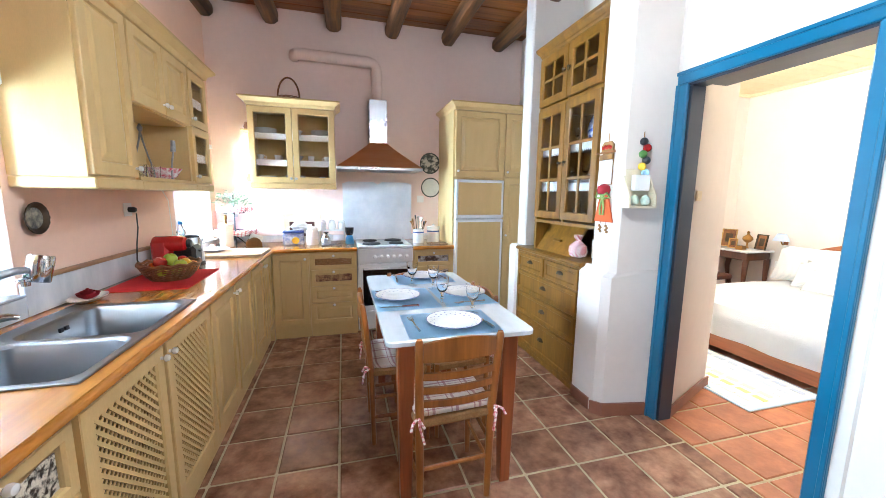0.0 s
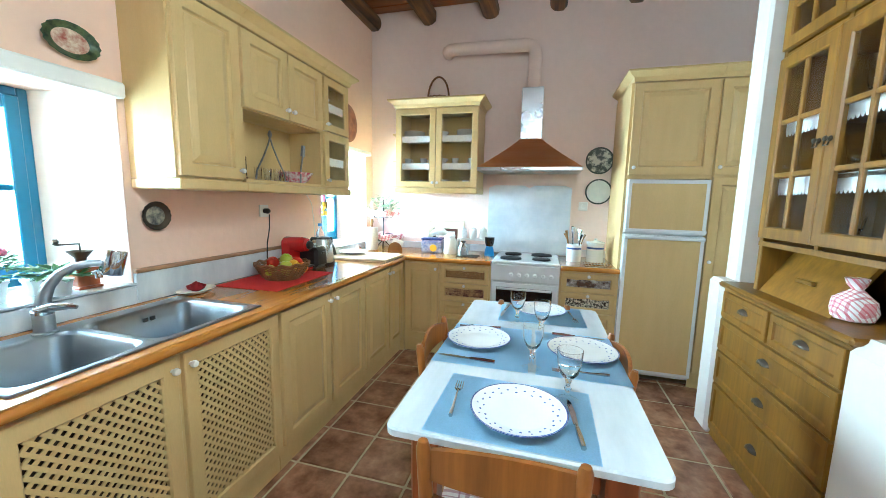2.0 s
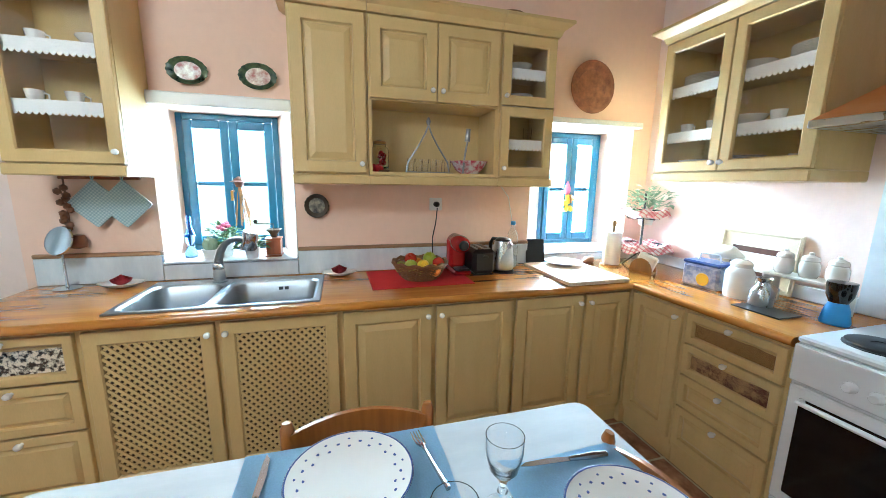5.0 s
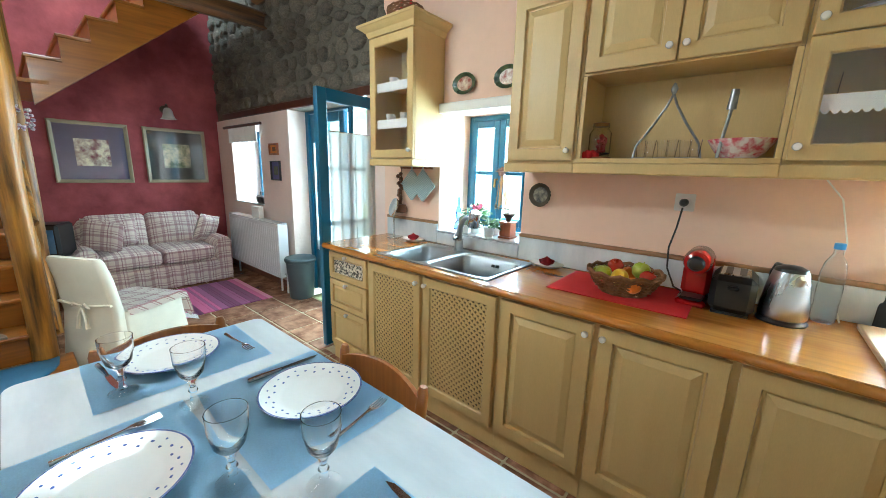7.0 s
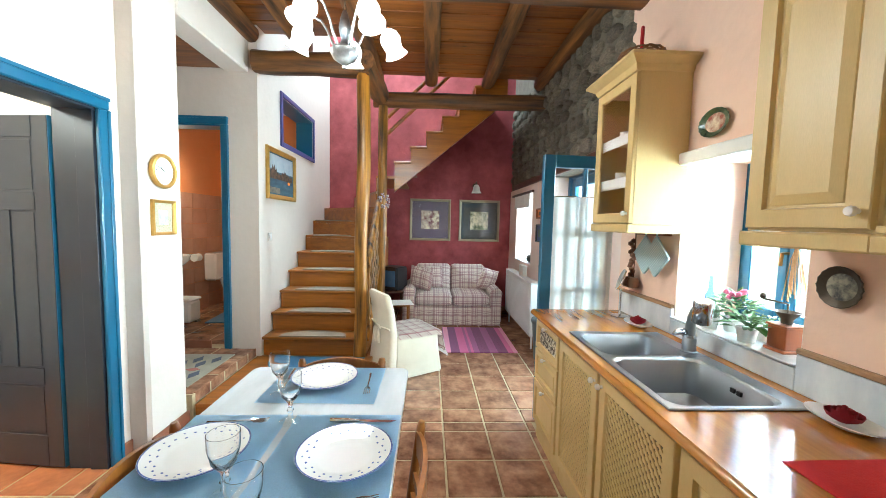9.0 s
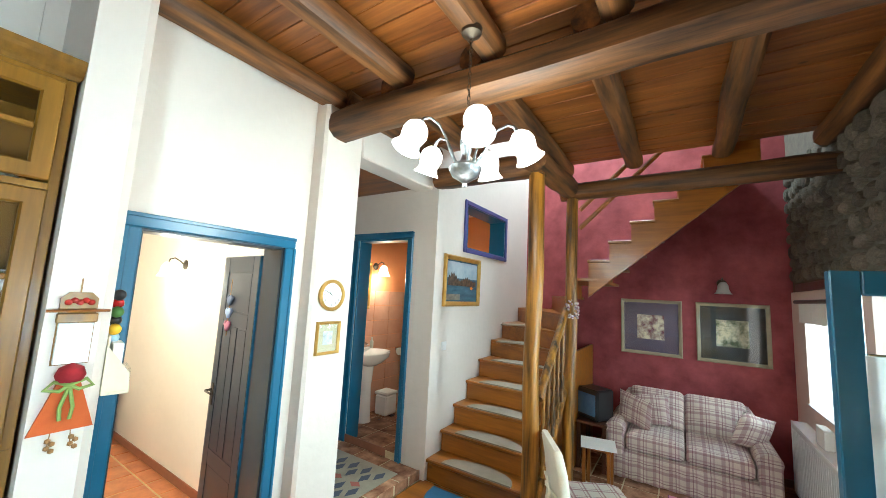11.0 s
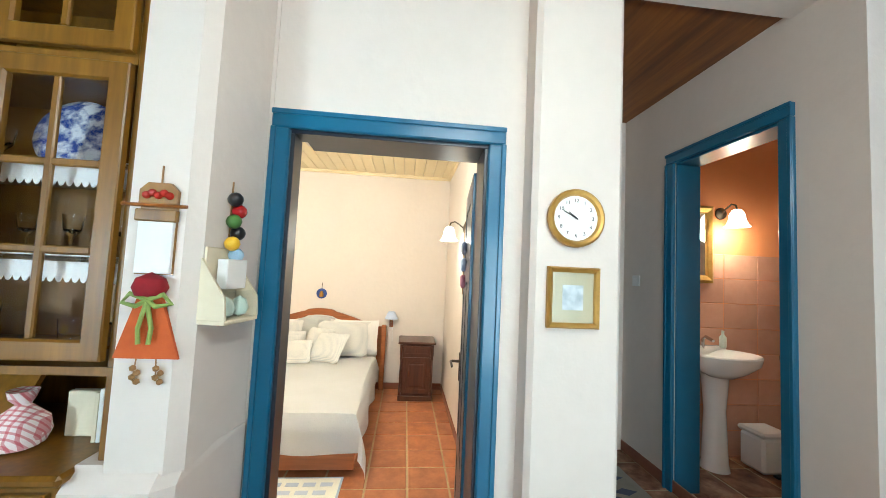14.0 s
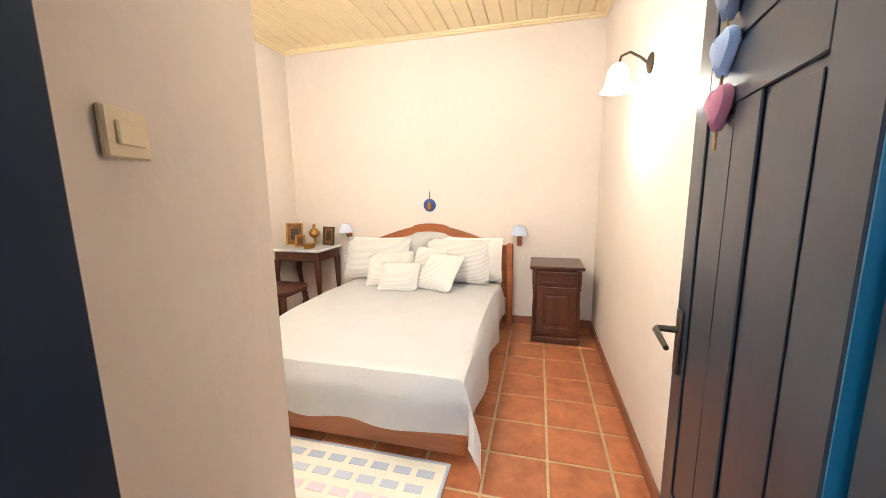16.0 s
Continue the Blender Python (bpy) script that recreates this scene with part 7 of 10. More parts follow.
def potted(m, r, h, leaf_m, pot_m, n, spread, lh, size, seed, label, flowers=None):
    t = thing("potted_plant", label, "plant", m, "plants")
    part("pot", pot(r, h), pot_m, t, smooth=True)
    part("foliage", moved(leafy(n, spread, lh, size, seed), pose(0, 0, h * 0.85)), leaf_m, t)
    if flowers:
        rnd = random.Random(seed)
        bm = bmesh.new()
        for k in range(flowers):
            a, f = rnd.uniform(0, 6.28), rnd.random()
            bmesh.ops.create_icosphere(bm, subdivisions=1, radius=0.014, matrix=Matrix.Translation((spread * 0.8 * f * math.cos(a), spread * 0.8 * f * math.sin(a), h * 0.85 + lh * rnd.uniform(0.8, 1.05))))
        part("flowers", bm, PINKF, t, "small dark pink flower heads", smooth=True)
    return t


t = potted(pose(0.2, -0.16, WT + 0.28), 0.055, 0.09, PALELEAF, WHITE, 150, 0.15, 0.2, 0.05, 3, "grey-green trailing plant on the tiered stand")
# rose on a white saucer, twice
for x, y in ((0.115, -3.3), (0.1, -2.24)):
    bm = bmesh.new()
    lathe(bm, plate_profile(0.088), seg=28, cap=False)
    solid("saucer", bm, PORCELAIN, "white oval saucer beside the sink", "plate", pose(x, y, WT + 0.001) @ Matrix.Diagonal((0.75, 1.15, 1, 1)), smooth=True, group="saucers with roses")
    bm = bmesh.new()
    for ring in range(4):
        for k in range(6):
            a = 2 * math.pi * k / 6 + ring * 0.5
            r = 0.006 + 0.009 * ring
            c = [(r * math.cos(a + s * 0.6), r * math.sin(a + s * 0.6)) for s in (-1, 0, 1)]
            z1 = 0.055 - 0.007 * ring
            lo = [bm.verts.new((p[0] * 0.5, p[1] * 0.5, 0.006)) for p in c]
            mi = [bm.verts.new((p[0] * 1.15, p[1] * 1.15, z1 * 0.55)) for p in c]
            hi = [bm.verts.new((p[0] * (1.0 + 0.12 * ring), p[1] * (1.0 + 0.12 * ring), z1)) for p in c]
            for i in range(2):
                bm.faces.new((lo[i], lo[i + 1], mi[i + 1], mi[i]))
                bm.faces.new((mi[i], mi[i + 1], hi[i + 1], hi[i]))
    solid("cloth_rose", bm, ROSE, "dark red cloth rose on a white saucer", "flower", pose(x, y, WT + 0.009), smooth=True, group="cloth roses")
# standing mirror at the counter end
vm = thing("shaving_mirror", "round chrome mirror on a stand at the counter end", "mirror", pose(0.1, -3.53, WT))
bm = bmesh.new()
lathe(bm, [(0.055, 0), (0.055, 0.006), (0.01, 0.014), (0.006, 0.03), (0.006, 0.18)], seg=20)
part("stand", bm, CHROME, vm, smooth=True)
bm = bmesh.new()
lathe(bm, [(0.0, 0.0), (0.07, 0.0), (0.073, 0.004), (0.07, 0.01), (0.062, 0.008), (0.0, 0.008)], seg=28)
part("mirror_disc", moved(bm, pose(0.0, 0, 0.24, 0, 70, -20)), CHROME, vm, smooth=True)
# hook rail, pot holders, garlic
bm = bmesh.new()
cbox(bm, 0.001, 0.02, -3.55, -3.21, 1.435, 1.465, 0.004)
for k in range(4):
    tube(bm, [(0.02, -3.52 + 0.09 * k, 1.45), (0.04, -3.52 + 0.09 * k, 1.445), (0.045, -3.52 + 0.09 * k, 1.46)], 0.003, 6)
solid("hook_rail", bm, TABLEW, "brown wooden hook rail under the small cabinet", "rail")
HOLDER = plaid("pot_holder_check", srgb(190, 206, 206), [(srgb(130, 160, 170), 0, 0.5, 0.5)], 0.012)
for y, x in ((-3.4, 0.03), (-3.27, 0.045)):
    bm = bmesh.new()
    pts = rounded(0.085, 0.085, 0.012, 3)
    loft(bm, [[(px, py, z) for px, py in pts] for z in (0, 0.003, 0.009, 0.011)])
    tube(bm, [(0.08, 0.08, 0.006), (0.105, 0.095, 0.006), (0.1, 0.11, 0.006), (0.08, 0.085, 0.006)], 0.003, 5)
    solid("pot_holder", bm, HOLDER, "pale blue checked pot holder hanging on its corner", "pot holder", pose(x, y, 1.315) @ Euler((radians(90), 0, radians(90))).to_matrix().to_4x4() @ pose(0, 0, 0, 0, 0, 45), group="pot holders")
bm = bmesh.new()
rnd = random.Random(4)
tube(bm, [(0.03, -3.52, 1.45), (0.03, -3.52, 1.15)], 0.004, 5)
for k in range(14):
    bmesh.ops.create_icosphere(bm, subdivisions=1, radius=0.018, matrix=Matrix.Translation((0.035 + rnd.uniform(0, 0.02), -3.52 + rnd.uniform(-0.02, 0.02), 1.16 + 0.018 * k)))
for q in (-0.02, 0.03):
    lathe(bm, [(0.0, -0.04), (0.035, -0.03), (0.04, 0.0), (0.03, 0.03), (0.0, 0.035)], (0.05, -3.52 + q, 1.13), 12, cap=False)
solid("garlic_string", bm, TERRA, "string of brown onions and small gourds on the wall", "garland", smooth=True)

# ---- sink window sill ----
SZ1 = 1.0
potted(pose(-0.1, -2.88, SZ1), 0.05, 0.08, LEAF, WHITE, 120, 0.08, 0.12, 0.045, 11, "green plant with dark pink flowers in a white pot", 12)
potted(pose(-0.02, -2.72, SZ1), 0.04, 0.065, LEAF, WHITE, 40, 0.06, 0.06, 0.06, 12, "small green succulent in a white pot")
potted(pose(-0.12, -2.74, SZ1), 0.042, 0.065, PALELEAF, WHITE, 60, 0.05, 0.06, 0.03, 13, "small grey-green plant in a white pot")
t = thing("cactus", "round cactus in a white pot on the sill", "plant", pose(-0.02, -2.93, SZ1), "plants")
part("pot", pot(0.042, 0.06), WHITE, t, smooth=True)
bm = bmesh.new()
seg = 40
loft(bm, [[(r * (1 + 0.07 * math.cos(14 * 2 * math.pi * i / seg)) * math.cos(2 * math.pi * i / seg), r * (1 + 0.07 * math.cos(14 * 2 * math.pi * i / seg)) * math.sin(2 * math.pi * i / seg), 0.055 + z) for i in range(seg)] for r, z in
          ((0.025, 0), (0.036, 0.015), (0.038, 0.035), (0.03, 0.058), (0.014, 0.068), (0.003, 0.068))])
part("body", bm, PALELEAF, t, smooth=True)
cg = thing("coffee_grinder", "old wooden coffee grinder with a metal bowl", "coffee grinder", pose(-0.08, -2.61, SZ1))
part("box", box(-0.04, 0.04, -0.04, 0.04, 0.012, 0.1, b=0.003), TABLEW, cg)
part("base", box(-0.05, 0.05, -0.045, 0.045, 0.0, 0.0119, b=0.003), TABLEW, cg)
part("top", box(-0.047, 0.047, -0.045, 0.045, 0.1005, 0.11, b=0.003), TABLEW, cg)
bm = bmesh.new()
lathe(bm, [(0.018, 0.111), (0.02, 0.13), (0.045, 0.16), (0.043, 0.16), (0.018, 0.135)], seg=18, cap=False)
part("bowl", bm, BRONZE, cg, smooth=True)
bm = bmesh.new()
tube(bm, [(0, 0, 0.13), (0, 0, 0.19), (0.02, -0.09, 0.195)], 0.004, 6)
lathe(bm, [(0.008, 0), (0.012, 0.012), (0.006, 0.022)], (0.02, -0.09, 0.196), 10)
part("crank", bm, BRONZE, cg, smooth=True)
bm = bmesh.new()
lathe(bm, [(0.0, 0.0), (0.03, 0.0), (0.034, 0.02), (0.02, 0.06), (0.012, 0.07), (0.022, 0.09), (0.026, 0.13), (0.012, 0.17), (0.01, 0.24), (0.008, 0.24), (0.01, 0.17), (0.022, 0.13)], seg=18, cap=False)
solid("oil_lamp", bm, BLUEGLASS, "small blue glass oil lamp on the sill", "lamp", pose(-0.12, -3.06, SZ1), smooth=True)
dl2 = thing("straw_figure", "dried straw bundle with a cloth hat hanging on the window", "decoration", pose(-0.4, -2.83, 1.3))
bm = bmesh.new()
rnd = random.Random(9)
for k in range(40):
    a = rnd.uniform(0, 6.28)
    tube(bm, [(0.07, 0, 0.13), (0.07 + 0.02 * math.cos(a), 0.02 * math.sin(a), 0.05), (0.07 + 0.03 * math.cos(a), 0.05 * math.sin(a), -0.1 + rnd.uniform(-0.05, 0.03))], 0.002, 4)
part("straw", bm, RUSH, dl2)
bm = bmesh.new()
lathe(bm, [(0.0, 0.17), (0.03, 0.15), (0.035, 0.14), (0.055, 0.135), (0.03, 0.13), (0.02, 0.1)], (0.075, 0, 0), 14)
part("hat", bm, TERRA, dl2, smooth=True)
dl3 = thing("window_ornament", "small pink and yellow flower ornament on the window", "decoration", pose(-0.41, -0.455, 1.34))
bm = bmesh.new()
for k in range(12):
    bmesh.ops.create_icosphere(bm, subdivisions=1, radius=0.022, matrix=Matrix.Translation((0.09, random.uniform(-0.05, 0.05), random.uniform(-0.1, 0.02))))
part("yellow_flowers", bm, LEMON, dl3, smooth=True)
bm = bmesh.new()
lathe(bm, [(0.0, 0.0), (0.02, 0.02), (0.026, 0.06), (0.01, 0.1), (0.0, 0.12)], (0.09, 0, 0.02), 12, cap=False)
part("pink_bow", bm, PINKF, dl3, smooth=True)

# ---- niche of the wall cabinet ----
NZ = 1.5
gs = thing("glass_stand", "wire stand with small glasses in the cabinet niche", "stand", pose(0.15, -1.72, NZ))
bm = bmesh.new()
for s in (-1, 1):
    tube(bm, [(0, s * 0.13, 0.0), (0, s * 0.12, 0.06), (0, s * 0.06, 0.15), (0, s * 0.02, 0.22), (0, 0, 0.27)], 0.005, 8)
tube(bm, [(0, -0.13, 0.004), (0, 0.13, 0.004)], 0.005, 6)
cbox(bm, -0.05, 0.05, -0.14, 0.14, 0.0, 0.004)
lathe(bm, [(0.008, 0.27), (0.014, 0.29), (0.006, 0.31), (0.0, 0.315)], seg=12)
part("frame", bm, SILVER, gs, smooth=True)
for k in range(6):
    bm = bmesh.new()
    lathe(bm, [(0.016, 0), (0.022, 0.075), (0.0205, 0.075), (0.0145, 0.006), (0, 0.006)], seg=14, cap=False)
    solid("shot_glass", bm, CLEAR, "small glass on the wire stand", "glass", pose(0.14 + 0.03 * (k % 2), -1.82 + 0.042 * k, NZ + 0.005), smooth=True, group="glasses on the wire stand")
bm = bmesh.new()
lathe(bm, [(0.05, 0.0), (0.08, 0.025), (0.112, 0.075), (0.108, 0.075), (0.075, 0.027), (0, 0.012)], seg=24, cap=False)
solid("flowered_bowl", bm, mat("pink_flowered", srgb(238, 230, 226), srgb(206, 90, 110), 30, 0.25, 0, spread=0.2), "white bowl with pink flowers in the niche", "bowl", pose(0.14, -1.465, NZ), smooth=True)
bm = bmesh.new()
tube(bm, [(0, 0, 0), (0.0, 0.01, 0.1), (0.01, 0.02, 0.18)], 0.006, 8)
tube(bm, [(0.01, 0.02, 0.18), (0.012, 0.024, 0.25)], [0.016, 0.013], 10)
solid("metal_server", bm, SILVER, "slim silver serving tool standing in the niche", "utensil", pose(0.22, -1.53, NZ), smooth=True)
jr = thing("glass_jar", "glass jar with red sweets on a wicker tray", "jar", pose(0.16, -2.0, NZ))
bm = bmesh.new()
lathe(bm, [(0.0, 0.014), (0.045, 0.012), (0.05, 0.03), (0.05, 0.12), (0.035, 0.14), (0.036, 0.15), (0.033, 0.15), (0.032, 0.14), (0.046, 0.12), (0.046, 0.03), (0.0, 0.018)], seg=20, cap=False)
part("jar", bm, CLEAR, jr, smooth=True)
bm = bmesh.new()
lathe(bm, [(0.05, 0.0), (0.056, 0.01), (0.05, 0.011)], seg=20)
part("tray", bm, WICKER, jr, smooth=True)
bm = bmesh.new()
for k in range(16):
    bmesh.ops.create_icosphere(bm, subdivisions=1, radius=0.013, matrix=Matrix.Translation((random.uniform(-0.025, 0.025), random.uniform(-0.025, 0.025), 0.03 + 0.005 * k)))
part("sweets", bm, REDP, jr, smooth=True)
bm = bmesh.new()
lathe(bm, [(0.037, 0.1505), (0.037, 0.165), (0.0, 0.175)], seg=18)
part("lid", bm, OAK, jr, smooth=True)
bm = bmesh.new()
for k in range(5):
    bmesh.ops.create_icosphere(bm, subdivisions=2, radius=0.018, matrix=Matrix.Translation((random.uniform(-0.02, 0.02), -0.02 + 0.012 * k, 0.017 + 0.008 * (k % 2))))
solid("red_trinket", bm, REDCLOTH, "small red and white cloth trinket in the niche", "decoration", pose(0.21, -2.03, NZ), smooth=True)

# ---- north worktop ----
lp = thing("leaning_picture", "framed print leaning on the wall behind the tins", "picture", pose(0.84, -0.03, WT + 0.001, -6))
bm = panel(bmesh.new(), -0.2, 0.2, 0.0, 0.31, 0, [(0, 0), (0, 0.014), (0.012, 0.018), (0.02, 0.008)])
part("frame", bm, CREAMP, lp)
part("print", box(-0.13, 0.13, -0.0105, -0.0085, 0.06, 0.22), DARKW, lp, "dark print")
part("mount", box(-0.1, 0.1, -0.0125, -0.011, 0.09, 0.19), PAPER, lp)
tin = thing("printed_tin", "blue and white tin box with a yellow lemon on it", "tin", pose(0.78, -0.27, WT, 0, 0, 4))
part("body", box(-0.1, 0.1, -0.07, 0.07, 0.0, 0.125, b=0.012), TIN, tin)
part("lid", box(-0.103, 0.103, -0.073, 0.073, 0.1255, 0.145, b=0.008), NAVY, tin, "blue lid")
bm = bmesh.new()
lathe(bm, [(0.0, 0.0), (0.035, 0.0), (0.033, 0.003), (0.0, 0.003)], seg=20)
part("lemon_print", moved(bm, pose(0.02, -0.0702, 0.05, 90)), LEMON, tin, "printed yellow lemon")
bm = bmesh.new()
tube(bm, [(-0.06, 0, 0.145), (-0.05, 0, 0.185), (0.05, 0, 0.185), (0.06, 0, 0.145)], 0.006, 8)
part("handle", bm, ENAMEL, tin, smooth=True)
bm = bmesh.new()
lathe(bm, [(0.0, 0.0), (0.06, 0.0), (0.065, 0.01), (0.065, 0.125), (0.05, 0.15), (0.045, 0.155), (0.048, 0.165), (0.05, 0.175), (0.03, 0.19), (0.0, 0.192)], seg=24, cap=False)
solid("white_jar", bm, PORCELAIN, "white ceramic storage jar on the worktop", "jar", pose(0.965, -0.3, WT) @ Matrix.Diagonal((1, 0.85, 1, 1)), smooth=True)
bm = bmesh.new()
rnd = random.Random(2)
tube(bm, [(-0.08, 0, 0.0), (-0.03, 0.01, 0.03), (0.03, -0.01, 0.032), (0.08, 0, 0.004)], [0.02, 0.04, 0.036, 0.018], 10)
solid("white_cloth", bm, WHITECLOTH, "crumpled white cloth lying on the tin", "cloth", pose(0.84, -0.24, WT + 0.175, 0, 0, 10), smooth=True)
ss = thing("small_shelf", "small white two-level shelf with three jars", "shelf", pose(1.16, -0.16, WT))
bm = bmesh.new()
cbox(bm, -0.15, 0.15, -0.06, 0.06, 0.13, 0.142, 0.002)
for x in (-0.15, 0.138):
    cbox(bm, x, x + 0.012, -0.06, 0.06, 0.0, 0.1295, 0.002)
part("shelf_board", bm, WHITE, ss)
for k in range(3):
    bm = bmesh.new()
    lathe(bm, [(0.0, 0.0), (0.03, 0.0), (0.038, 0.02), (0.038, 0.06), (0.03, 0.075), (0.034, 0.08), (0.03, 0.095), (0.01, 0.105), (0.01, 0.115), (0.0, 0.12)], seg=18, cap=False)
    solid("small_canister", bm, PORCELAIN, "small white lidded canister on the little shelf", "jar", pose(1.06 + 0.1 * k, -0.16, WT + 0.1425), smooth=True, group="small canisters")
bm = bmesh.new()
lathe(bm, [(0.0, 0.0), (0.045, 0.0), (0.048, 0.02), (0.046, 0.07), (0.025, 0.1), (0.022, 0.115), (0.034, 0.135), (0.032, 0.135), (0.02, 0.115)], seg=20, cap=False)
tube(bm, [(0.03, 0, 0.11), (0.065, 0, 0.1), (0.062, 0, 0.05), (0.046, 0, 0.04)], 0.004, 6)
solid("milk_jug", bm, STEEL, "steel milk jug on the worktop", "jug", pose(1.1, -0.34, WT), smooth=True)
bl = thing("hand_blender_cup", "small blue blender with a dark lid", "blender", pose(1.34, -0.28, WT))
bm = bmesh.new()
lathe(bm, [(0.045, 0.0), (0.048, 0.01), (0.04, 0.06), (0.03, 0.09)], seg=20)
part("base", bm, LIGHTBLUE, bl, smooth=True)
bm = bmesh.new()
lathe(bm, [(0.03, 0.0905), (0.042, 0.12), (0.046, 0.16), (0.046, 0.175), (0.0, 0.18)], seg=20)
part("cup", bm, DARKGLASS, bl, smooth=True)
for x, y, label in ((2.09, -0.3, 1), (2.27, -0.26, 0)):
    t = thing("canister", "white enamel canister with a thin blue band" if not label else "white enamel pot full of kitchen utensils", "canister", pose(x, y, WT))
    bm = bmesh.new()
    r, h = (0.062, 0.15) if label else (0.072, 0.16)
    lathe(bm, [(0.0, 0.0), (r, 0.0), (r, h), (r + 0.003, h + 0.003), (r - 0.004, h + 0.003), (r - 0.005, 0.01), (0.0, 0.01)], seg=24, cap=False)
    part("body", bm, ENAMEL, t, smooth=True)
    bm = bmesh.new()
    loft(bm, [[((r + 0.0006) * math.cos(2 * math.pi * i / 24), (r + 0.0006) * math.sin(2 * math.pi * i / 24), z) for i in range(24)] for z in (h * 0.72, h * 0.82)], cap=False)
    part("band", bm, NAVY, t, smooth=True)
    if not label:
        bm = bmesh.new()
        lathe(bm, [(r + 0.004, h + 0.0035), (r + 0.004, h + 0.014), (0.02, h + 0.024), (0.012, h + 0.03), (0.014, h + 0.042), (0.0, h + 0.046)], seg=24)
        part("lid", bm, ENAMEL, t, smooth=True)
    else:
        for k in range(7):
            a = 2 * math.pi * k / 7
            e = Vector((0.085 * math.cos(a), 0.085 * math.sin(a), 0.24 + 0.03 * (k % 3)))
            bm = bmesh.new()
            tube(bm, [(0.03 * math.cos(a), 0.03 * math.sin(a), 0.02), e * 0.8, e], [0.004, 0.005, 0.018 if k % 2 else 0.012], 7)
            part("utensil", bm, (OAK, STEEL, BLACK, RUSH)[k % 4], t, smooth=True)
tr = thing("toast_rack", "chrome wire rack lying on the worktop", "rack", pose(2.27, -0.46, WT))
bm = bmesh.new()
for k in range(9):
    x = -0.1 + 0.025 * k
    tube(bm, [(x, -0.06, 0.006), (x, 0.06, 0.012)], 0.003, 6)
for y in (-0.055, 0.055):
    tube(bm, [(-0.105, y, 0.006), (0.105, y, 0.006)], 0.004, 6)
part("wires", bm, CHROME, tr, smooth=True)
solid("trivet", box(-0.1, 0.1, -0.07, 0.07, 0, 0.006, b=0.002), BLACK, "dark flat tray near the milk jug", "tray", pose(1.16, -0.4, WT + 0.0005))
# baskets on the cabinets
def basket(m, r, h, hh, label, handle):
    t = thing("basket", label, "basket", m)
    bm = bmesh.new()
    for k in range(int(h / 0.012)):
        z = 0.008 + 0.012 * k
        rr = r * (0.82 + 0.18 * z / h)
        tube(bm, [(rr * 1.2 * math.cos(a), rr * math.sin(a), z + 0.003 * math.sin(14 * a + 3.1 * k)) for a in [2 * math.pi * i / 40 for i in range(41)]], 0.0065, 5)
    lathe(bm, [(r * 0.8, 0.0), (r * 0.8, 0.006)], seg=24)
    part("woven_body", bm, WICKER, t, smooth=True)
    bm = bmesh.new()
    tube(bm, [(r * 1.15 * math.cos(a), 0, h * 0.8 + hh * math.sin(a)) for a in [math.pi * i / 16 for i in range(17)]], 0.009, 8)
    part("handle", bm, handle, t, smooth=True)
    return t


basket(pose(0.78, -0.17, 2.326), 0.09, 0.06, 0.2, "wicker basket with a tall handle on the wall cabinet", WICKER)
basket(pose(0.16, -3.35, 2.366, 0, 0, 60), 0.12, 0.1, 0.16, "wicker basket with a red wrapped handle on the small cabinet", REDCLOTH)
bm = bmesh.new()
lathe(bm, [(0.0, 0.0), (0.05, 0.0), (0.09, 0.04), (0.085, 0.04), (0.045, 0.008), (0, 0.008)], seg=20, cap=False)
solid("wooden_bowl", bm, OAK, "turned wooden bowl on top of the wall cabinet", "bowl", pose(0.16, -1.25, 2.353), smooth=True)
# small items on the corner shelf
for k, z in enumerate((1.543, 1.793, 2.053)):
    bm = bmesh.new()
    lathe(bm, [(0.0, 0.0), (0.02, 0.0), (0.026, 0.03), (0.014, 0.06), (0.016, 0.075), (0.0, 0.08)], seg=14, cap=False)
    solid("shelf_ornament", bm, (ORANGEF, PORCELAIN, TERRA)[k], "small ornament on the narrow corner shelf", "ornament", pose(0.365, -0.13, z), smooth=True)
# ---- living corner ----
def puffy(w, d, h, r=0.05, puff=0.02, k=5):
    """A soft cushion block, rounded and swollen."""
    bm = bmesh.new()
    n = 8
    rings = []
    for z, s in ((0, 0.9), (0.12, 0.98), (0.35, 1.0), (0.65, 1.0), (0.88, 0.98), (1.0, 0.9)):
        ring = [(x * s, y * s, h * z) for x, y in rounded(w / 2, d / 2, r, k)]
        rings.append(ring)
    R = loft(bm, rings)
    top = bmesh.ops.poke(bm, faces=[f for f in bm.faces if len(f.verts) > 8])
    for v in top["verts"]:
        v.co.z += puff if v.co.z > h / 2 else 0
    return bm


def pillow(w, h, t, seed=0):
    """A square throw pillow with pinched corners; stands in the xz plane."""
    bm = bmesh.new()
    n = 10
    V = {}
    for s in (-1, 1):
        for i in range(n + 1):
            for j in range(n + 1):
                u, v = i / n * 2 - 1, j / n * 2 - 1
                edge = i in (0, n) or j in (0, n)
                b = (1 - u ** 4) * (1 - v ** 4)
                pinch = 1 - 0.06 * (1 - u * u) * 0 - 0.07 * (abs(u) * (1 - v * v) * 0.6 + abs(v) * (1 - u * u) * 0.6)
                if edge and s == 1:
                    V[s, i, j] = V[-1, i, j]
                    continue
                V[s, i, j] = bm.verts.new((w / 2 * u * pinch, s * t / 2 * b ** 0.6 + 0.004 * noise.noise((u * 3 + seed, v * 3, s)), h / 2 * v * pinch + h / 2))
        for i in range(n):
            for j in range(n):
                bm.faces.new((V[s, i, j], V[s, i + 1, j], V[s, i + 1, j + 1], V[s, i, j + 1]))
    return bm


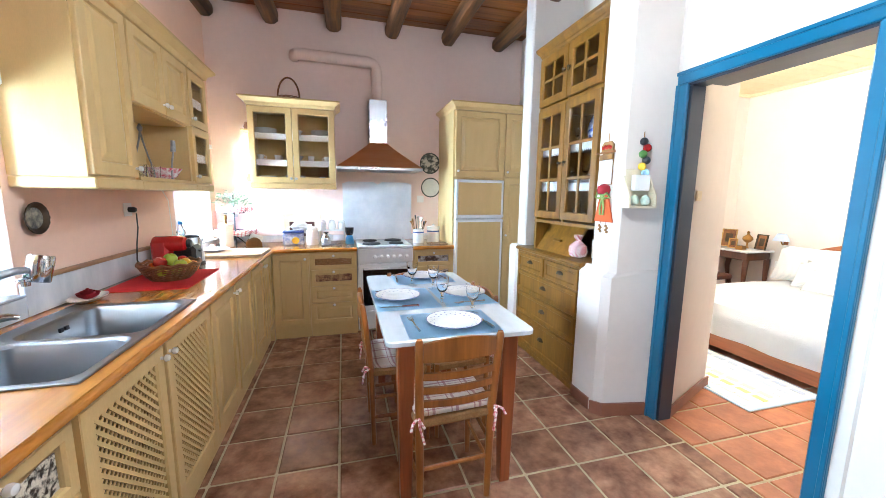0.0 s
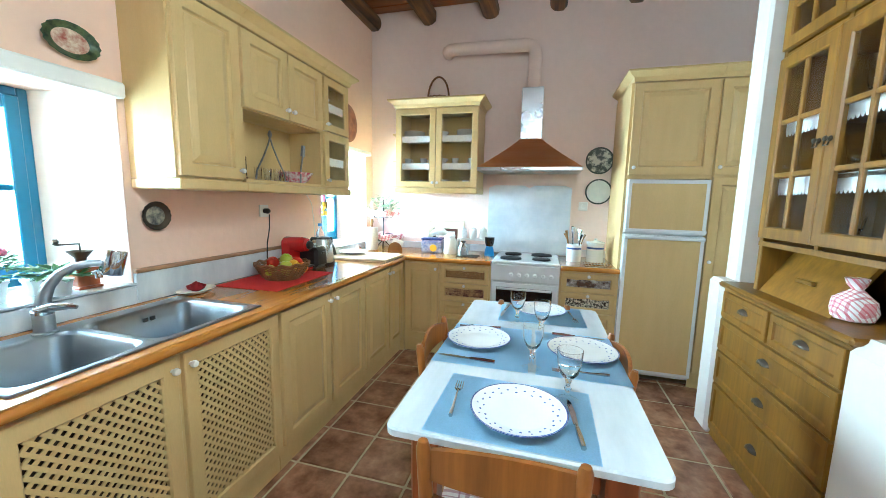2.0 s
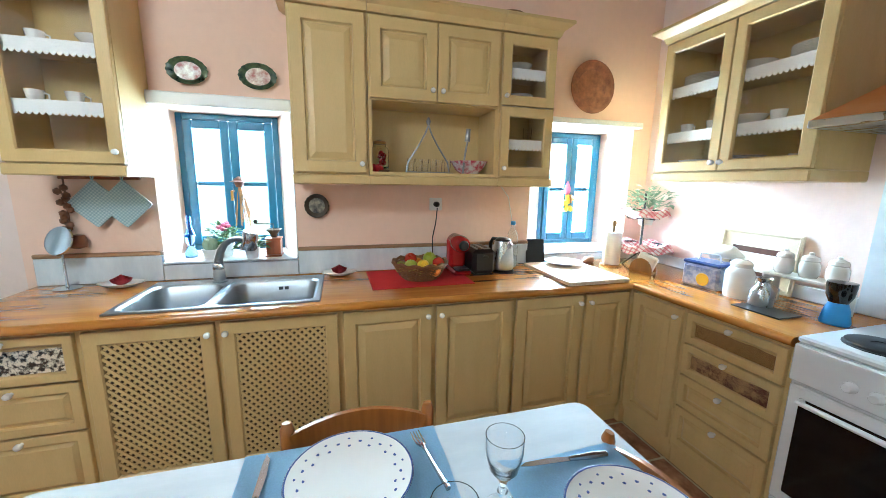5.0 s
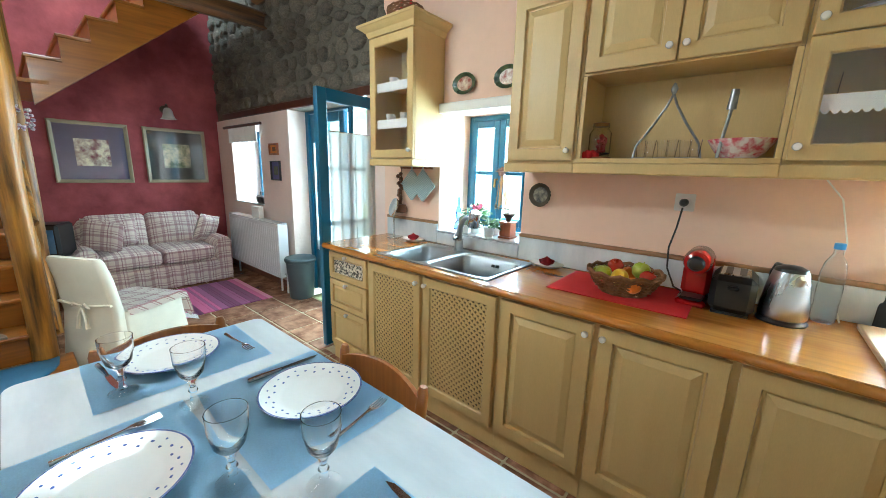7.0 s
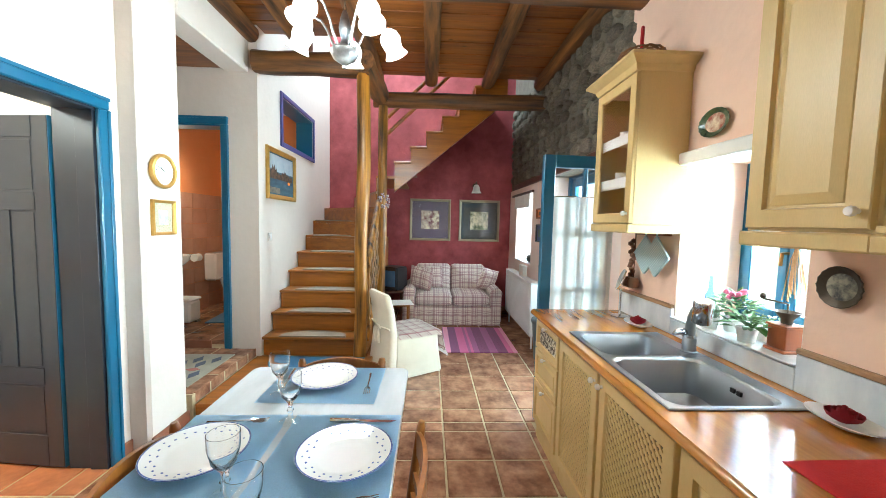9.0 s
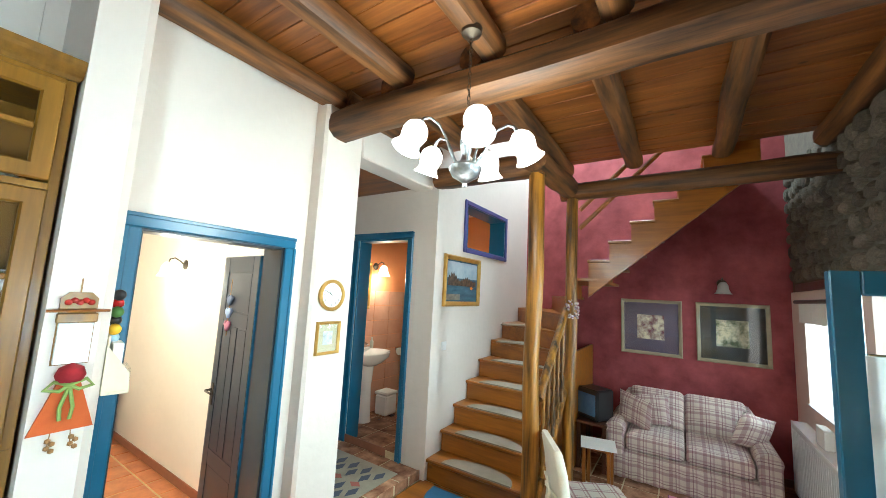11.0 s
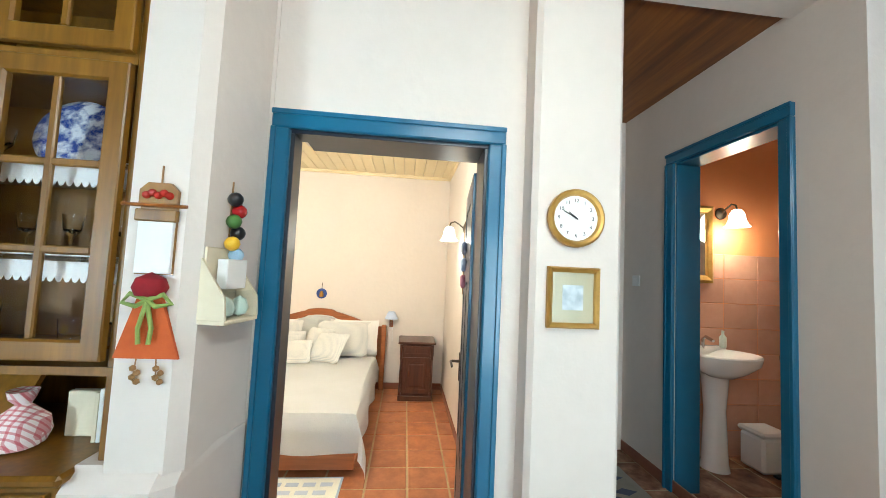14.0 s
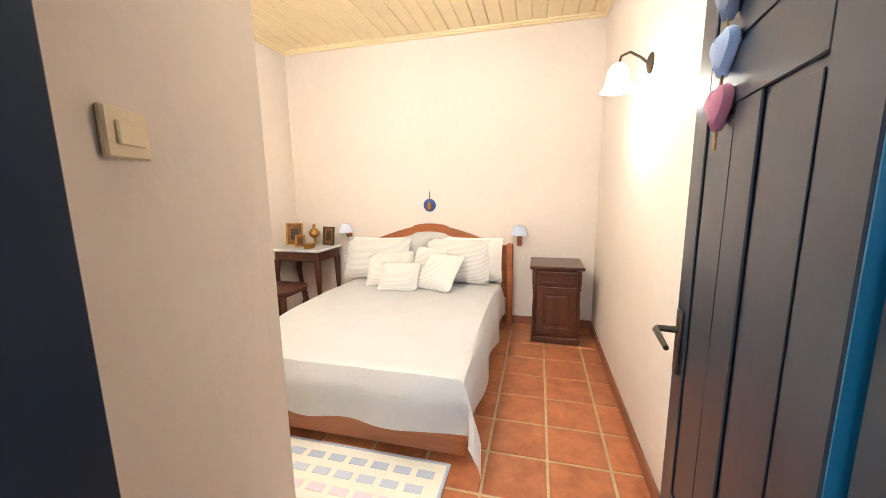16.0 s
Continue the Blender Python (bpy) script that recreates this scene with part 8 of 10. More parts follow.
sf = thing("sofa", "two-seat sofa in cream and mauve plaid with a pleated skirt", "sofa", pose(1.0, -6.82, 0, 0, 0, 180))
part("frame", moved(puffy(1.42, 0.82, 0.22, 0.04, 0), pose(0, 0, 0.06)), PLAID, sf, smooth=True)
for s in (-1, 1):
    bm = bmesh.new()
    rings = []
    for y in (-0.42, -0.4, 0.38, 0.4):
        i = 0.02 if abs(y) > 0.405 or y == 0.4 else 0
        pts = [(-0.085 + i, 0.06), (0.085 - i, 0.06), (0.085 - i, 0.42)] + [(0.095 * math.cos(a) * (1 - i * 6), 0.47 + 0.085 * math.sin(a) * (1 - i * 6)) for a in [math.pi * q / 8 for q in range(9)]] + [(-0.085 + i, 0.42)]
        rings.append([(s * 0.63 + x, y, z) for x, z in pts])
    loft(bm, rings)
    part("armrest", bm, PLAID, sf, smooth=True)
    part("seat_cushion", moved(puffy(0.53, 0.62, 0.16, 0.05, 0.03), pose(s * 0.27, -0.1, 0.285)), PLAID, sf, smooth=True)
    bm = moved(puffy(0.55, 0.44, 0.17, 0.06, 0.04), pose(s * 0.275, 0.3, 0.6, 80, 0, 0) @ pose(0, 0, -0.085))
    part("back_cushion", bm, PLAID, sf, smooth=True)
part("backrest", moved(puffy(1.3, 0.16, 0.66, 0.05, 0.02), pose(0, 0.37, 0.1)), PLAID, sf, smooth=True)
bm = bmesh.new()
n = 60
rings = []
for k in range(n + 1):
    x = -0.7 + 1.4 * k / n
    o = 0.006 * math.sin(k * 0.9)
    rings.append([(x, -0.415 + o, 0.24), (x, -0.422 + o * 1.5, 0.01), (x, -0.416 + o * 1.5, 0.01), (x, -0.409 + o, 0.24)])
loft(bm, rings)
part("skirt", bm, PLAID, sf, "pleated plaid skirt", smooth=True)
for x, y, rz, ry, w in ((1.48, -6.7, 160, 12, 0.36), (1.3, -6.85, 185, -5, 0.36), (0.5, -6.75, 215, 14, 0.34)):
    solid("throw_pillow", pillow(w, w, 0.13, x), PLAID, "plaid throw pillow leaning on the sofa", "pillow", pose(x, y, 0.47, 14, ry, rz), smooth=True, group="sofa pillows")


def framed(name, m, w, h, border, frame_m, mount_m, art_m, label, inset=0.0, glassy=True, art=0.5, proud=0.025):
    """A picture in a moulded frame with mount and print; the wall is at y=0, the room towards -y."""
    t = thing(name, label, "picture", m)
    bm = panel(bmesh.new(), -w / 2, w / 2, -h / 2, h / 2, 0, [(0, 0), (0, proud * 0.7), (border * 0.25, proud), (border * 0.7, proud * 0.75), (border, proud * 0.5), (border, 0.004), (0, 0)], True)
    part("frame", bm, frame_m, t)
    iw, ih = w / 2 - border, h / 2 - border
    part("mount", box(-iw, iw, -0.006, -0.003, -ih, ih), mount_m, t)
    part("print", box(-iw * art, iw * art, -0.008, -0.0065, -ih * art, ih * art), art_m, t)
    if glassy:
        pane(t, -iw, iw, -ih, ih, -0.0115)
    return t


ART1 = mat("botanical_print", srgb(232, 224, 196), srgb(120, 64, 74), 14, 0.7, 0, spread=0.25)
ART2 = mat("flower_print", srgb(226, 216, 180), srgb(88, 96, 60), 12, 0.7, 0, spread=0.25)
MAUVE = mat("mauve_mount", srgb(112, 100, 116), srgb(104, 92, 108), 4, 0.8)
DKMOUNT = mat("dark_green_mount", srgb(64, 62, 58), srgb(72, 70, 64), 4, 0.8)
FRAMEG = mat("grey_gold_frame", srgb(150, 138, 110), srgb(170, 158, 128), 12, 0.4, 0.1, 60)
framed("picture", pose(1.34, -7.338, 1.525, 0, 0, 180), 0.68, 0.69, 0.04, FRAMEG, MAUVE, ART1, "framed flower print with a mauve mount on the red wall")
framed("picture", pose(0.52, -7.338, 1.525, 0, 0, 180), 0.68, 0.69, 0.04, FRAMEG, DKMOUNT, ART2, "framed flower print with a dark mount on the red wall")
OPAL = mat("unlit_opal_shade", srgb(200, 196, 186), srgb(186, 182, 172), 4, 0.35)
sconce(pose(0.6, -7.338, 2.1, 0, 0, 180), "unlit bronze wall lamp on the red wall", OPAL)
framed("small_picture", pose(0.002, -5.66, 1.62, 0, 0, 90), 0.2, 0.13, 0.02, TABLEW, ORANGEF, TERRA, "small orange picture between window and door", glassy=False)
framed("small_picture", pose(0.002, -5.64, 1.38, 0, 0, 90), 0.22, 0.22, 0.015, BLUEGREY, INDIGO, PLATEGREEN, "small blue picture between window and door", glassy=False)

rd = thing("radiator", "white panel radiator under the living room window", "radiator", pose(0.03, -6.06, 0, 0, 0, 90))
part("front_panel", box(-0.68, 0.68, -0.13, -0.115, 0.17, 0.79, b=0.006), ENAMEL, rd)
part("rear_panel", box(-0.68, 0.68, -0.04, -0.025, 0.17, 0.79, b=0.006), ENAMEL, rd)
part("top_grille", box(-0.69, 0.69, -0.135, -0.02, 0.791, 0.805, b=0.004), ENAMEL, rd)
for x in (-0.69, 0.69):
    part("end_cover", box(x - 0.004, x + 0.004, -0.132, -0.022, 0.18, 0.789, b=0.002), ENAMEL, rd)
bm = bmesh.new()
for k in range(27):
    cbox(bm, -0.65 + 0.05 * k - 0.008, -0.65 + 0.05 * k + 0.008, -0.134, -0.1305, 0.21, 0.75, 0.002)
part("ribs", bm, ENAMEL, rd)
bm = bmesh.new()
for x in (-0.6, 0.6):
    tube(bm, [(x, -0.08, 0.17), (x, -0.08, 0.0)], 0.012, 8)
tube(bm, [(0.69, -0.08, 0.22), (0.74, -0.08, 0.22), (0.74, -0.08, 0.0)], 0.011, 8)
part("pipes", bm, ENAMEL, rd, smooth=True)
solid("paper_box", box(-0.03, 0.03, -0.1, 0.1, 0, 0.14, b=0.004), PAPER, "white box standing on the radiator", "box", pose(0.1, -6.0, 0.806))
ra = thing("radio", "black portable radio on the window sill", "radio", pose(-0.08, -6.2, 0.96, 0, 0, 90))
part("body", box(-0.13, 0.13, -0.05, 0.05, 0.0, 0.1, b=0.02), BLACK, ra)
bm = bmesh.new()
tube(bm, [(-0.11, 0, 0.09), (-0.1, 0, 0.14), (0.1, 0, 0.14), (0.11, 0, 0.09)], 0.007, 8)
part("handle", bm, BLACK, ra, smooth=True)
for x in (-0.07, 0.07):
    bm = bmesh.new()
    lathe(bm, [(0.035, 0), (0.033, 0.004), (0.01, 0.002)], seg=16)
    part("speaker", moved(bm, pose(x, -0.05, 0.05, 90)), IRON, ra, smooth=True)

bn = thing("waste_bin", "grey-green plastic bin with a lid beside the terrace door", "bin", pose(0.05, -5.12, 0))
bm = bmesh.new()
lathe(bm, [(0.12, 0.0), (0.125, 0.01), (0.15, 0.4), (0.158, 0.405), (0.158, 0.42)], seg=28)
part("body", bm, GREYPL, bn, smooth=True)
bm = bmesh.new()
lathe(bm, [(0.165, 0.4205), (0.168, 0.435), (0.155, 0.455), (0.06, 0.47), (0.0, 0.472)], seg=28)
part("lid", bm, GREYPL, bn, smooth=True)

# striped rug
RUGM = mat("rug_base", srgb(176, 70, 122), srgb(140, 50, 96), 60, 0.95, 0.6, 200, stretch=(1, 0.05, 1))
rg = thing("rug", "pink and purple striped woven rug on the tiles", "rug", pose(0.72, -5.8, 0.001))
rnd = random.Random(5)
STR = [cloth("rug_pink", srgb(206, 96, 150), weave=180, bump=0.6), cloth("rug_purple", srgb(122, 54, 104), weave=180, bump=0.6), cloth("rug_rose", srgb(226, 150, 180), weave=180, bump=0.6),
       cloth("rug_mauve", srgb(160, 84, 136), weave=180, bump=0.6)]
x = -0.42
while x < 0.42:
    w = rnd.uniform(0.025, 0.07)
    part("stripe", box(x, min(x + w, 0.43), -0.5, 0.5, 0, 0.008, b=0.002), rnd.choice(STR), rg)
    x += w

# slip-covered chair
wc = thing("covered_chair", "dining chair under an ivory slip cover tied behind", "chair", pose(1.56, -4.88, 0, 0, 0, 120) @ Matrix.Diagonal((1, 1, 0.93, 1)))
bm = bmesh.new()
rings = []
for z, s, o in ((0.01, 1.12, 0.012), (0.15, 1.06, 0.008), (0.3, 1.02, 0.004), (0.41, 1.0, 0.0), (0.44, 0.97, 0)):
    ring = []
    pts = rounded(0.23, 0.24, 0.04, 6)
    for i, (x, y) in enumerate(pts):
        w = 1 + 0.03 * math.sin(i * 1.7) * (1 if z < 0.3 else 0)
        ring.append((x * s * w, y * s * w, z))
    rings.append(ring)
loft(bm, rings)
part("seat_cover", bm, OFFWHITE, wc, smooth=True)
bm = bmesh.new()
rings = []
for z, y, w, d in ((0.01, -0.27, 0.25, 0.05), (0.2, -0.255, 0.24, 0.045), (0.45, -0.24, 0.225, 0.04), (0.7, -0.27, 0.22, 0.035), (0.84, -0.3, 0.215, 0.03), (0.865, -0.305, 0.2, 0.02)):
    rings.append([(px, y + py, z) for px, py in rounded(w, d, min(0.03, d * 0.9), 4)])
loft(bm, rings)
part("back_cover", bm, OFFWHITE, wc, smooth=True)
bm = bmesh.new()
tube(bm, [(-0.22, -0.29, 0.52), (0, -0.305, 0.5), (0.22, -0.29, 0.52)], 0.01, 6)
for s in (-1, 1):
    tube(bm, [(0, -0.31, 0.5), (s * 0.05, -0.325, 0.53), (s * 0.07, -0.32, 0.5), (0, -0.31, 0.5)], 0.008, 6)
    tube(bm, [(0, -0.31, 0.5), (s * 0.03, -0.32, 0.42), (s * 0.04, -0.325, 0.34)], [0.008, 0.012, 0.014], 6)
part("bow", bm, OFFWHITE, wc, "ivory cloth bow", smooth=True)
bm = bmesh.new()
n = 24
V = [[bm.verts.new((-0.25 + 0.5 * i / n, y, z - (0.02 * math.sin(i * 1.9) if z < 0.4 else 0) - (0.05 if i in (0, n) else 0))) for i in range(n + 1)] for y, z in ((-0.2, 0.462), (0.0, 0.458), (0.2, 0.46), (0.27, 0.44), (0.3, 0.33), (0.33, 0.2))]
for a, b in zip(V, V[1:]):
    for i in range(n):
        bm.faces.new((a[i], a[i + 1], b[i + 1], b[i]))
bmesh.ops.solidify(bm, geom=bm.faces[:], thickness=0.006)
part("throw", bm, CUSHION, wc, "checked throw with a fringed white edge", smooth=True)
bm = bmesh.new()
for i in range(60):
    x = -0.25 + 0.5 * i / 60
    tube(bm, [(x, 0.33, 0.2), (x + 0.004, 0.345, 0.15)], 0.0025, 4)
part("fringe", bm, WHITECLOTH, wc)

# television and side table under the stairs
sd = thing("tv_stand", "low dark wooden stand under the stairs", "table", pose(1.86, -6.6, 0))
part("top", box(-0.16, 0.16, -0.26, 0.26, 0.47, 0.5, b=0.004), DARKW, sd)
for x in (-0.13, 0.13):
    for y in (-0.23, 0.23):
        part("leg", box(x - 0.02, x + 0.02, y - 0.02, y + 0.02, 0, 0.4695, b=0.003), DARKW, sd)
tv = thing("television", "small black television set beside the sofa", "television", pose(1.86, -6.55, 0.501, 0, 0, 150))
part("cabinet", box(-0.15, 0.15, -0.13, 0.14, 0, 0.33, b=0.02), BLACK, tv)
part("screen", box(-0.12, 0.12, -0.136, -0.1305, 0.05, 0.28, b=0.002), mat("blue_grey_screen", srgb(70, 110, 160), srgb(110, 150, 190), 6, 0.1, 0), tv, "bluish reflecting screen")
sb = thing("side_table", "small wooden side table with a lace cloth", "table", pose(1.72, -5.98, 0))
part("top", box(-0.14, 0.14, -0.14, 0.14, 0.4, 0.42, b=0.004), CHAIRW, sb)
for x in (-0.11, 0.11):
    for y in (-0.11, 0.11):
        part("leg", box(x - 0.014, x + 0.014, y - 0.014, y + 0.014, 0, 0.3995), CHAIRW, sb)
bm = moved(box(-0.16, 0.16, -0.16, 0.16, 0, 0.004, b=0.0015), pose(1.72, -5.98, 0.421, 0, 0, 12))
solid("lace_cloth", bm, LACE, "small white lace cloth on the side table", "cloth")
wr = thing("wreath", "small wreath of dried flowers hanging on the post", "wreath", pose(1.9, -5.63, 1.72, 90, 0, 0))
bm = bmesh.new()
rnd = random.Random(8)
for k in range(46):
    a = rnd.uniform(0, 6.28)
    r = 0.05 + rnd.uniform(-0.02, 0.02)
    bmesh.ops.create_icosphere(bm, subdivisions=1, radius=rnd.uniform(0.009, 0.017), matrix=Matrix.Translation((r * math.cos(a), 1.4 * r * math.sin(a), rnd.uniform(0, 0.025))))
part("flower_ring", bm, mat("dried_flowers", srgb(150, 110, 130), srgb(214, 206, 200), 40, 0.8, 0.3, spread=0.2), wr, smooth=True)
bm = bmesh.new()
tube(bm, [(0, 0.07, 0), (0, 0.18, -0.01)], 0.003, 5)
part("string", bm, RUSH, wr)

# ---- east wall ----
ck = thing("wall_clock", "round wall clock with a golden wooden rim", "clock", pose(3.078, -3.66, 1.77, 0, 0, -90))
bm = bmesh.new()
lathe(bm, [(0.105, 0.0), (0.11, 0.012), (0.108, 0.028), (0.1, 0.034), (0.09, 0.03), (0.084, 0.018), (0.084, 0.006)], seg=40)
part("rim", moved(bm, pose(0, 0, 0, 90)), GOLD, ck, smooth=True)
bm = bmesh.new()
lathe(bm, [(0.084, 0.008), (0.084, 0.0185), (0.0, 0.0187)], seg=40)
dial = part("dial", moved(bm, pose(0, 0, 0, 90)), PAPER, ck, "white dial")
for k in range(1, 13):
    a = math.pi / 2 - 2 * math.pi * k / 12
    cu = bpy.data.curves.new("numeral", 'FONT')
    cu.body, cu.size, cu.align_x, cu.align_y, cu.extrude = str(k), 0.019, 'CENTER', 'CENTER', 0.0003
    ob = new("numeral", cu)
    me = bpy.data.meshes.new_from_object(ob)
    bpy.data.objects.remove(ob)
    me.materials.append(BLACK)
    ob = new("numeral", me)
    ob.parent = dial
    ob.matrix_basis = pose(0.066 * math.cos(a), -0.0195, 0.066 * math.sin(a), 90, 0, 0)
for ang, l, w in ((-52, 0.036, 0.004), (-63, 0.056, 0.003)):
    bm = box(-w / 2, w / 2, -0.0225, -0.021, -0.006, l)
    part("hand_pointer", moved(bm, pose(0, 0, 0, 0, ang, 0)), BLACK, dial)
framed("picture", pose(3.078, -3.66, 1.475, 0, 0, -90), 0.2, 0.225, 0.02, GOLD, mat("sage_mount", srgb(196, 190, 160), srgb(186, 180, 150), 4, 0.8), mat("pale_print", srgb(226, 230, 232), srgb(160, 172, 180), 18, 0.7, 0, spread=0.3),
       "small gilt framed print under the clock")
SEA = mat("harbour_painting", srgb(30, 58, 78), srgb(84, 116, 128), 6, 0.5, 0.4, 50, stretch=(1, 1, 4), spread=0.5)
ps = framed("painting", pose(2.998, -5.36, 1.955, 0, 0, -90), 0.76, 0.53, 0.05, GOLD, SEA, SEA, "oil painting of a rocky harbour in a gilt frame", glassy=False, art=0.999, proud=0.035)
bm = bmesh.new()
for k in range(14):
    a, b, h = -0.3 + 0.042 * k, -0.3 + 0.042 * k + 0.05, 0.06 + 0.05 * (math.sin(k * 0.9) + 1) * (1 - k / 16)
    pts = [(a, -0.05), (b, -0.05), (b - 0.006, -0.05 + h * 0.8), ((a + b) / 2, -0.05 + h), (a + 0.004, -0.05 + h * 0.7)]
    loft(bm, [[(x, -0.0085 - 0.0002 * k, z) for x, z in pts], [(x, -0.0095 - 0.0002 * k, z) for x, z in pts]])
part("painted_rocks", bm, mat("painted_rock", srgb(34, 28, 26), srgb(110, 88, 68), 30, 0.5, 0.4, 50, spread=0.4), ps, "dark painted rocks and houses")
part("painted_sky", box(-0.32, 0.32, -0.0087, -0.0081, 0.03, 0.2), mat("painted_sky", srgb(130, 150, 166), srgb(190, 196, 196), 5, 0.5, 0.4, 50), ps, "grey-blue painted sky")
bm = bmesh.new()
cbox(bm, -0.32, -0.05, -0.0098, -0.0088, -0.2, -0.14)
part("painted_shore", bm, mat("painted_shore", srgb(150, 140, 120), srgb(90, 84, 80), 26, 0.5, 0.4, 50), ps)
bm = bmesh.new()
loft(bm, [[(0.16, -0.0088, -0.06), (0.24, -0.0088, -0.06), (0.22, -0.0088, -0.085), (0.175, -0.0088, -0.085)], [(0.16, -0.0098, -0.06), (0.24, -0.0098, -0.06), (0.22, -0.0098, -0.085), (0.175, -0.0098, -0.085)]])
loft(bm, [[(0.18, -0.0088, -0.06), (0.22, -0.0088, -0.06), (0.2, -0.0088, 0.02)], [(0.18, -0.0098, -0.06), (0.22, -0.0098, -0.06), (0.2, -0.0098, 0.02)]])
part("painted_boat", bm, ORANGEF, ps, "orange painted boat")


SWITCHP = mat("aged_cream_plastic", srgb(226, 208, 170), srgb(216, 196, 158), 20, 0.4, 0)


def light_switch(m, label):
    t = thing("light_switch", label, "switch", m)
    plastic = SWITCHP if "cream" in label else WHITE
    part("cover", box(-0.041, 0.041, -0.01, 0.0, -0.041, 0.041, b=0.003), plastic, t)
    part("rocker", box(-0.024, 0.024, -0.0145, -0.0102, -0.02, 0.02, b=0.002), plastic, t)
    return t


light_switch(pose(2.998, -5.05, 1.3, 0, 0, -90), "white light switch on the stair wall")
light_switch(pose(3.41, -2.514, 1.437, 0, 0, 23.1) @ Matrix.Diagonal((1.05, 1, 0.78, 1)), "cream light switch beside the bedroom door")
light_switch(pose(4.45, -4.829, 1.55, 0, 0, 180), "white light switch in the hall")

mb = thing("memo_holder", "wooden note holder with a white pad hanging on the pillar", "memo holder", pose(2.883, -2.33, 1.505, 0, 0, -90) @ Matrix.Scale(0.86, 4))
part("pad", box(-0.055, 0.055, -0.016, -0.002, 0.0, 0.17, b=0.002), PAPER, mb, "white paper pad")
part("backing", box(-0.06, 0.06, -0.0018, 0.0, -0.005, 0.25), OAK, mb)
part("bar", box(-0.065, 0.065, -0.022, -0.002, 0.171, 0.21, b=0.003), OAK, mb)
bm = bmesh.new()
tube(bm, [(-0.1, -0.028, 0.222), (0.1, -0.028, 0.222)], 0.006, 8)
part("rod", bm, CHAIRW, mb, smooth=True)
bm = bmesh.new()
pts = [(-0.06, 0.23), (0.06, 0.23), (0.06, 0.275), (0.035, 0.3), (-0.035, 0.3), (-0.06, 0.275)]
loft(bm, [[(x, 0, z) for x, z in pts], [(x, -0.014, z) for x, z in pts]])
hb = part("headpiece", bm, OAK, mb)
bm = bmesh.new()
for k in range(5):
    bmesh.ops.create_icosphere(bm, subdivisions=2, radius=0.013, matrix=Matrix.Translation((-0.036 + 0.018 * k, -0.016, 0.257 + 0.008 * (k % 2))))
part("painted_apples", bm, APPLE_R, hb, smooth=True)
bm = bmesh.new()
tube(bm, [(0, -0.003, 0.3), (0, -0.003, 0.36)], 0.003, 5)
part("string", bm, RUSH, mb)
cd = thing("cloth_doll_bag", "orange cloth hanging with a green ribbon and beads", "decoration", pose(2.883, -2.335, 1.268, 0, 0, -90) @ Matrix.Scale(0.86, 4))
bm = bmesh.new()
loft(bm, [[(-0.1, -0.004, 0), (0.1, -0.004, 0), (0.1, -0.012, 0), (-0.1, -0.012, 0)], [(-0.035, -0.004, 0.2), (0.035, -0.004, 0.2), (0.035, -0.022, 0.2), (-0.035, -0.022, 0.2)]])
part("skirt", bm, mat("orange_cloth", srgb(200, 96, 40), srgb(176, 76, 30), 8, 0.85, 0.3, 200), cd)
bm = bmesh.new()
lathe(bm, [(0.0, 0.2), (0.04, 0.205), (0.05, 0.23), (0.04, 0.26), (0.0, 0.28)], (0, -0.02, 0), 14, cap=False)
part("tuft", bm, ROSE, cd, "dark red wool tuft", smooth=True)
bm = bmesh.new()
for s in (-1, 1):
    tube(bm, [(0, -0.03, 0.19), (s * 0.05, -0.035, 0.21), (s * 0.075, -0.03, 0.18), (s * 0.03, -0.035, 0.17), (0, -0.03, 0.19)], 0.008, 6)
    tube(bm, [(0, -0.03, 0.19), (s * 0.02, -0.03, 0.1), (s * 0.015, -0.03, 0.05)], 0.007, 6)
part("ribbon", bm, mat("green_ribbon", srgb(130, 150, 70), srgb(150, 168, 90), 10, 0.6), cd, "green organza ribbon", smooth=True)
bm = bmesh.new()
for s in (-1, 1):
    tube(bm, [(s * 0.03, -0.008, 0.0), (s * 0.035, -0.01, -0.07)], 0.002, 4)
    for k in range(4):
        bmesh.ops.create_icosphere(bm, subdivisions=1, radius=0.011, matrix=Matrix.Translation((s * 0.035 + 0.014 * (k % 2), -0.012, -0.03 - 0.014 * k)))
part("beads", bm, RUSH, cd, "straw beads", smooth=True)
lb = thing("letter_box", "cream wooden letter holder with two pale eggs on the pillar", "letter holder", pose(2.995, -2.452, 1.36, 0, 0, -9.5) @ Matrix.Scale(1.15, 4))
part("tray", box(-0.075, 0.075, -0.075, -0.001, 0.0, 0.012, b=0.002), CREAMP, lb)
for x in (-0.075, 0.067):
    bm = bmesh.new()
    loft(bm, [[(x, -0.001, 0.0121), (x, -0.075, 0.0121), (x, -0.07, 0.07), (x, -0.001, 0.17)], [(x + 0.008, -0.001, 0.0121), (x + 0.008, -0.075, 0.0121), (x + 0.008, -0.07, 0.07), (x + 0.008, -0.001, 0.17)]])
    part("side_board", bm, CREAMP, lb)
part("back_board", box(-0.066, 0.066, -0.008, -0.001, 0.013, 0.2, b=0.002), CREAMP, lb)
part("letters", box(-0.04, 0.045, -0.05, -0.02, 0.09, 0.17, b=0.002), PAPER, lb, "letters and cards")
pane(lb, -0.066, 0.066, 0.013, 0.085, -0.073)
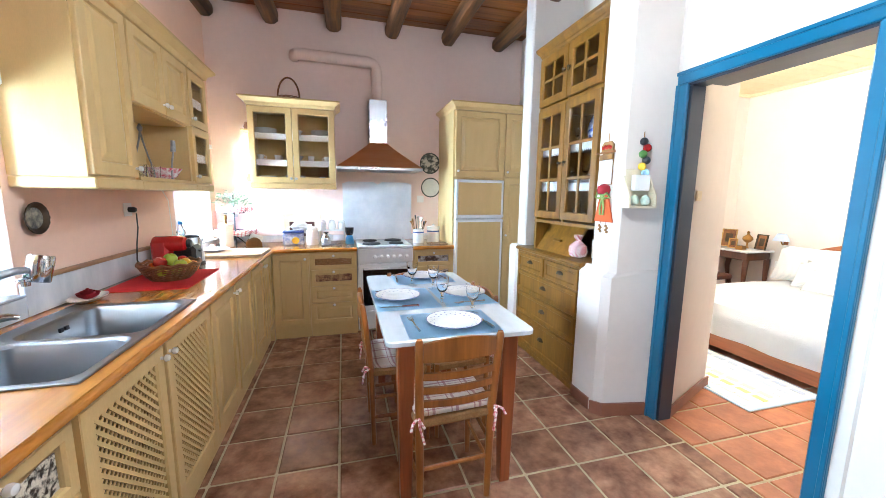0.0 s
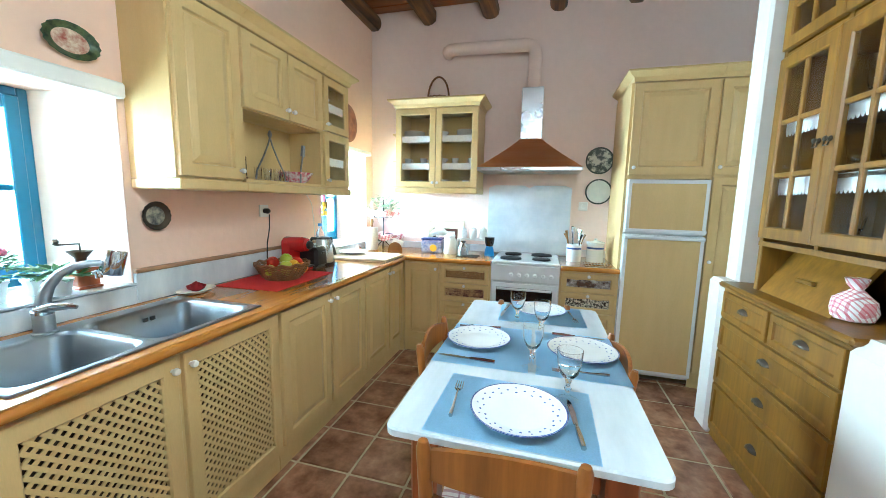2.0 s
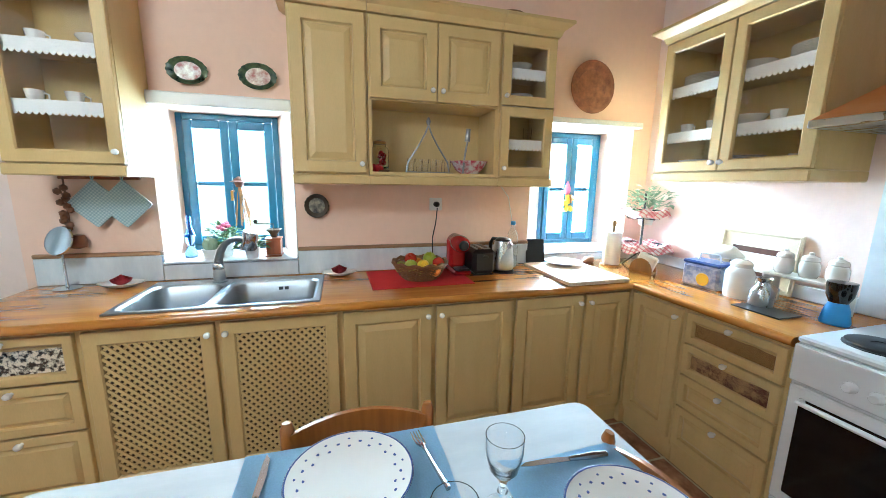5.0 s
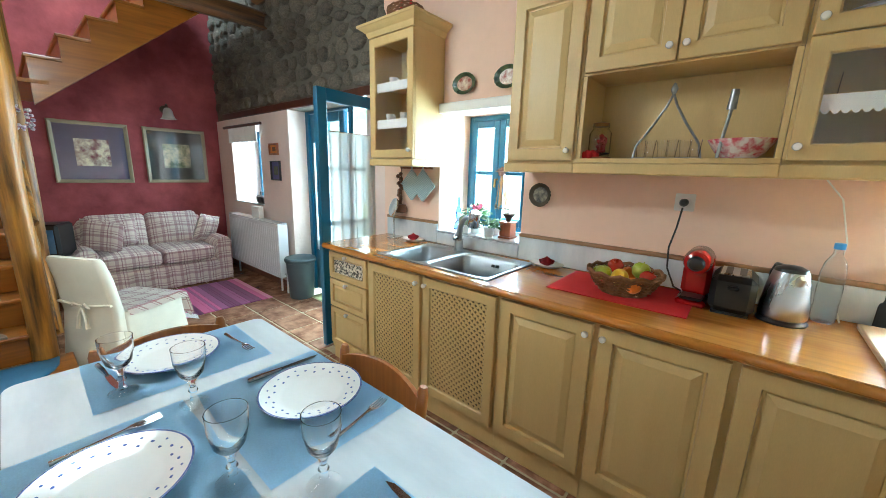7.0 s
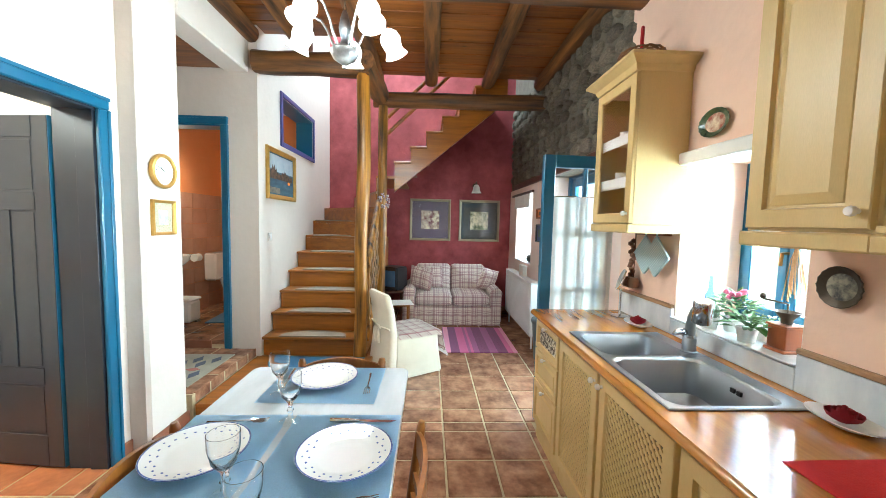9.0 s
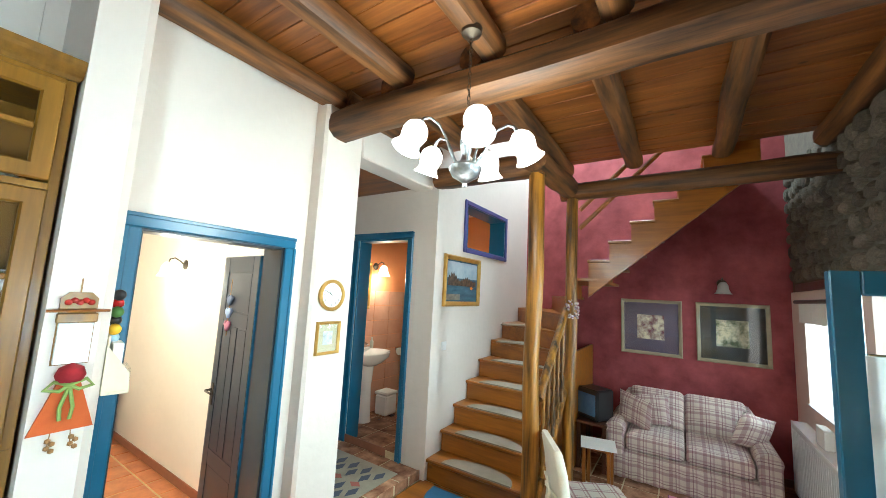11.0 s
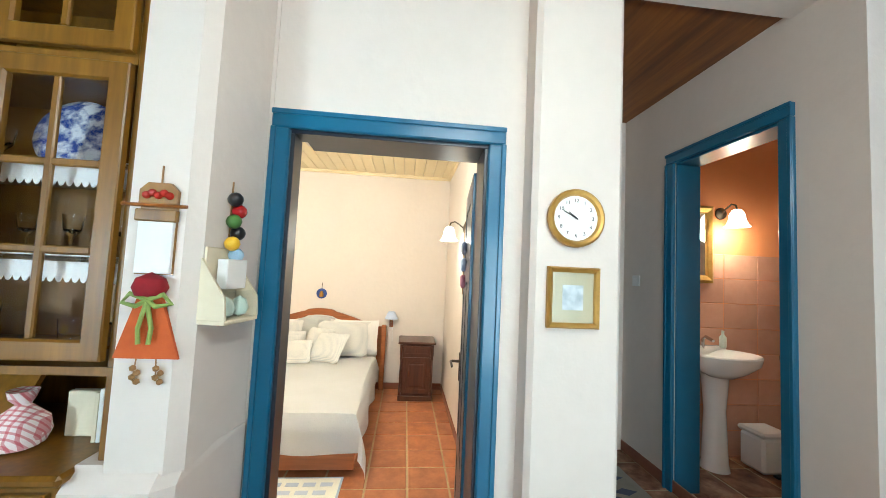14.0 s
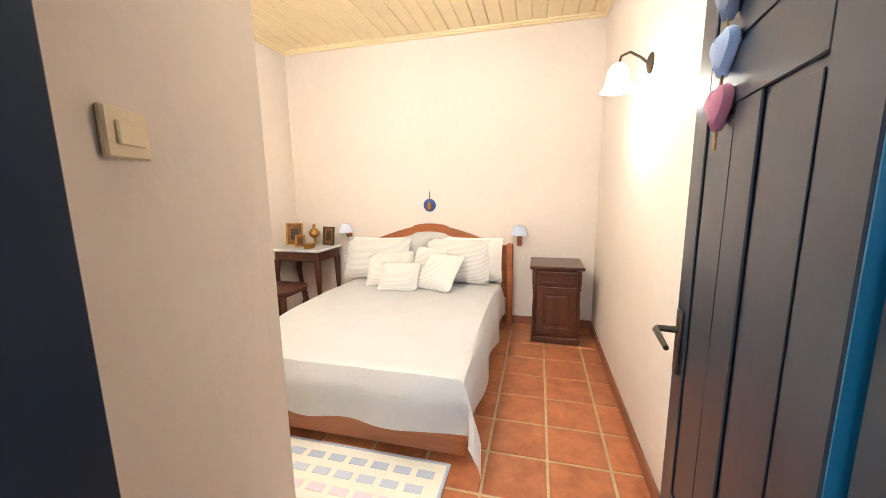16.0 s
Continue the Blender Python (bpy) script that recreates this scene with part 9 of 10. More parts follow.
for x in (-0.03, 0.03):
    bm = bmesh.new()
    lathe(bm, [(0.0, 0.0), (0.018, 0.008), (0.024, 0.025), (0.016, 0.048), (0.0, 0.058)], (x, -0.045, 0.0125), 14, cap=False)
    part("egg", bm, mat("pale_green_egg", srgb(206, 222, 206), srgb(196, 214, 198), 8, 0.4), lb, "pale green egg", smooth=True)
# plain coloured balls on a string, made up to stand in for a figurine
gl = thing("garland", "string of plain coloured balls in place of a small figure above the letter holder", "decoration", pose(3.02, -2.457, 1.54, 0, 0, -9.5))
bm = bmesh.new()
rnd = random.Random(6)
tube(bm, [(0, -0.004, 0.02), (0, -0.004, 0.27)], 0.003, 5)
part("string", bm, RUSH, gl)
for k, mm in enumerate((BLUEMAT, LEMON, BLACK, LEAF, REDP, BLACK)):
    bm = bmesh.new()
    bmesh.ops.create_icosphere(bm, subdivisions=2, radius=0.024, matrix=Matrix.Translation((0.012 * (-1) ** k, -0.024, 0.03 + 0.036 * k)))
    part("ornament", bm, mm, gl, smooth=True)

# stones of the upper wall: irregular pieces on a few shared meshes
stone_wall = bpy.data.objects["wall_west_upper"]
STONES = []
for q in range(10):
    rnd = random.Random(100 + q)
    bm = bmesh.new()
    k = 8
    ring = [(math.cos(2 * math.pi * i / k + 0.39), math.sin(2 * math.pi * i / k + 0.39)) for i in range(k)]
    jig = [rnd.uniform(0.82, 1.08) for _ in range(k)]
    sq = [(max(abs(a), abs(b)) ** -0.75) for a, b in ring]
    loft(bm, [[(x, 0.5 * a * j * s * f + rnd.uniform(-0.02, 0.02), 0.5 * b * j * s * f + rnd.uniform(-0.02, 0.02)) for (a, b), j, s in zip(ring, jig, sq)] for x, f in ((-0.02, 0.9), (0.012, 0.92), (0.03, 0.8), (0.04, 0.5))])
    me = bpy.data.meshes.new("stone")
    bmesh.ops.recalc_face_normals(bm, faces=bm.faces)
    bm.to_mesh(me)
    bm.free()
    me.materials.append(STONE)
    STONES.append(me)
rnd = random.Random(77)
z = 2.105
row = 0
while z < CEIL - 0.02:
    h = rnd.uniform(0.09, 0.16)
    y = -7.33
    while y < -3.76:
        w = rnd.uniform(0.11, 0.3)
        ob = new("stone", rnd.choice(STONES))
        ob.parent = stone_wall
        ob.matrix_basis = Matrix.LocRotScale((-0.02 + rnd.uniform(-0.008, 0.008), min(y + w / 2, -3.8), z + h / 2 + rnd.uniform(-0.012, 0.012)), Euler((rnd.uniform(-0.12, 0.12), 0, 0)), (1, w * 0.98, h * 0.98))
        y += w
    z += h
# ---- bedroom ----
BED = Matrix.Translation((5.643, -1.985, 0)) @ Matrix.Diagonal((0.86, 0.9, 0.95, 1))
bd = thing("bed", "cherry wood double bed with a curved padded headboard and white cover", "bed", BED)
part("side_rail", box(-1.16, 1.1, -0.83, -0.8, 0.08, 0.3, b=0.006), BEDW, bd)
part("side_rail", box(-1.16, 1.1, 0.8, 0.83, 0.08, 0.3, b=0.006), BEDW, bd)
part("foot_board", box(-1.19, -1.161, -0.83, 0.83, 0.05, 0.3, b=0.006), BEDW, bd)
part("mattress", moved(puffy(2.2, 1.58, 0.26, 0.08, 0.0), pose(-0.03, 0, 0.22)), WHITECLOTH, bd, smooth=True)


def arch(y, w=0.9):
    f = abs(y) / w
    crown = 0.016 * max(0.0, min(1.0, (0.24 - f) / 0.05))
    return 0.85 + 0.2 * max(0.0, math.cos(min(1, f * 1.17) * math.pi / 2)) ** 0.9 + crown - 0.015 * math.sin(f * math.pi) ** 2


bm = bmesh.new()
N = 72
ys = [-0.9 + 1.8 * k / N for k in range(N + 1)]
rings = []
for k, y in enumerate(ys):
    top = arch(y)
    rings.append([(1.1, y, 0.3), (1.15, y, 0.3), (1.15, y, top), (1.1, y, top)])
loft(bm, rings)
part("headboard", bm, BEDW, bd)
for s in (-1, 1):
    part("post", box(1.085, 1.16, s * 0.9 - 0.035, s * 0.9 + 0.035, 0.0, 0.87, b=0.012), BEDW, bd)
bm = bmesh.new()
rings = []
for k in range(N + 1):
    y = -0.81 + 1.62 * k / N
    top = arch(y) - 0.085
    rings.append([(1.08, y, 0.32), (1.099, y, 0.32), (1.099, y, top), (1.085, y, top - 0.01)])
loft(bm, rings)
TICK = cloth("ticking_plain", srgb(218, 214, 204))
n, ln = TICK.node_tree.nodes, TICK.node_tree.links
wv = n.new("ShaderNodeTexWave")
wv.bands_direction = 'Z'
wv.inputs["Scale"].default_value = 26
co = n.new("ShaderNodeTexCoord")
ln.new(co.outputs["Object"], wv.inputs["Vector"])
rp = n.new("ShaderNodeValToRGB")
rp.color_ramp.elements[0].position, rp.color_ramp.elements[0].color = 0.45, srgb(216, 212, 204)
rp.color_ramp.elements[1].position, rp.color_ramp.elements[1].color = 0.85, srgb(188, 188, 188)
ln.new(wv.outputs["Fac"], rp.inputs["Fac"])
ln.new(rp.outputs["Color"], n["Principled BSDF"].inputs["Base Color"])
part("upholstery", bm, TICK, bd, "striped grey upholstered panel")
# bedspread
bm = bmesh.new()
NX, NY = 64, 64
V = {}
for i in range(NX + 1):
    for j in range(NY + 1):
        u, v = i / NX, j / NY
        a = -1.48 + 2.36 * u
        b = -1.16 + 2.32 * v
        x, y, z = a, b, 0.495
        ox, oy = max(0, -1.17 - a), max(0, abs(b) - 0.81)
        sy = 1 if b > 0 else -1
        drop = min(ox, 0.34 + 0.02 * math.sin(b * 5 + 1)) + min(oy, 0.32 + 0.02 * math.sin(a * 6))
        if ox > 0:
            x = -1.185 - 0.05 * min(1, ox * 8) - 0.045 * math.sin(b * 9 + math.sin(b * 4)) * ox * 2
        if oy > 0:
            y = sy * (0.815 + 0.045 * min(1, oy * 8) + 0.03 * math.sin(a * 8) * oy * 2)
        if ox > 0 and oy > 0:
            x -= oy * 0.25
            y += sy * ox * 0.2
            drop = math.hypot(ox, oy) * 0.98
        z -= drop
        z += 0.006 * noise.noise((a * 4, b * 4, 0)) + (0.01 * math.cos(a * 3) if oy == 0 and ox == 0 else 0)
        V[i, j] = bm.verts.new((x, y, max(z, 0.03)))
for i in range(NX):
    for j in range(NY):
        bm.faces.new((V[i, j], V[i + 1, j], V[i + 1, j + 1], V[i, j + 1]))
bmesh.ops.solidify(bm, geom=bm.faces[:], thickness=0.006)
SPREAD = mat("white_waffle_cover", srgb(250, 248, 246), srgb(244, 242, 239), 4, 0.9, 0.7, 90, sheen=0.2, dist=0.004)
solid("bedspread", bm, SPREAD, "white woven bedspread hanging over the bed edges", "bedspread", BED @ pose(0, 0, 0.004), smooth=True)
PW = [(6.6, -1.3, 0.66, 0.44, 0.17, -10, -88, WHITECLOTH), (6.6, -2.42, 0.66, 0.46, 0.17, -10, -90, WHITECLOTH), (6.47, -1.36, 0.74, 0.46, 0.16, -22, -87, TICK), (6.46, -2.28, 0.7, 0.47, 0.16, -22, -92, TICK),
      (6.3, -1.66, 0.42, 0.36, 0.13, -32, -70, TICK), (6.34, -1.95, 0.38, 0.4, 0.13, -28, -110, TICK), (6.2, -1.6, 0.42, 0.35, 0.12, -38, -78, TICK), (6.12, -2.1, 0.44, 0.42, 0.12, -42, -112, TICK), (6.03, -1.78, 0.4, 0.34, 0.11, -48, -82, TICK)]
for k, (x, y, w, h, t_, tilt, rz, mm) in enumerate(PW):
    solid("bed_pillow" if k < 4 else "bed_cushion", pillow(w * 0.92, h * 0.92, t_, k), mm, "plain white pillow against the headboard" if mm is WHITECLOTH else "grey striped cushion on the white bed", "pillow", pose(5.643 + (x - 5.68) * 0.86, -1.985 + (y + 1.92) * 0.9, 0.478, tilt, 0, rz), smooth=True, group="pillows on the bed")

ns = thing("nightstand", "dark walnut nightstand with one drawer and one door", "nightstand", pose(6.22, -3.222, 0, 0, 0, -90))
part("body", box(-0.19, 0.19, 0.0, 0.4, 0.06, 0.665, b=0.004), DARKW, ns)
part("top", box(-0.225, 0.225, -0.035, 0.41, 0.666, 0.695, b=0.008), DARKW, ns)
part("plinth", box(-0.205, 0.205, -0.015, 0.405, 0.0, 0.059, b=0.008), DARKW, ns)
part("drawer_front", panel(bmesh.new(), -0.165, 0.165, 0.535, 0.645, 0, [(0, 0), (0, 0.012), (0.004, 0.015), (0.02, 0.015), (0.026, 0.009)]), DARKW, ns)
d = part("door", panel(bmesh.new(), -0.165, 0.165, 0.09, 0.51, 0, [(0, 0), (0, 0.012), (0.004, 0.015), (0.05, 0.015), (0.056, 0.007), (0.075, 0.006), (0.09, 0.012)]), DARKW, ns)
for z in (0.59, 0.3):
    bm = bmesh.new()
    lathe(bm, [(0.008, 0), (0.006, 0.01), (0.012, 0.018), (0.0, 0.024)], seg=12)
    part("knob", moved(bm, pose(0 if z > 0.5 else 0.14, -0.013, z, 90)), DARKW, ns, smooth=True)
for x in (-0.185, 0.185):
    bm = bmesh.new()
    lathe(bm, [(0.016, 0.07), (0.016, 0.1), (0.01, 0.12), (0.014, 0.3), (0.01, 0.48), (0.018, 0.5), (0.012, 0.52), (0.018, 0.54), (0.018, 0.66)], (x, -0.012, 0), 12)
    part("column", bm, DARKW, ns, smooth=True)

SHADEB = cloth("blue_sprig_shade", srgb(206, 212, 226), srgb(170, 182, 208))


def bed_lamp(y):
    t = thing("reading_lamp", "small wall lamp with a pale blue fabric shade", "wall lamp", pose(6.66, y, 0.915, 0, 0, -90), "reading lamps")
    part("wall_block", box(-0.025, 0.025, -0.02, -0.001, -0.12, 0.04, b=0.006), BEDW, t)
    bm = bmesh.new()
    tube(bm, [(0, -0.02, -0.04), (0, -0.07, -0.05), (0, -0.1, -0.01), (0, -0.1, 0.03)], 0.007, 8)
    part("arm", bm, BRASS, t, smooth=True)
    bm = bmesh.new()
    lathe(bm, [(0.085, 0.0), (0.045, 0.09), (0.043, 0.09), (0.082, 0.0)], (0, -0.1, 0.0), 20, cap=False)
    part("shade", bm, SHADEB, t, "pale blue printed fabric shade", smooth=True)
    bm = bmesh.new()
    tube(bm, [(0.02, -0.02, -0.12), (0.03, -0.02, -0.25), (0.02, -0.02, -0.3)], 0.0025, 5)
    part("pull_cord", bm, WHITE, t)
    return t


bed_lamp(-2.885)
bed_lamp(-1.05)
ic = thing("wall_ornament", "small round blue medallion on a metal hook", "ornament", pose(6.658, -1.97, 1.197, 0, 0, -90))
bm = bmesh.new()
lathe(bm, [(0.0, 0.0), (0.065, 0.0), (0.066, 0.008), (0.05, 0.012), (0.0, 0.014)], seg=28)
part("medallion", moved(bm, pose(0, 0, 0, 90)), NAVY, ic, smooth=True)
bm = bmesh.new()
lathe(bm, [(0.0, -0.045), (0.03, -0.04), (0.026, 0.0), (0.014, 0.03), (0.0, 0.035)], (0, -0.02, 0), 12, cap=False)
part("bell", bm, BRASS, ic, smooth=True)
bm = bmesh.new()
tube(bm, [(0, -0.005, 0.06), (0, -0.005, 0.14)], 0.004, 6)
part("hook", bm, BRONZE, ic)

# console with icons
ct = thing("console_table", "dark wooden console with a white marble top and curved legs", "table", pose(6.38, -0.66, 0))
part("top", box(-0.22, 0.24, -0.3, 0.26, 0.75, 0.775, b=0.005), MARBLE, ct)
part("apron", box(-0.19, 0.22, -0.27, 0.24, 0.65, 0.7495, b=0.008), DARKW, ct)
for x in (-0.17, 0.2):
    for y in (-0.25, 0.22):
        bm = bmesh.new()
        tube(bm, [(x, y, 0.66), (x - 0.02, y * 1.05, 0.5), (x, y, 0.3), (x + 0.01, y * 0.96, 0.12), (x - 0.015, y * 1.05, 0.0)], [0.035, 0.03, 0.022, 0.017, 0.02], 10)
        part("leg", bm, DARKW, ct, smooth=True)
for x, y, w, h, rz, lab in ((6.68, -0.4, 0.18, 0.24, -80, "icon panel in a gilt frame on the console"), (6.56, -0.55, 0.1, 0.13, -78, "small icon panel in a gilt frame on the console"), (6.74, -0.78, 0.14, 0.2, -100, "dark framed icon panel on the console")):
    t = framed("icon", pose(x - 0.24, y - 0.1, 0.777 + h / 2, -8, 0, rz), w, h, 0.012, GOLD if "dark" not in lab else BRONZE, mat("icon_ground", srgb(150, 104, 52), srgb(96, 58, 36), 12, 0.5, 0.1), BRONZE, lab, glassy=False, art=0.55)
bm = bmesh.new()
lathe(bm, [(0.03, 0.0), (0.012, 0.02), (0.01, 0.07), (0.04, 0.09), (0.06, 0.12), (0.055, 0.15), (0.02, 0.18), (0.012, 0.2), (0.02, 0.215), (0.0, 0.235)], seg=18)
solid("censer", bm, BRASS, "old brass censer on the console", "censer", pose(6.5, -0.7, 0.776), smooth=True)
solid("small_box", box(-0.05, 0.05, -0.04, 0.04, 0, 0.05, b=0.004), BRASS, "small brass box on the console", "box", pose(6.28, -0.78, 0.776, 0, 0, 10))
so = thing("stool", "dark wooden stool with curved legs beside the console", "stool", pose(5.86, -0.72, 0))
part("seat", moved(puffy(0.4, 0.4, 0.06, 0.08, 0.01), pose(0, 0, 0.42)), DARKW, so, smooth=True)
for x in (-0.15, 0.15):
    for y in (-0.15, 0.15):
        bm = bmesh.new()
        tube(bm, [(x, y, 0.425), (x * 1.1, y * 1.1, 0.3), (x * 0.95, y * 0.95, 0.12), (x * 1.1, y * 1.1, 0)], [0.028, 0.024, 0.016, 0.018], 9)
        part("leg", bm, DARKW, so, smooth=True)
basket(pose(6.42, -0.9, 0.001), 0.11, 0.12, 0.1, "small wicker basket under the console", WICKER)
socket(pose(6.658, -1.0, 0.6) @ Euler((radians(90), 0, radians(-90))).to_matrix().to_4x4(), "white wall socket beside the bed")

# rug with pastel blocks
rg = thing("bedroom_rug", "pale rug with rows of pastel blocks beside the bed", "rug", pose(4.24, -1.765, 0.001))
part("base", box(-0.36, 0.36, -0.9, 0.9, 0, 0.009, b=0.003), cloth("cream_rug", srgb(232, 228, 214), srgb(220, 216, 202), weave=160, bump=0.7), rg)
for e in ((-0.36, 0.36, -0.9, -0.885), (-0.36, 0.36, 0.885, 0.9), (0.346, 0.36, -0.884, 0.884), (-0.36, -0.346, -0.884, 0.884)):
    part("border", box(*e, 0.0091, 0.0105), cloth("grey_blue_rug_edge", srgb(172, 186, 206), weave=160), rg)
PAST = [cloth("rug_block", srgb(*c), weave=160, bump=0.5) for c in ((176, 184, 200), (186, 192, 206), (214, 200, 208), (214, 216, 176), (240, 218, 120), (230, 206, 196), (196, 208, 214))]
for i in range(7):
    for j in range(15):
        x0, y0 = 0.29 - 0.095 * i, -0.84 + 0.118 * j + (0.03 if i % 2 else 0)
        part("block", box(x0 - 0.045, x0, y0, min(y0 + 0.085, 0.88), 0.0092, 0.0112), PAST[i], rg)

# hearts hanging on the door leaf
gh = thing("heart_garland", "string of grey and rose fabric hearts hanging on the door", "garland", pose(3.846, -3.388, 1.425, 0, 0, 175))
bm = bmesh.new()
tube(bm, [(0, -0.02, 0.0), (0, -0.02, 0.42)], 0.003, 5)
part("string", bm, RUSH, gh)
GREYF = cloth("grey_felt", srgb(120, 126, 146), srgb(104, 110, 130))
ROSEF = cloth("rose_felt", srgb(176, 110, 130), srgb(150, 90, 110))
for k, (z, mm) in enumerate(((0.27, GREYF), (0.175, cloth("blue_felt", srgb(150, 166, 196))), (0.08, ROSEF))):
    bm = bmesh.new()
    pts = []
    for i in range(24):
        a = 2 * math.pi * i / 24
        pts.append((0.0028 * 16 * math.sin(a) ** 3, 0.0028 * (13 * math.cos(a) - 5 * math.cos(2 * a) - 2 * math.cos(3 * a) - math.cos(4 * a))))
    loft(bm, [[(x * s, -0.02 + d, z + y * s) for x, y in pts] for s, d in ((0.6, 0.016), (0.95, 0.008), (1, 0), (0.95, -0.008), (0.6, -0.016))])
    part("heart", bm, mm, gh, smooth=True)

# ---- hall and bathroom ----
kr = thing("hall_rug", "woven kilim rug with dark zigzags in the hall", "rug", pose(3.75, -4.3, HALLZ + 0.001))
part("base", box(-0.6, 0.6, -0.34, 0.34, 0, 0.008, b=0.002), cloth("kilim_ground", srgb(150, 140, 118), srgb(120, 110, 92), weave=150, bump=0.7), kr)
bm = bmesh.new()
for k in range(14):
    x = -0.55 + 0.08 * k
    pts = [(x, -0.2 + 0.1 * (k % 2)), (x + 0.04, -0.12 + 0.1 * (k % 2)), (x + 0.08, -0.2 + 0.1 * (k % 2)), (x + 0.04, -0.28 + 0.1 * (k % 2))]
    loft(bm, [[(a, b, 0.0081) for a, b in pts], [(a, b, 0.0095) for a, b in pts]])
    loft(bm, [[(a, b + 0.32, 0.0081) for a, b in pts], [(a, b + 0.32, 0.0095) for a, b in pts]])
part("zigzag", bm, cloth("kilim_dark", srgb(40, 48, 70), weave=150), kr)
bm = bmesh.new()
for k in range(5):
    pts = [(-0.5 + 0.22 * k, 0.0), (-0.44 + 0.22 * k, 0.04), (-0.38 + 0.22 * k, 0.0), (-0.44 + 0.22 * k, -0.04)]
    loft(bm, [[(a, b + 0.02, 0.0082) for a, b in pts], [(a, b + 0.02, 0.0097) for a, b in pts]])
part("diamonds", bm, cloth("kilim_red", srgb(150, 70, 50), weave=150), kr)

BTILE = mat("pink_beige_wall_tile", srgb(190, 142, 118), srgb(206, 160, 136), 5, 0.22, 0, 30, piece=0.05)
bw = bpy.data.objects["bath_wall_east"]
bs = bpy.data.objects["bath_wall_south"]


def wall_tile_mesh(w, h):
    me = bpy.data.meshes.new("wall_tile")
    bm = bmesh.new()
    cbox(bm, -0.006, 0.0, -w / 2, w / 2, -h / 2, h / 2, 0.003)
    bm.to_mesh(me)
    bm.free()
    me.materials.append(BTILE)
    return me


WTM = wall_tile_mesh(0.296, 0.196)
for i in range(7):
    for j in range(8):
        ob = new("wall_tile", WTM)
        ob.parent = bw
        ob.location = (BATHX, -5.16 - 0.3 * i, HALLZ + 0.1 + 0.2 * j)
for i in range(4):
    for j in range(8):
        ob = new("wall_tile", WTM)
        ob.parent = bs
        ob.matrix_basis = pose(3.4 + 0.3 * i, -7.2, HALLZ + 0.1 + 0.2 * j, 0, 0, -90)
bsn = thing("wash_basin", "white pedestal wash basin under a gilt mirror", "basin", pose(BATHX - 0.008, -5.38, HALLZ, 0, 0, -90) @ Matrix.Diagonal((1, 1, 1.06, 1)))
bm = bmesh.new()
prof = []
for z, s in ((0.64, 0.35), (0.68, 0.65), (0.74, 0.95), (0.79, 1.0), (0.8, 0.97), (0.785, 0.86), (0.72, 0.6), (0.68, 0.2)):
    prof.append([(0.27 * s * math.cos(a), -0.22 + 0.21 * s * math.sin(a), z) for a in [2 * math.pi * i / 28 for i in range(28)]])
loft(bm, prof)
cbox(bm, -0.2, 0.2, -0.06, -0.001, 0.74, 0.82, 0.01)
part("bowl", bm, PORCELAIN, bsn, smooth=True)
bm = bmesh.new()
lathe(bm, [(0.095, 0.0), (0.085, 0.05), (0.07, 0.4), (0.09, 0.63), (0.1, 0.645)], (0, -0.16, 0), 20)
part("pedestal", bm, PORCELAIN, bsn, smooth=True)
bm = bmesh.new()
tube(bm, [(0, -0.05, 0.8), (0, -0.05, 0.87), (0, -0.08, 0.89), (0, -0.15, 0.87)], 0.012, 8)
part("tap", bm, CHROME, bsn, smooth=True)
bm = bmesh.new()
lathe(bm, [(0.0, 0.0), (0.022, 0.0), (0.024, 0.01), (0.024, 0.08), (0.01, 0.1), (0.01, 0.13), (0.0, 0.132)], seg=14, cap=False)
solid("soap_bottle", bm, mat("pale_soap", srgb(214, 222, 210), srgb(204, 212, 200), 4, 0.3), "pale soap dispenser on the basin", "bottle", pose(BATHX - 0.07, -5.54, HALLZ + 0.86), smooth=True)
MIRROR = mat("mirror_silver", srgb(225, 228, 230), srgb(225, 228, 230), 2, 0.03, 0, metal=1)
mr = thing("bathroom_mirror", "mirror in a heavy gilt frame over the basin", "mirror", pose(BATHX - 0.008, -5.27, 1.87, 0, 0, -90) @ Matrix.Diagonal((0.88, 1, 1, 1)))
part("frame", panel(bmesh.new(), -0.25, 0.25, -0.31, 0.31, 0, [(0, 0), (0, 0.03), (0.02, 0.04), (0.05, 0.026), (0.06, 0.012), (0.06, 0.004), (0, 0)], True), GOLD, mr)
part("mirror_glass", box(-0.19, 0.19, -0.01, -0.004, -0.25, 0.25), MIRROR, mr)
sconce(pose(BATHX - 0.008, -5.58, 2.13, 0, 0, -90), "lit bronze wall lamp beside the bathroom mirror", SHADEW)
bulb("bathroom_lamp_light", (BATHX - 0.17, -5.58, 1.96), 14, 0.05, (1, 0.78, 0.55))
pb = thing("pedal_bin", "white plastic pedal bin beside the basin", "bin", pose(BATHX - 0.2, -5.75, HALLZ, 0, 0, -90))
part("body", box(-0.11, 0.11, -0.1, 0.1, 0.01, 0.26, b=0.02), WHITE, pb)
part("lid", box(-0.12, 0.12, -0.11, 0.11, 0.261, 0.3, b=0.015), WHITE, pb)
part("pedal", box(-0.04, 0.04, -0.14, -0.1005, 0.005, 0.02, b=0.003), BLACK, pb)
solid("bath_mat", box(-0.24, 0.24, -0.35, 0.35, 0, 0.012, b=0.004), BLUERUG, "dark blue bath mat on the tiles", "mat", pose(3.85, -6.05, HALLZ + 0.0015, 0, 0, 6))
wcx = thing("toilet", "white ceramic toilet with a low cistern", "toilet", pose(BATHX - 0.008, -6.6, HALLZ, 0, 0, -90))
bm = bmesh.new()
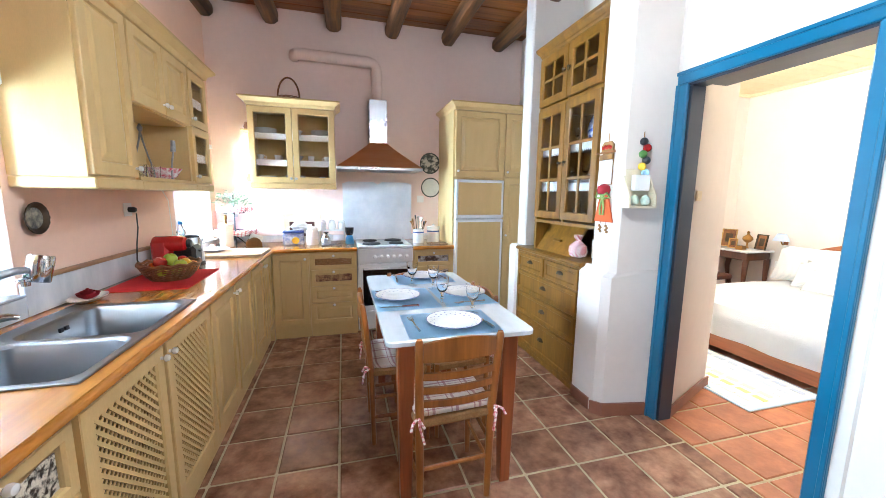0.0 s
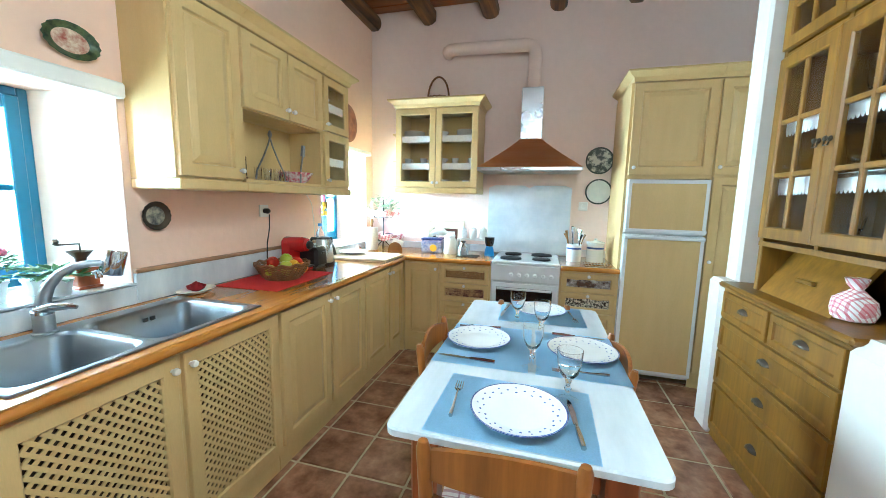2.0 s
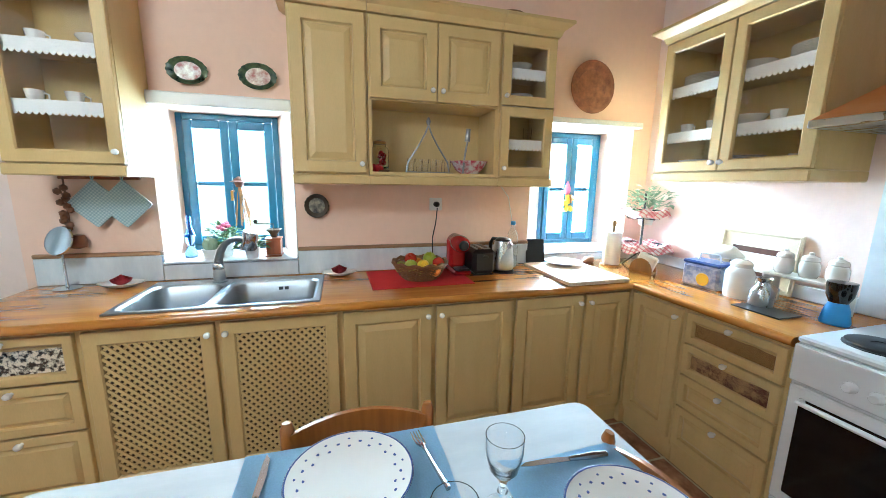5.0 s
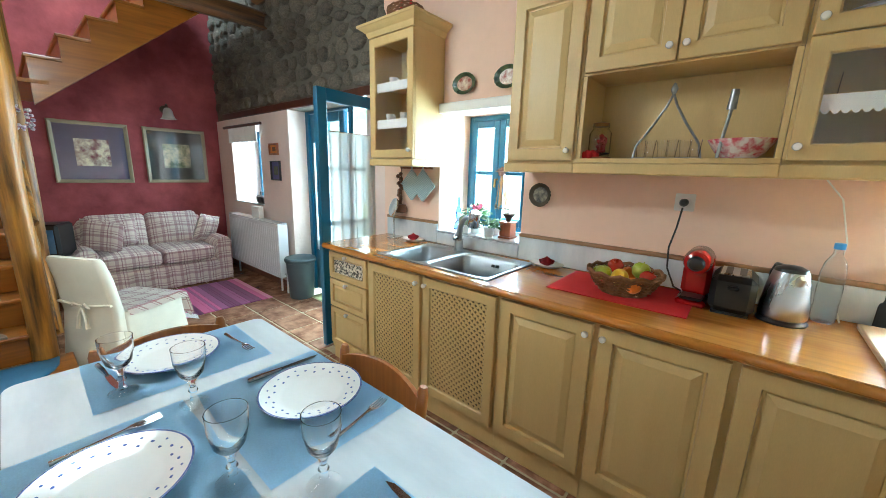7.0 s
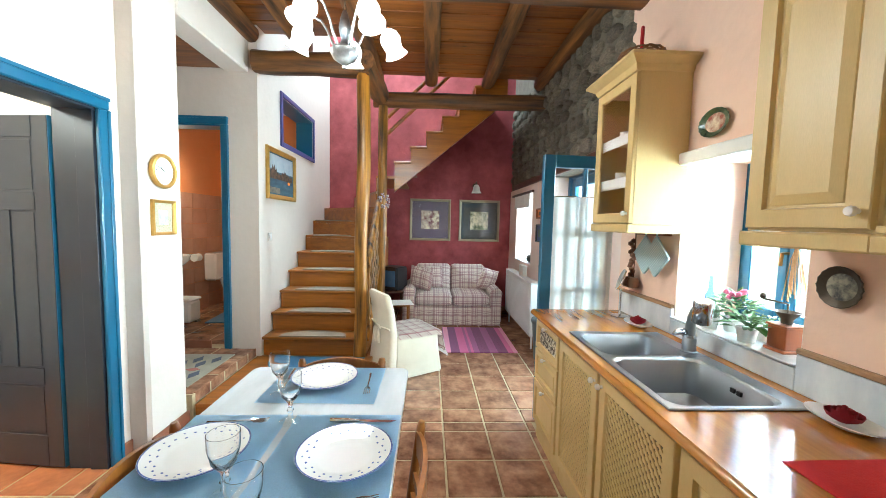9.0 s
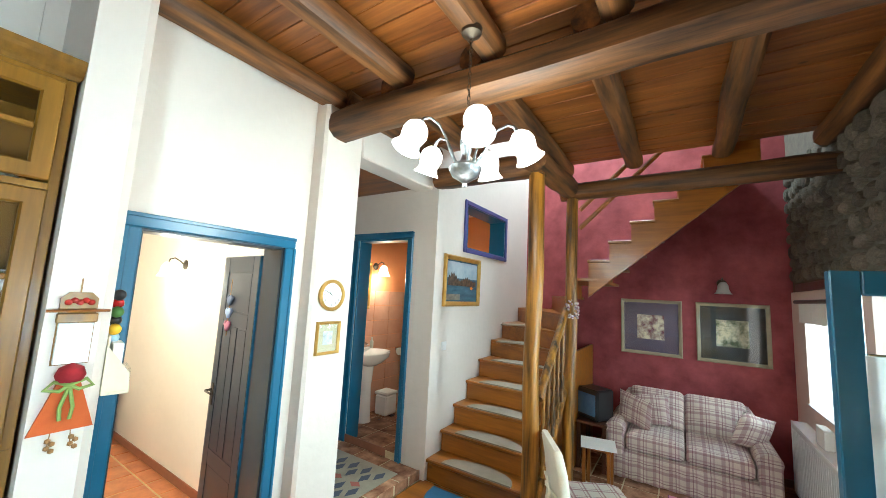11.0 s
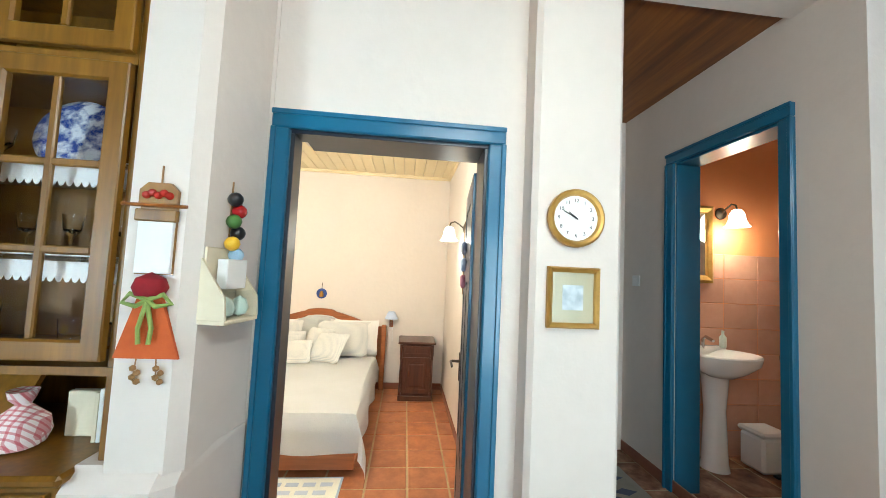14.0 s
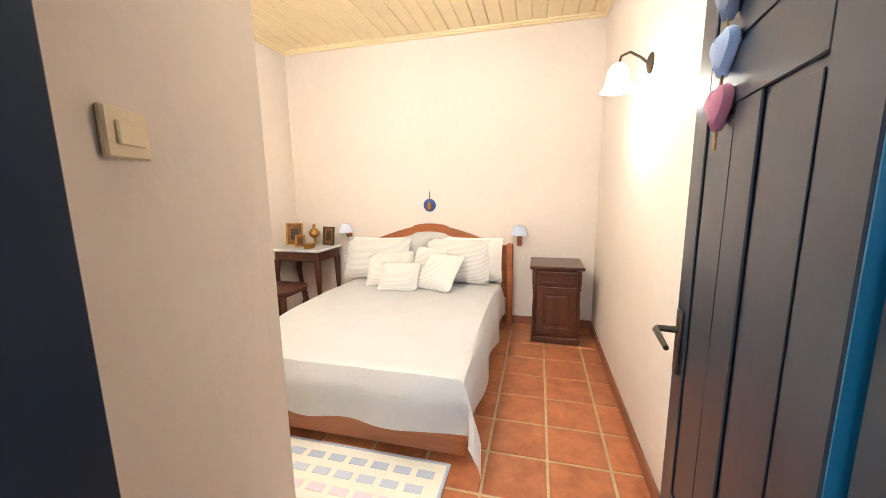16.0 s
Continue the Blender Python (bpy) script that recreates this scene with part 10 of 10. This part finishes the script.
loft(bm, [[(0.17 * s * math.cos(a), -0.38 + 0.24 * s2 * math.sin(a), z) for a in [2 * math.pi * i / 24 for i in range(24)]] for z, s, s2 in ((0.0, 0.6, 0.75), (0.15, 0.55, 0.65), (0.28, 0.85, 0.9), (0.38, 1.05, 1.02), (0.4, 1.05, 1.02))])
part("bowl", bm, PORCELAIN, wcx, smooth=True)
bm = bmesh.new()
loft(bm, [[(0.185 * s * math.cos(a), -0.38 + 0.25 * s * math.sin(a), z) for a in [2 * math.pi * i / 24 for i in range(24)]] for z, s in ((0.401, 0.98), (0.41, 1.02), (0.425, 1.0), (0.43, 0.9))])
part("lid", bm, PORCELAIN, wcx, smooth=True)
part("cistern", box(-0.19, 0.19, -0.17, -0.002, 0.4, 0.78, b=0.02), PORCELAIN, wcx)
tp = thing("toilet_roll", "white paper roll on a wall holder", "toilet paper", pose(BATHX - 0.008, -6.15, HALLZ + 0.75, 0, 0, -90))
bm = bmesh.new()
lathe(bm, [(0.05, -0.05), (0.05, 0.05), (0.02, 0.05), (0.02, 0.0)], seg=18)
part("roll", moved(bm, pose(0, -0.07, 0, 0, 90, 0)), PAPER, tp, smooth=True)
part("bracket", box(-0.06, 0.06, -0.025, -0.001, 0.01, 0.05, b=0.004), CHROME, tp)
# floor tiles, each a piece on one shared mesh
def tile_mesh(name, w, l, material, t=0.012, b=0.006):
    me = bpy.data.meshes.new(name)
    bm = bmesh.new()
    cbox(bm, -w / 2, w / 2, -l / 2, l / 2, -t, 0, b)
    bm.to_mesh(me)
    bm.free()
    me.materials.append(material)
    return me


floor = bpy.data.objects["floor"]
bed_floor = bpy.data.objects["floor_bedroom"]
hall_floor = bpy.data.objects["hall_floor"]


def tiles(parent, x0, x1, y0, y1, ox, oy, px, py, material, top, skip=None):
    """Lays tiles on a grid of pitch px, py from an origin; those cut by the border are trimmed."""
    cache = {}
    i0, j0 = math.floor((x0 - ox) / px), math.floor((y0 - oy) / py)
    for i in range(i0, math.ceil((x1 - ox) / px)):
        for j in range(j0, math.ceil((y1 - oy) / py)):
            a, b = max(ox + i * px, x0) + 0.0065, min(ox + (i + 1) * px, x1) - 0.0065
            c, d = max(oy + j * py, y0) + 0.0065, min(oy + (j + 1) * py, y1) - 0.0065
            if b - a < 0.02 or d - c < 0.02 or (skip and skip((a + b) / 2, (c + d) / 2)):
                continue
            key = (round(b - a, 3), round(d - c, 3))
            if key not in cache:
                cache[key] = tile_mesh("tile", b - a, d - c, material)
            ob = new("tile", cache[key])
            ob.parent = parent
            ob.location = ((a + b) / 2, (c + d) / 2, top + random.uniform(-0.0008, 0.0008))


tiles(floor, 0.55, 3.2, -3.85, -0.52, 0.917, -2.153, 0.3095, 0.3155, TILE, 0.0, lambda x, y: x > 3.1 and y > -2.45)
tiles(floor, -0.02, 3.2, -7.34, -3.85, 0.917, -2.153, 0.3095, 0.3155, TILE, 0.0, lambda x, y: (x > 2.15 and y < -4.0) or (x < 0.3 and y > -3.8))
tiles(bed_floor, 3.2, 6.68, -3.58, -0.37, 5.037, -3.13, 0.2835, 0.3, TILE_BED, 0.0, lambda x, y: x < 3.3 and y > -2.55)
tiles(hall_floor, 3.05, 4.62, -4.83, -3.87, 3.05, -3.87, 0.342, 0.342, TILE, HALLZ)
tiles(bpy.data.objects["bath_floor"], 3.3, 4.68, -7.2, -4.95, 3.3, -4.95, 0.342, 0.342, TILE, HALLZ)
# tile edging on the hall step
for k in range(5):
    ob = new("tile", tile_mesh("edge_tile", 0.085, 0.185, TILE))
    ob.parent = hall_floor
    ob.matrix_basis = pose(3.048, -3.985 - 0.197 * k, 0.158, 0, -90, 0)
# outside: ground, bushes and a glowing sheet for the bright hazy distance
bm = bmesh.new()
bm.faces.new([bm.verts.new(p) for p in ((-600, -600, -0.15), (600, -600, -0.15), (600, 600, -0.15), (-600, 600, -0.15))])
solid("ground", bm, EARTH, "dry grass and earth round the house", "ground", kind="structure")
GARDENGLOW = bpy.data.materials.new("glowing_garden_sheet")
GARDENGLOW.use_nodes = True
hn, hl = GARDENGLOW.node_tree.nodes, GARDENGLOW.node_tree.links
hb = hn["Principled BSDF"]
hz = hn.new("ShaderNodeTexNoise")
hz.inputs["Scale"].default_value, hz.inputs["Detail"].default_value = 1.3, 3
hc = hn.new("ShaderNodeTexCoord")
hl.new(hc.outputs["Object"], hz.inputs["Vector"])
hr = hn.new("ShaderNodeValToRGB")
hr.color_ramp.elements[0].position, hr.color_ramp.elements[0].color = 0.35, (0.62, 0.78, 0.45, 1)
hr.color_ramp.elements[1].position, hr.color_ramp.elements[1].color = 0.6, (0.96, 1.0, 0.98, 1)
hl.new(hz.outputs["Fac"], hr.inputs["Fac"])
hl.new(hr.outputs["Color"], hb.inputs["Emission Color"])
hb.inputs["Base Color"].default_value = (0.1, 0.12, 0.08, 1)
# the sheet emits its own light so that the window views turn nearly white
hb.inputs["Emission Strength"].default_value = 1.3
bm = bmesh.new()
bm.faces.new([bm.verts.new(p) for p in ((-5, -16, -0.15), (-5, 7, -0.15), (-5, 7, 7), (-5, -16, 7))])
solid("backdrop", bm, GARDENGLOW, "glowing sheet painted as an overexposed pale green garden outside the windows", "backdrop", kind="structure")
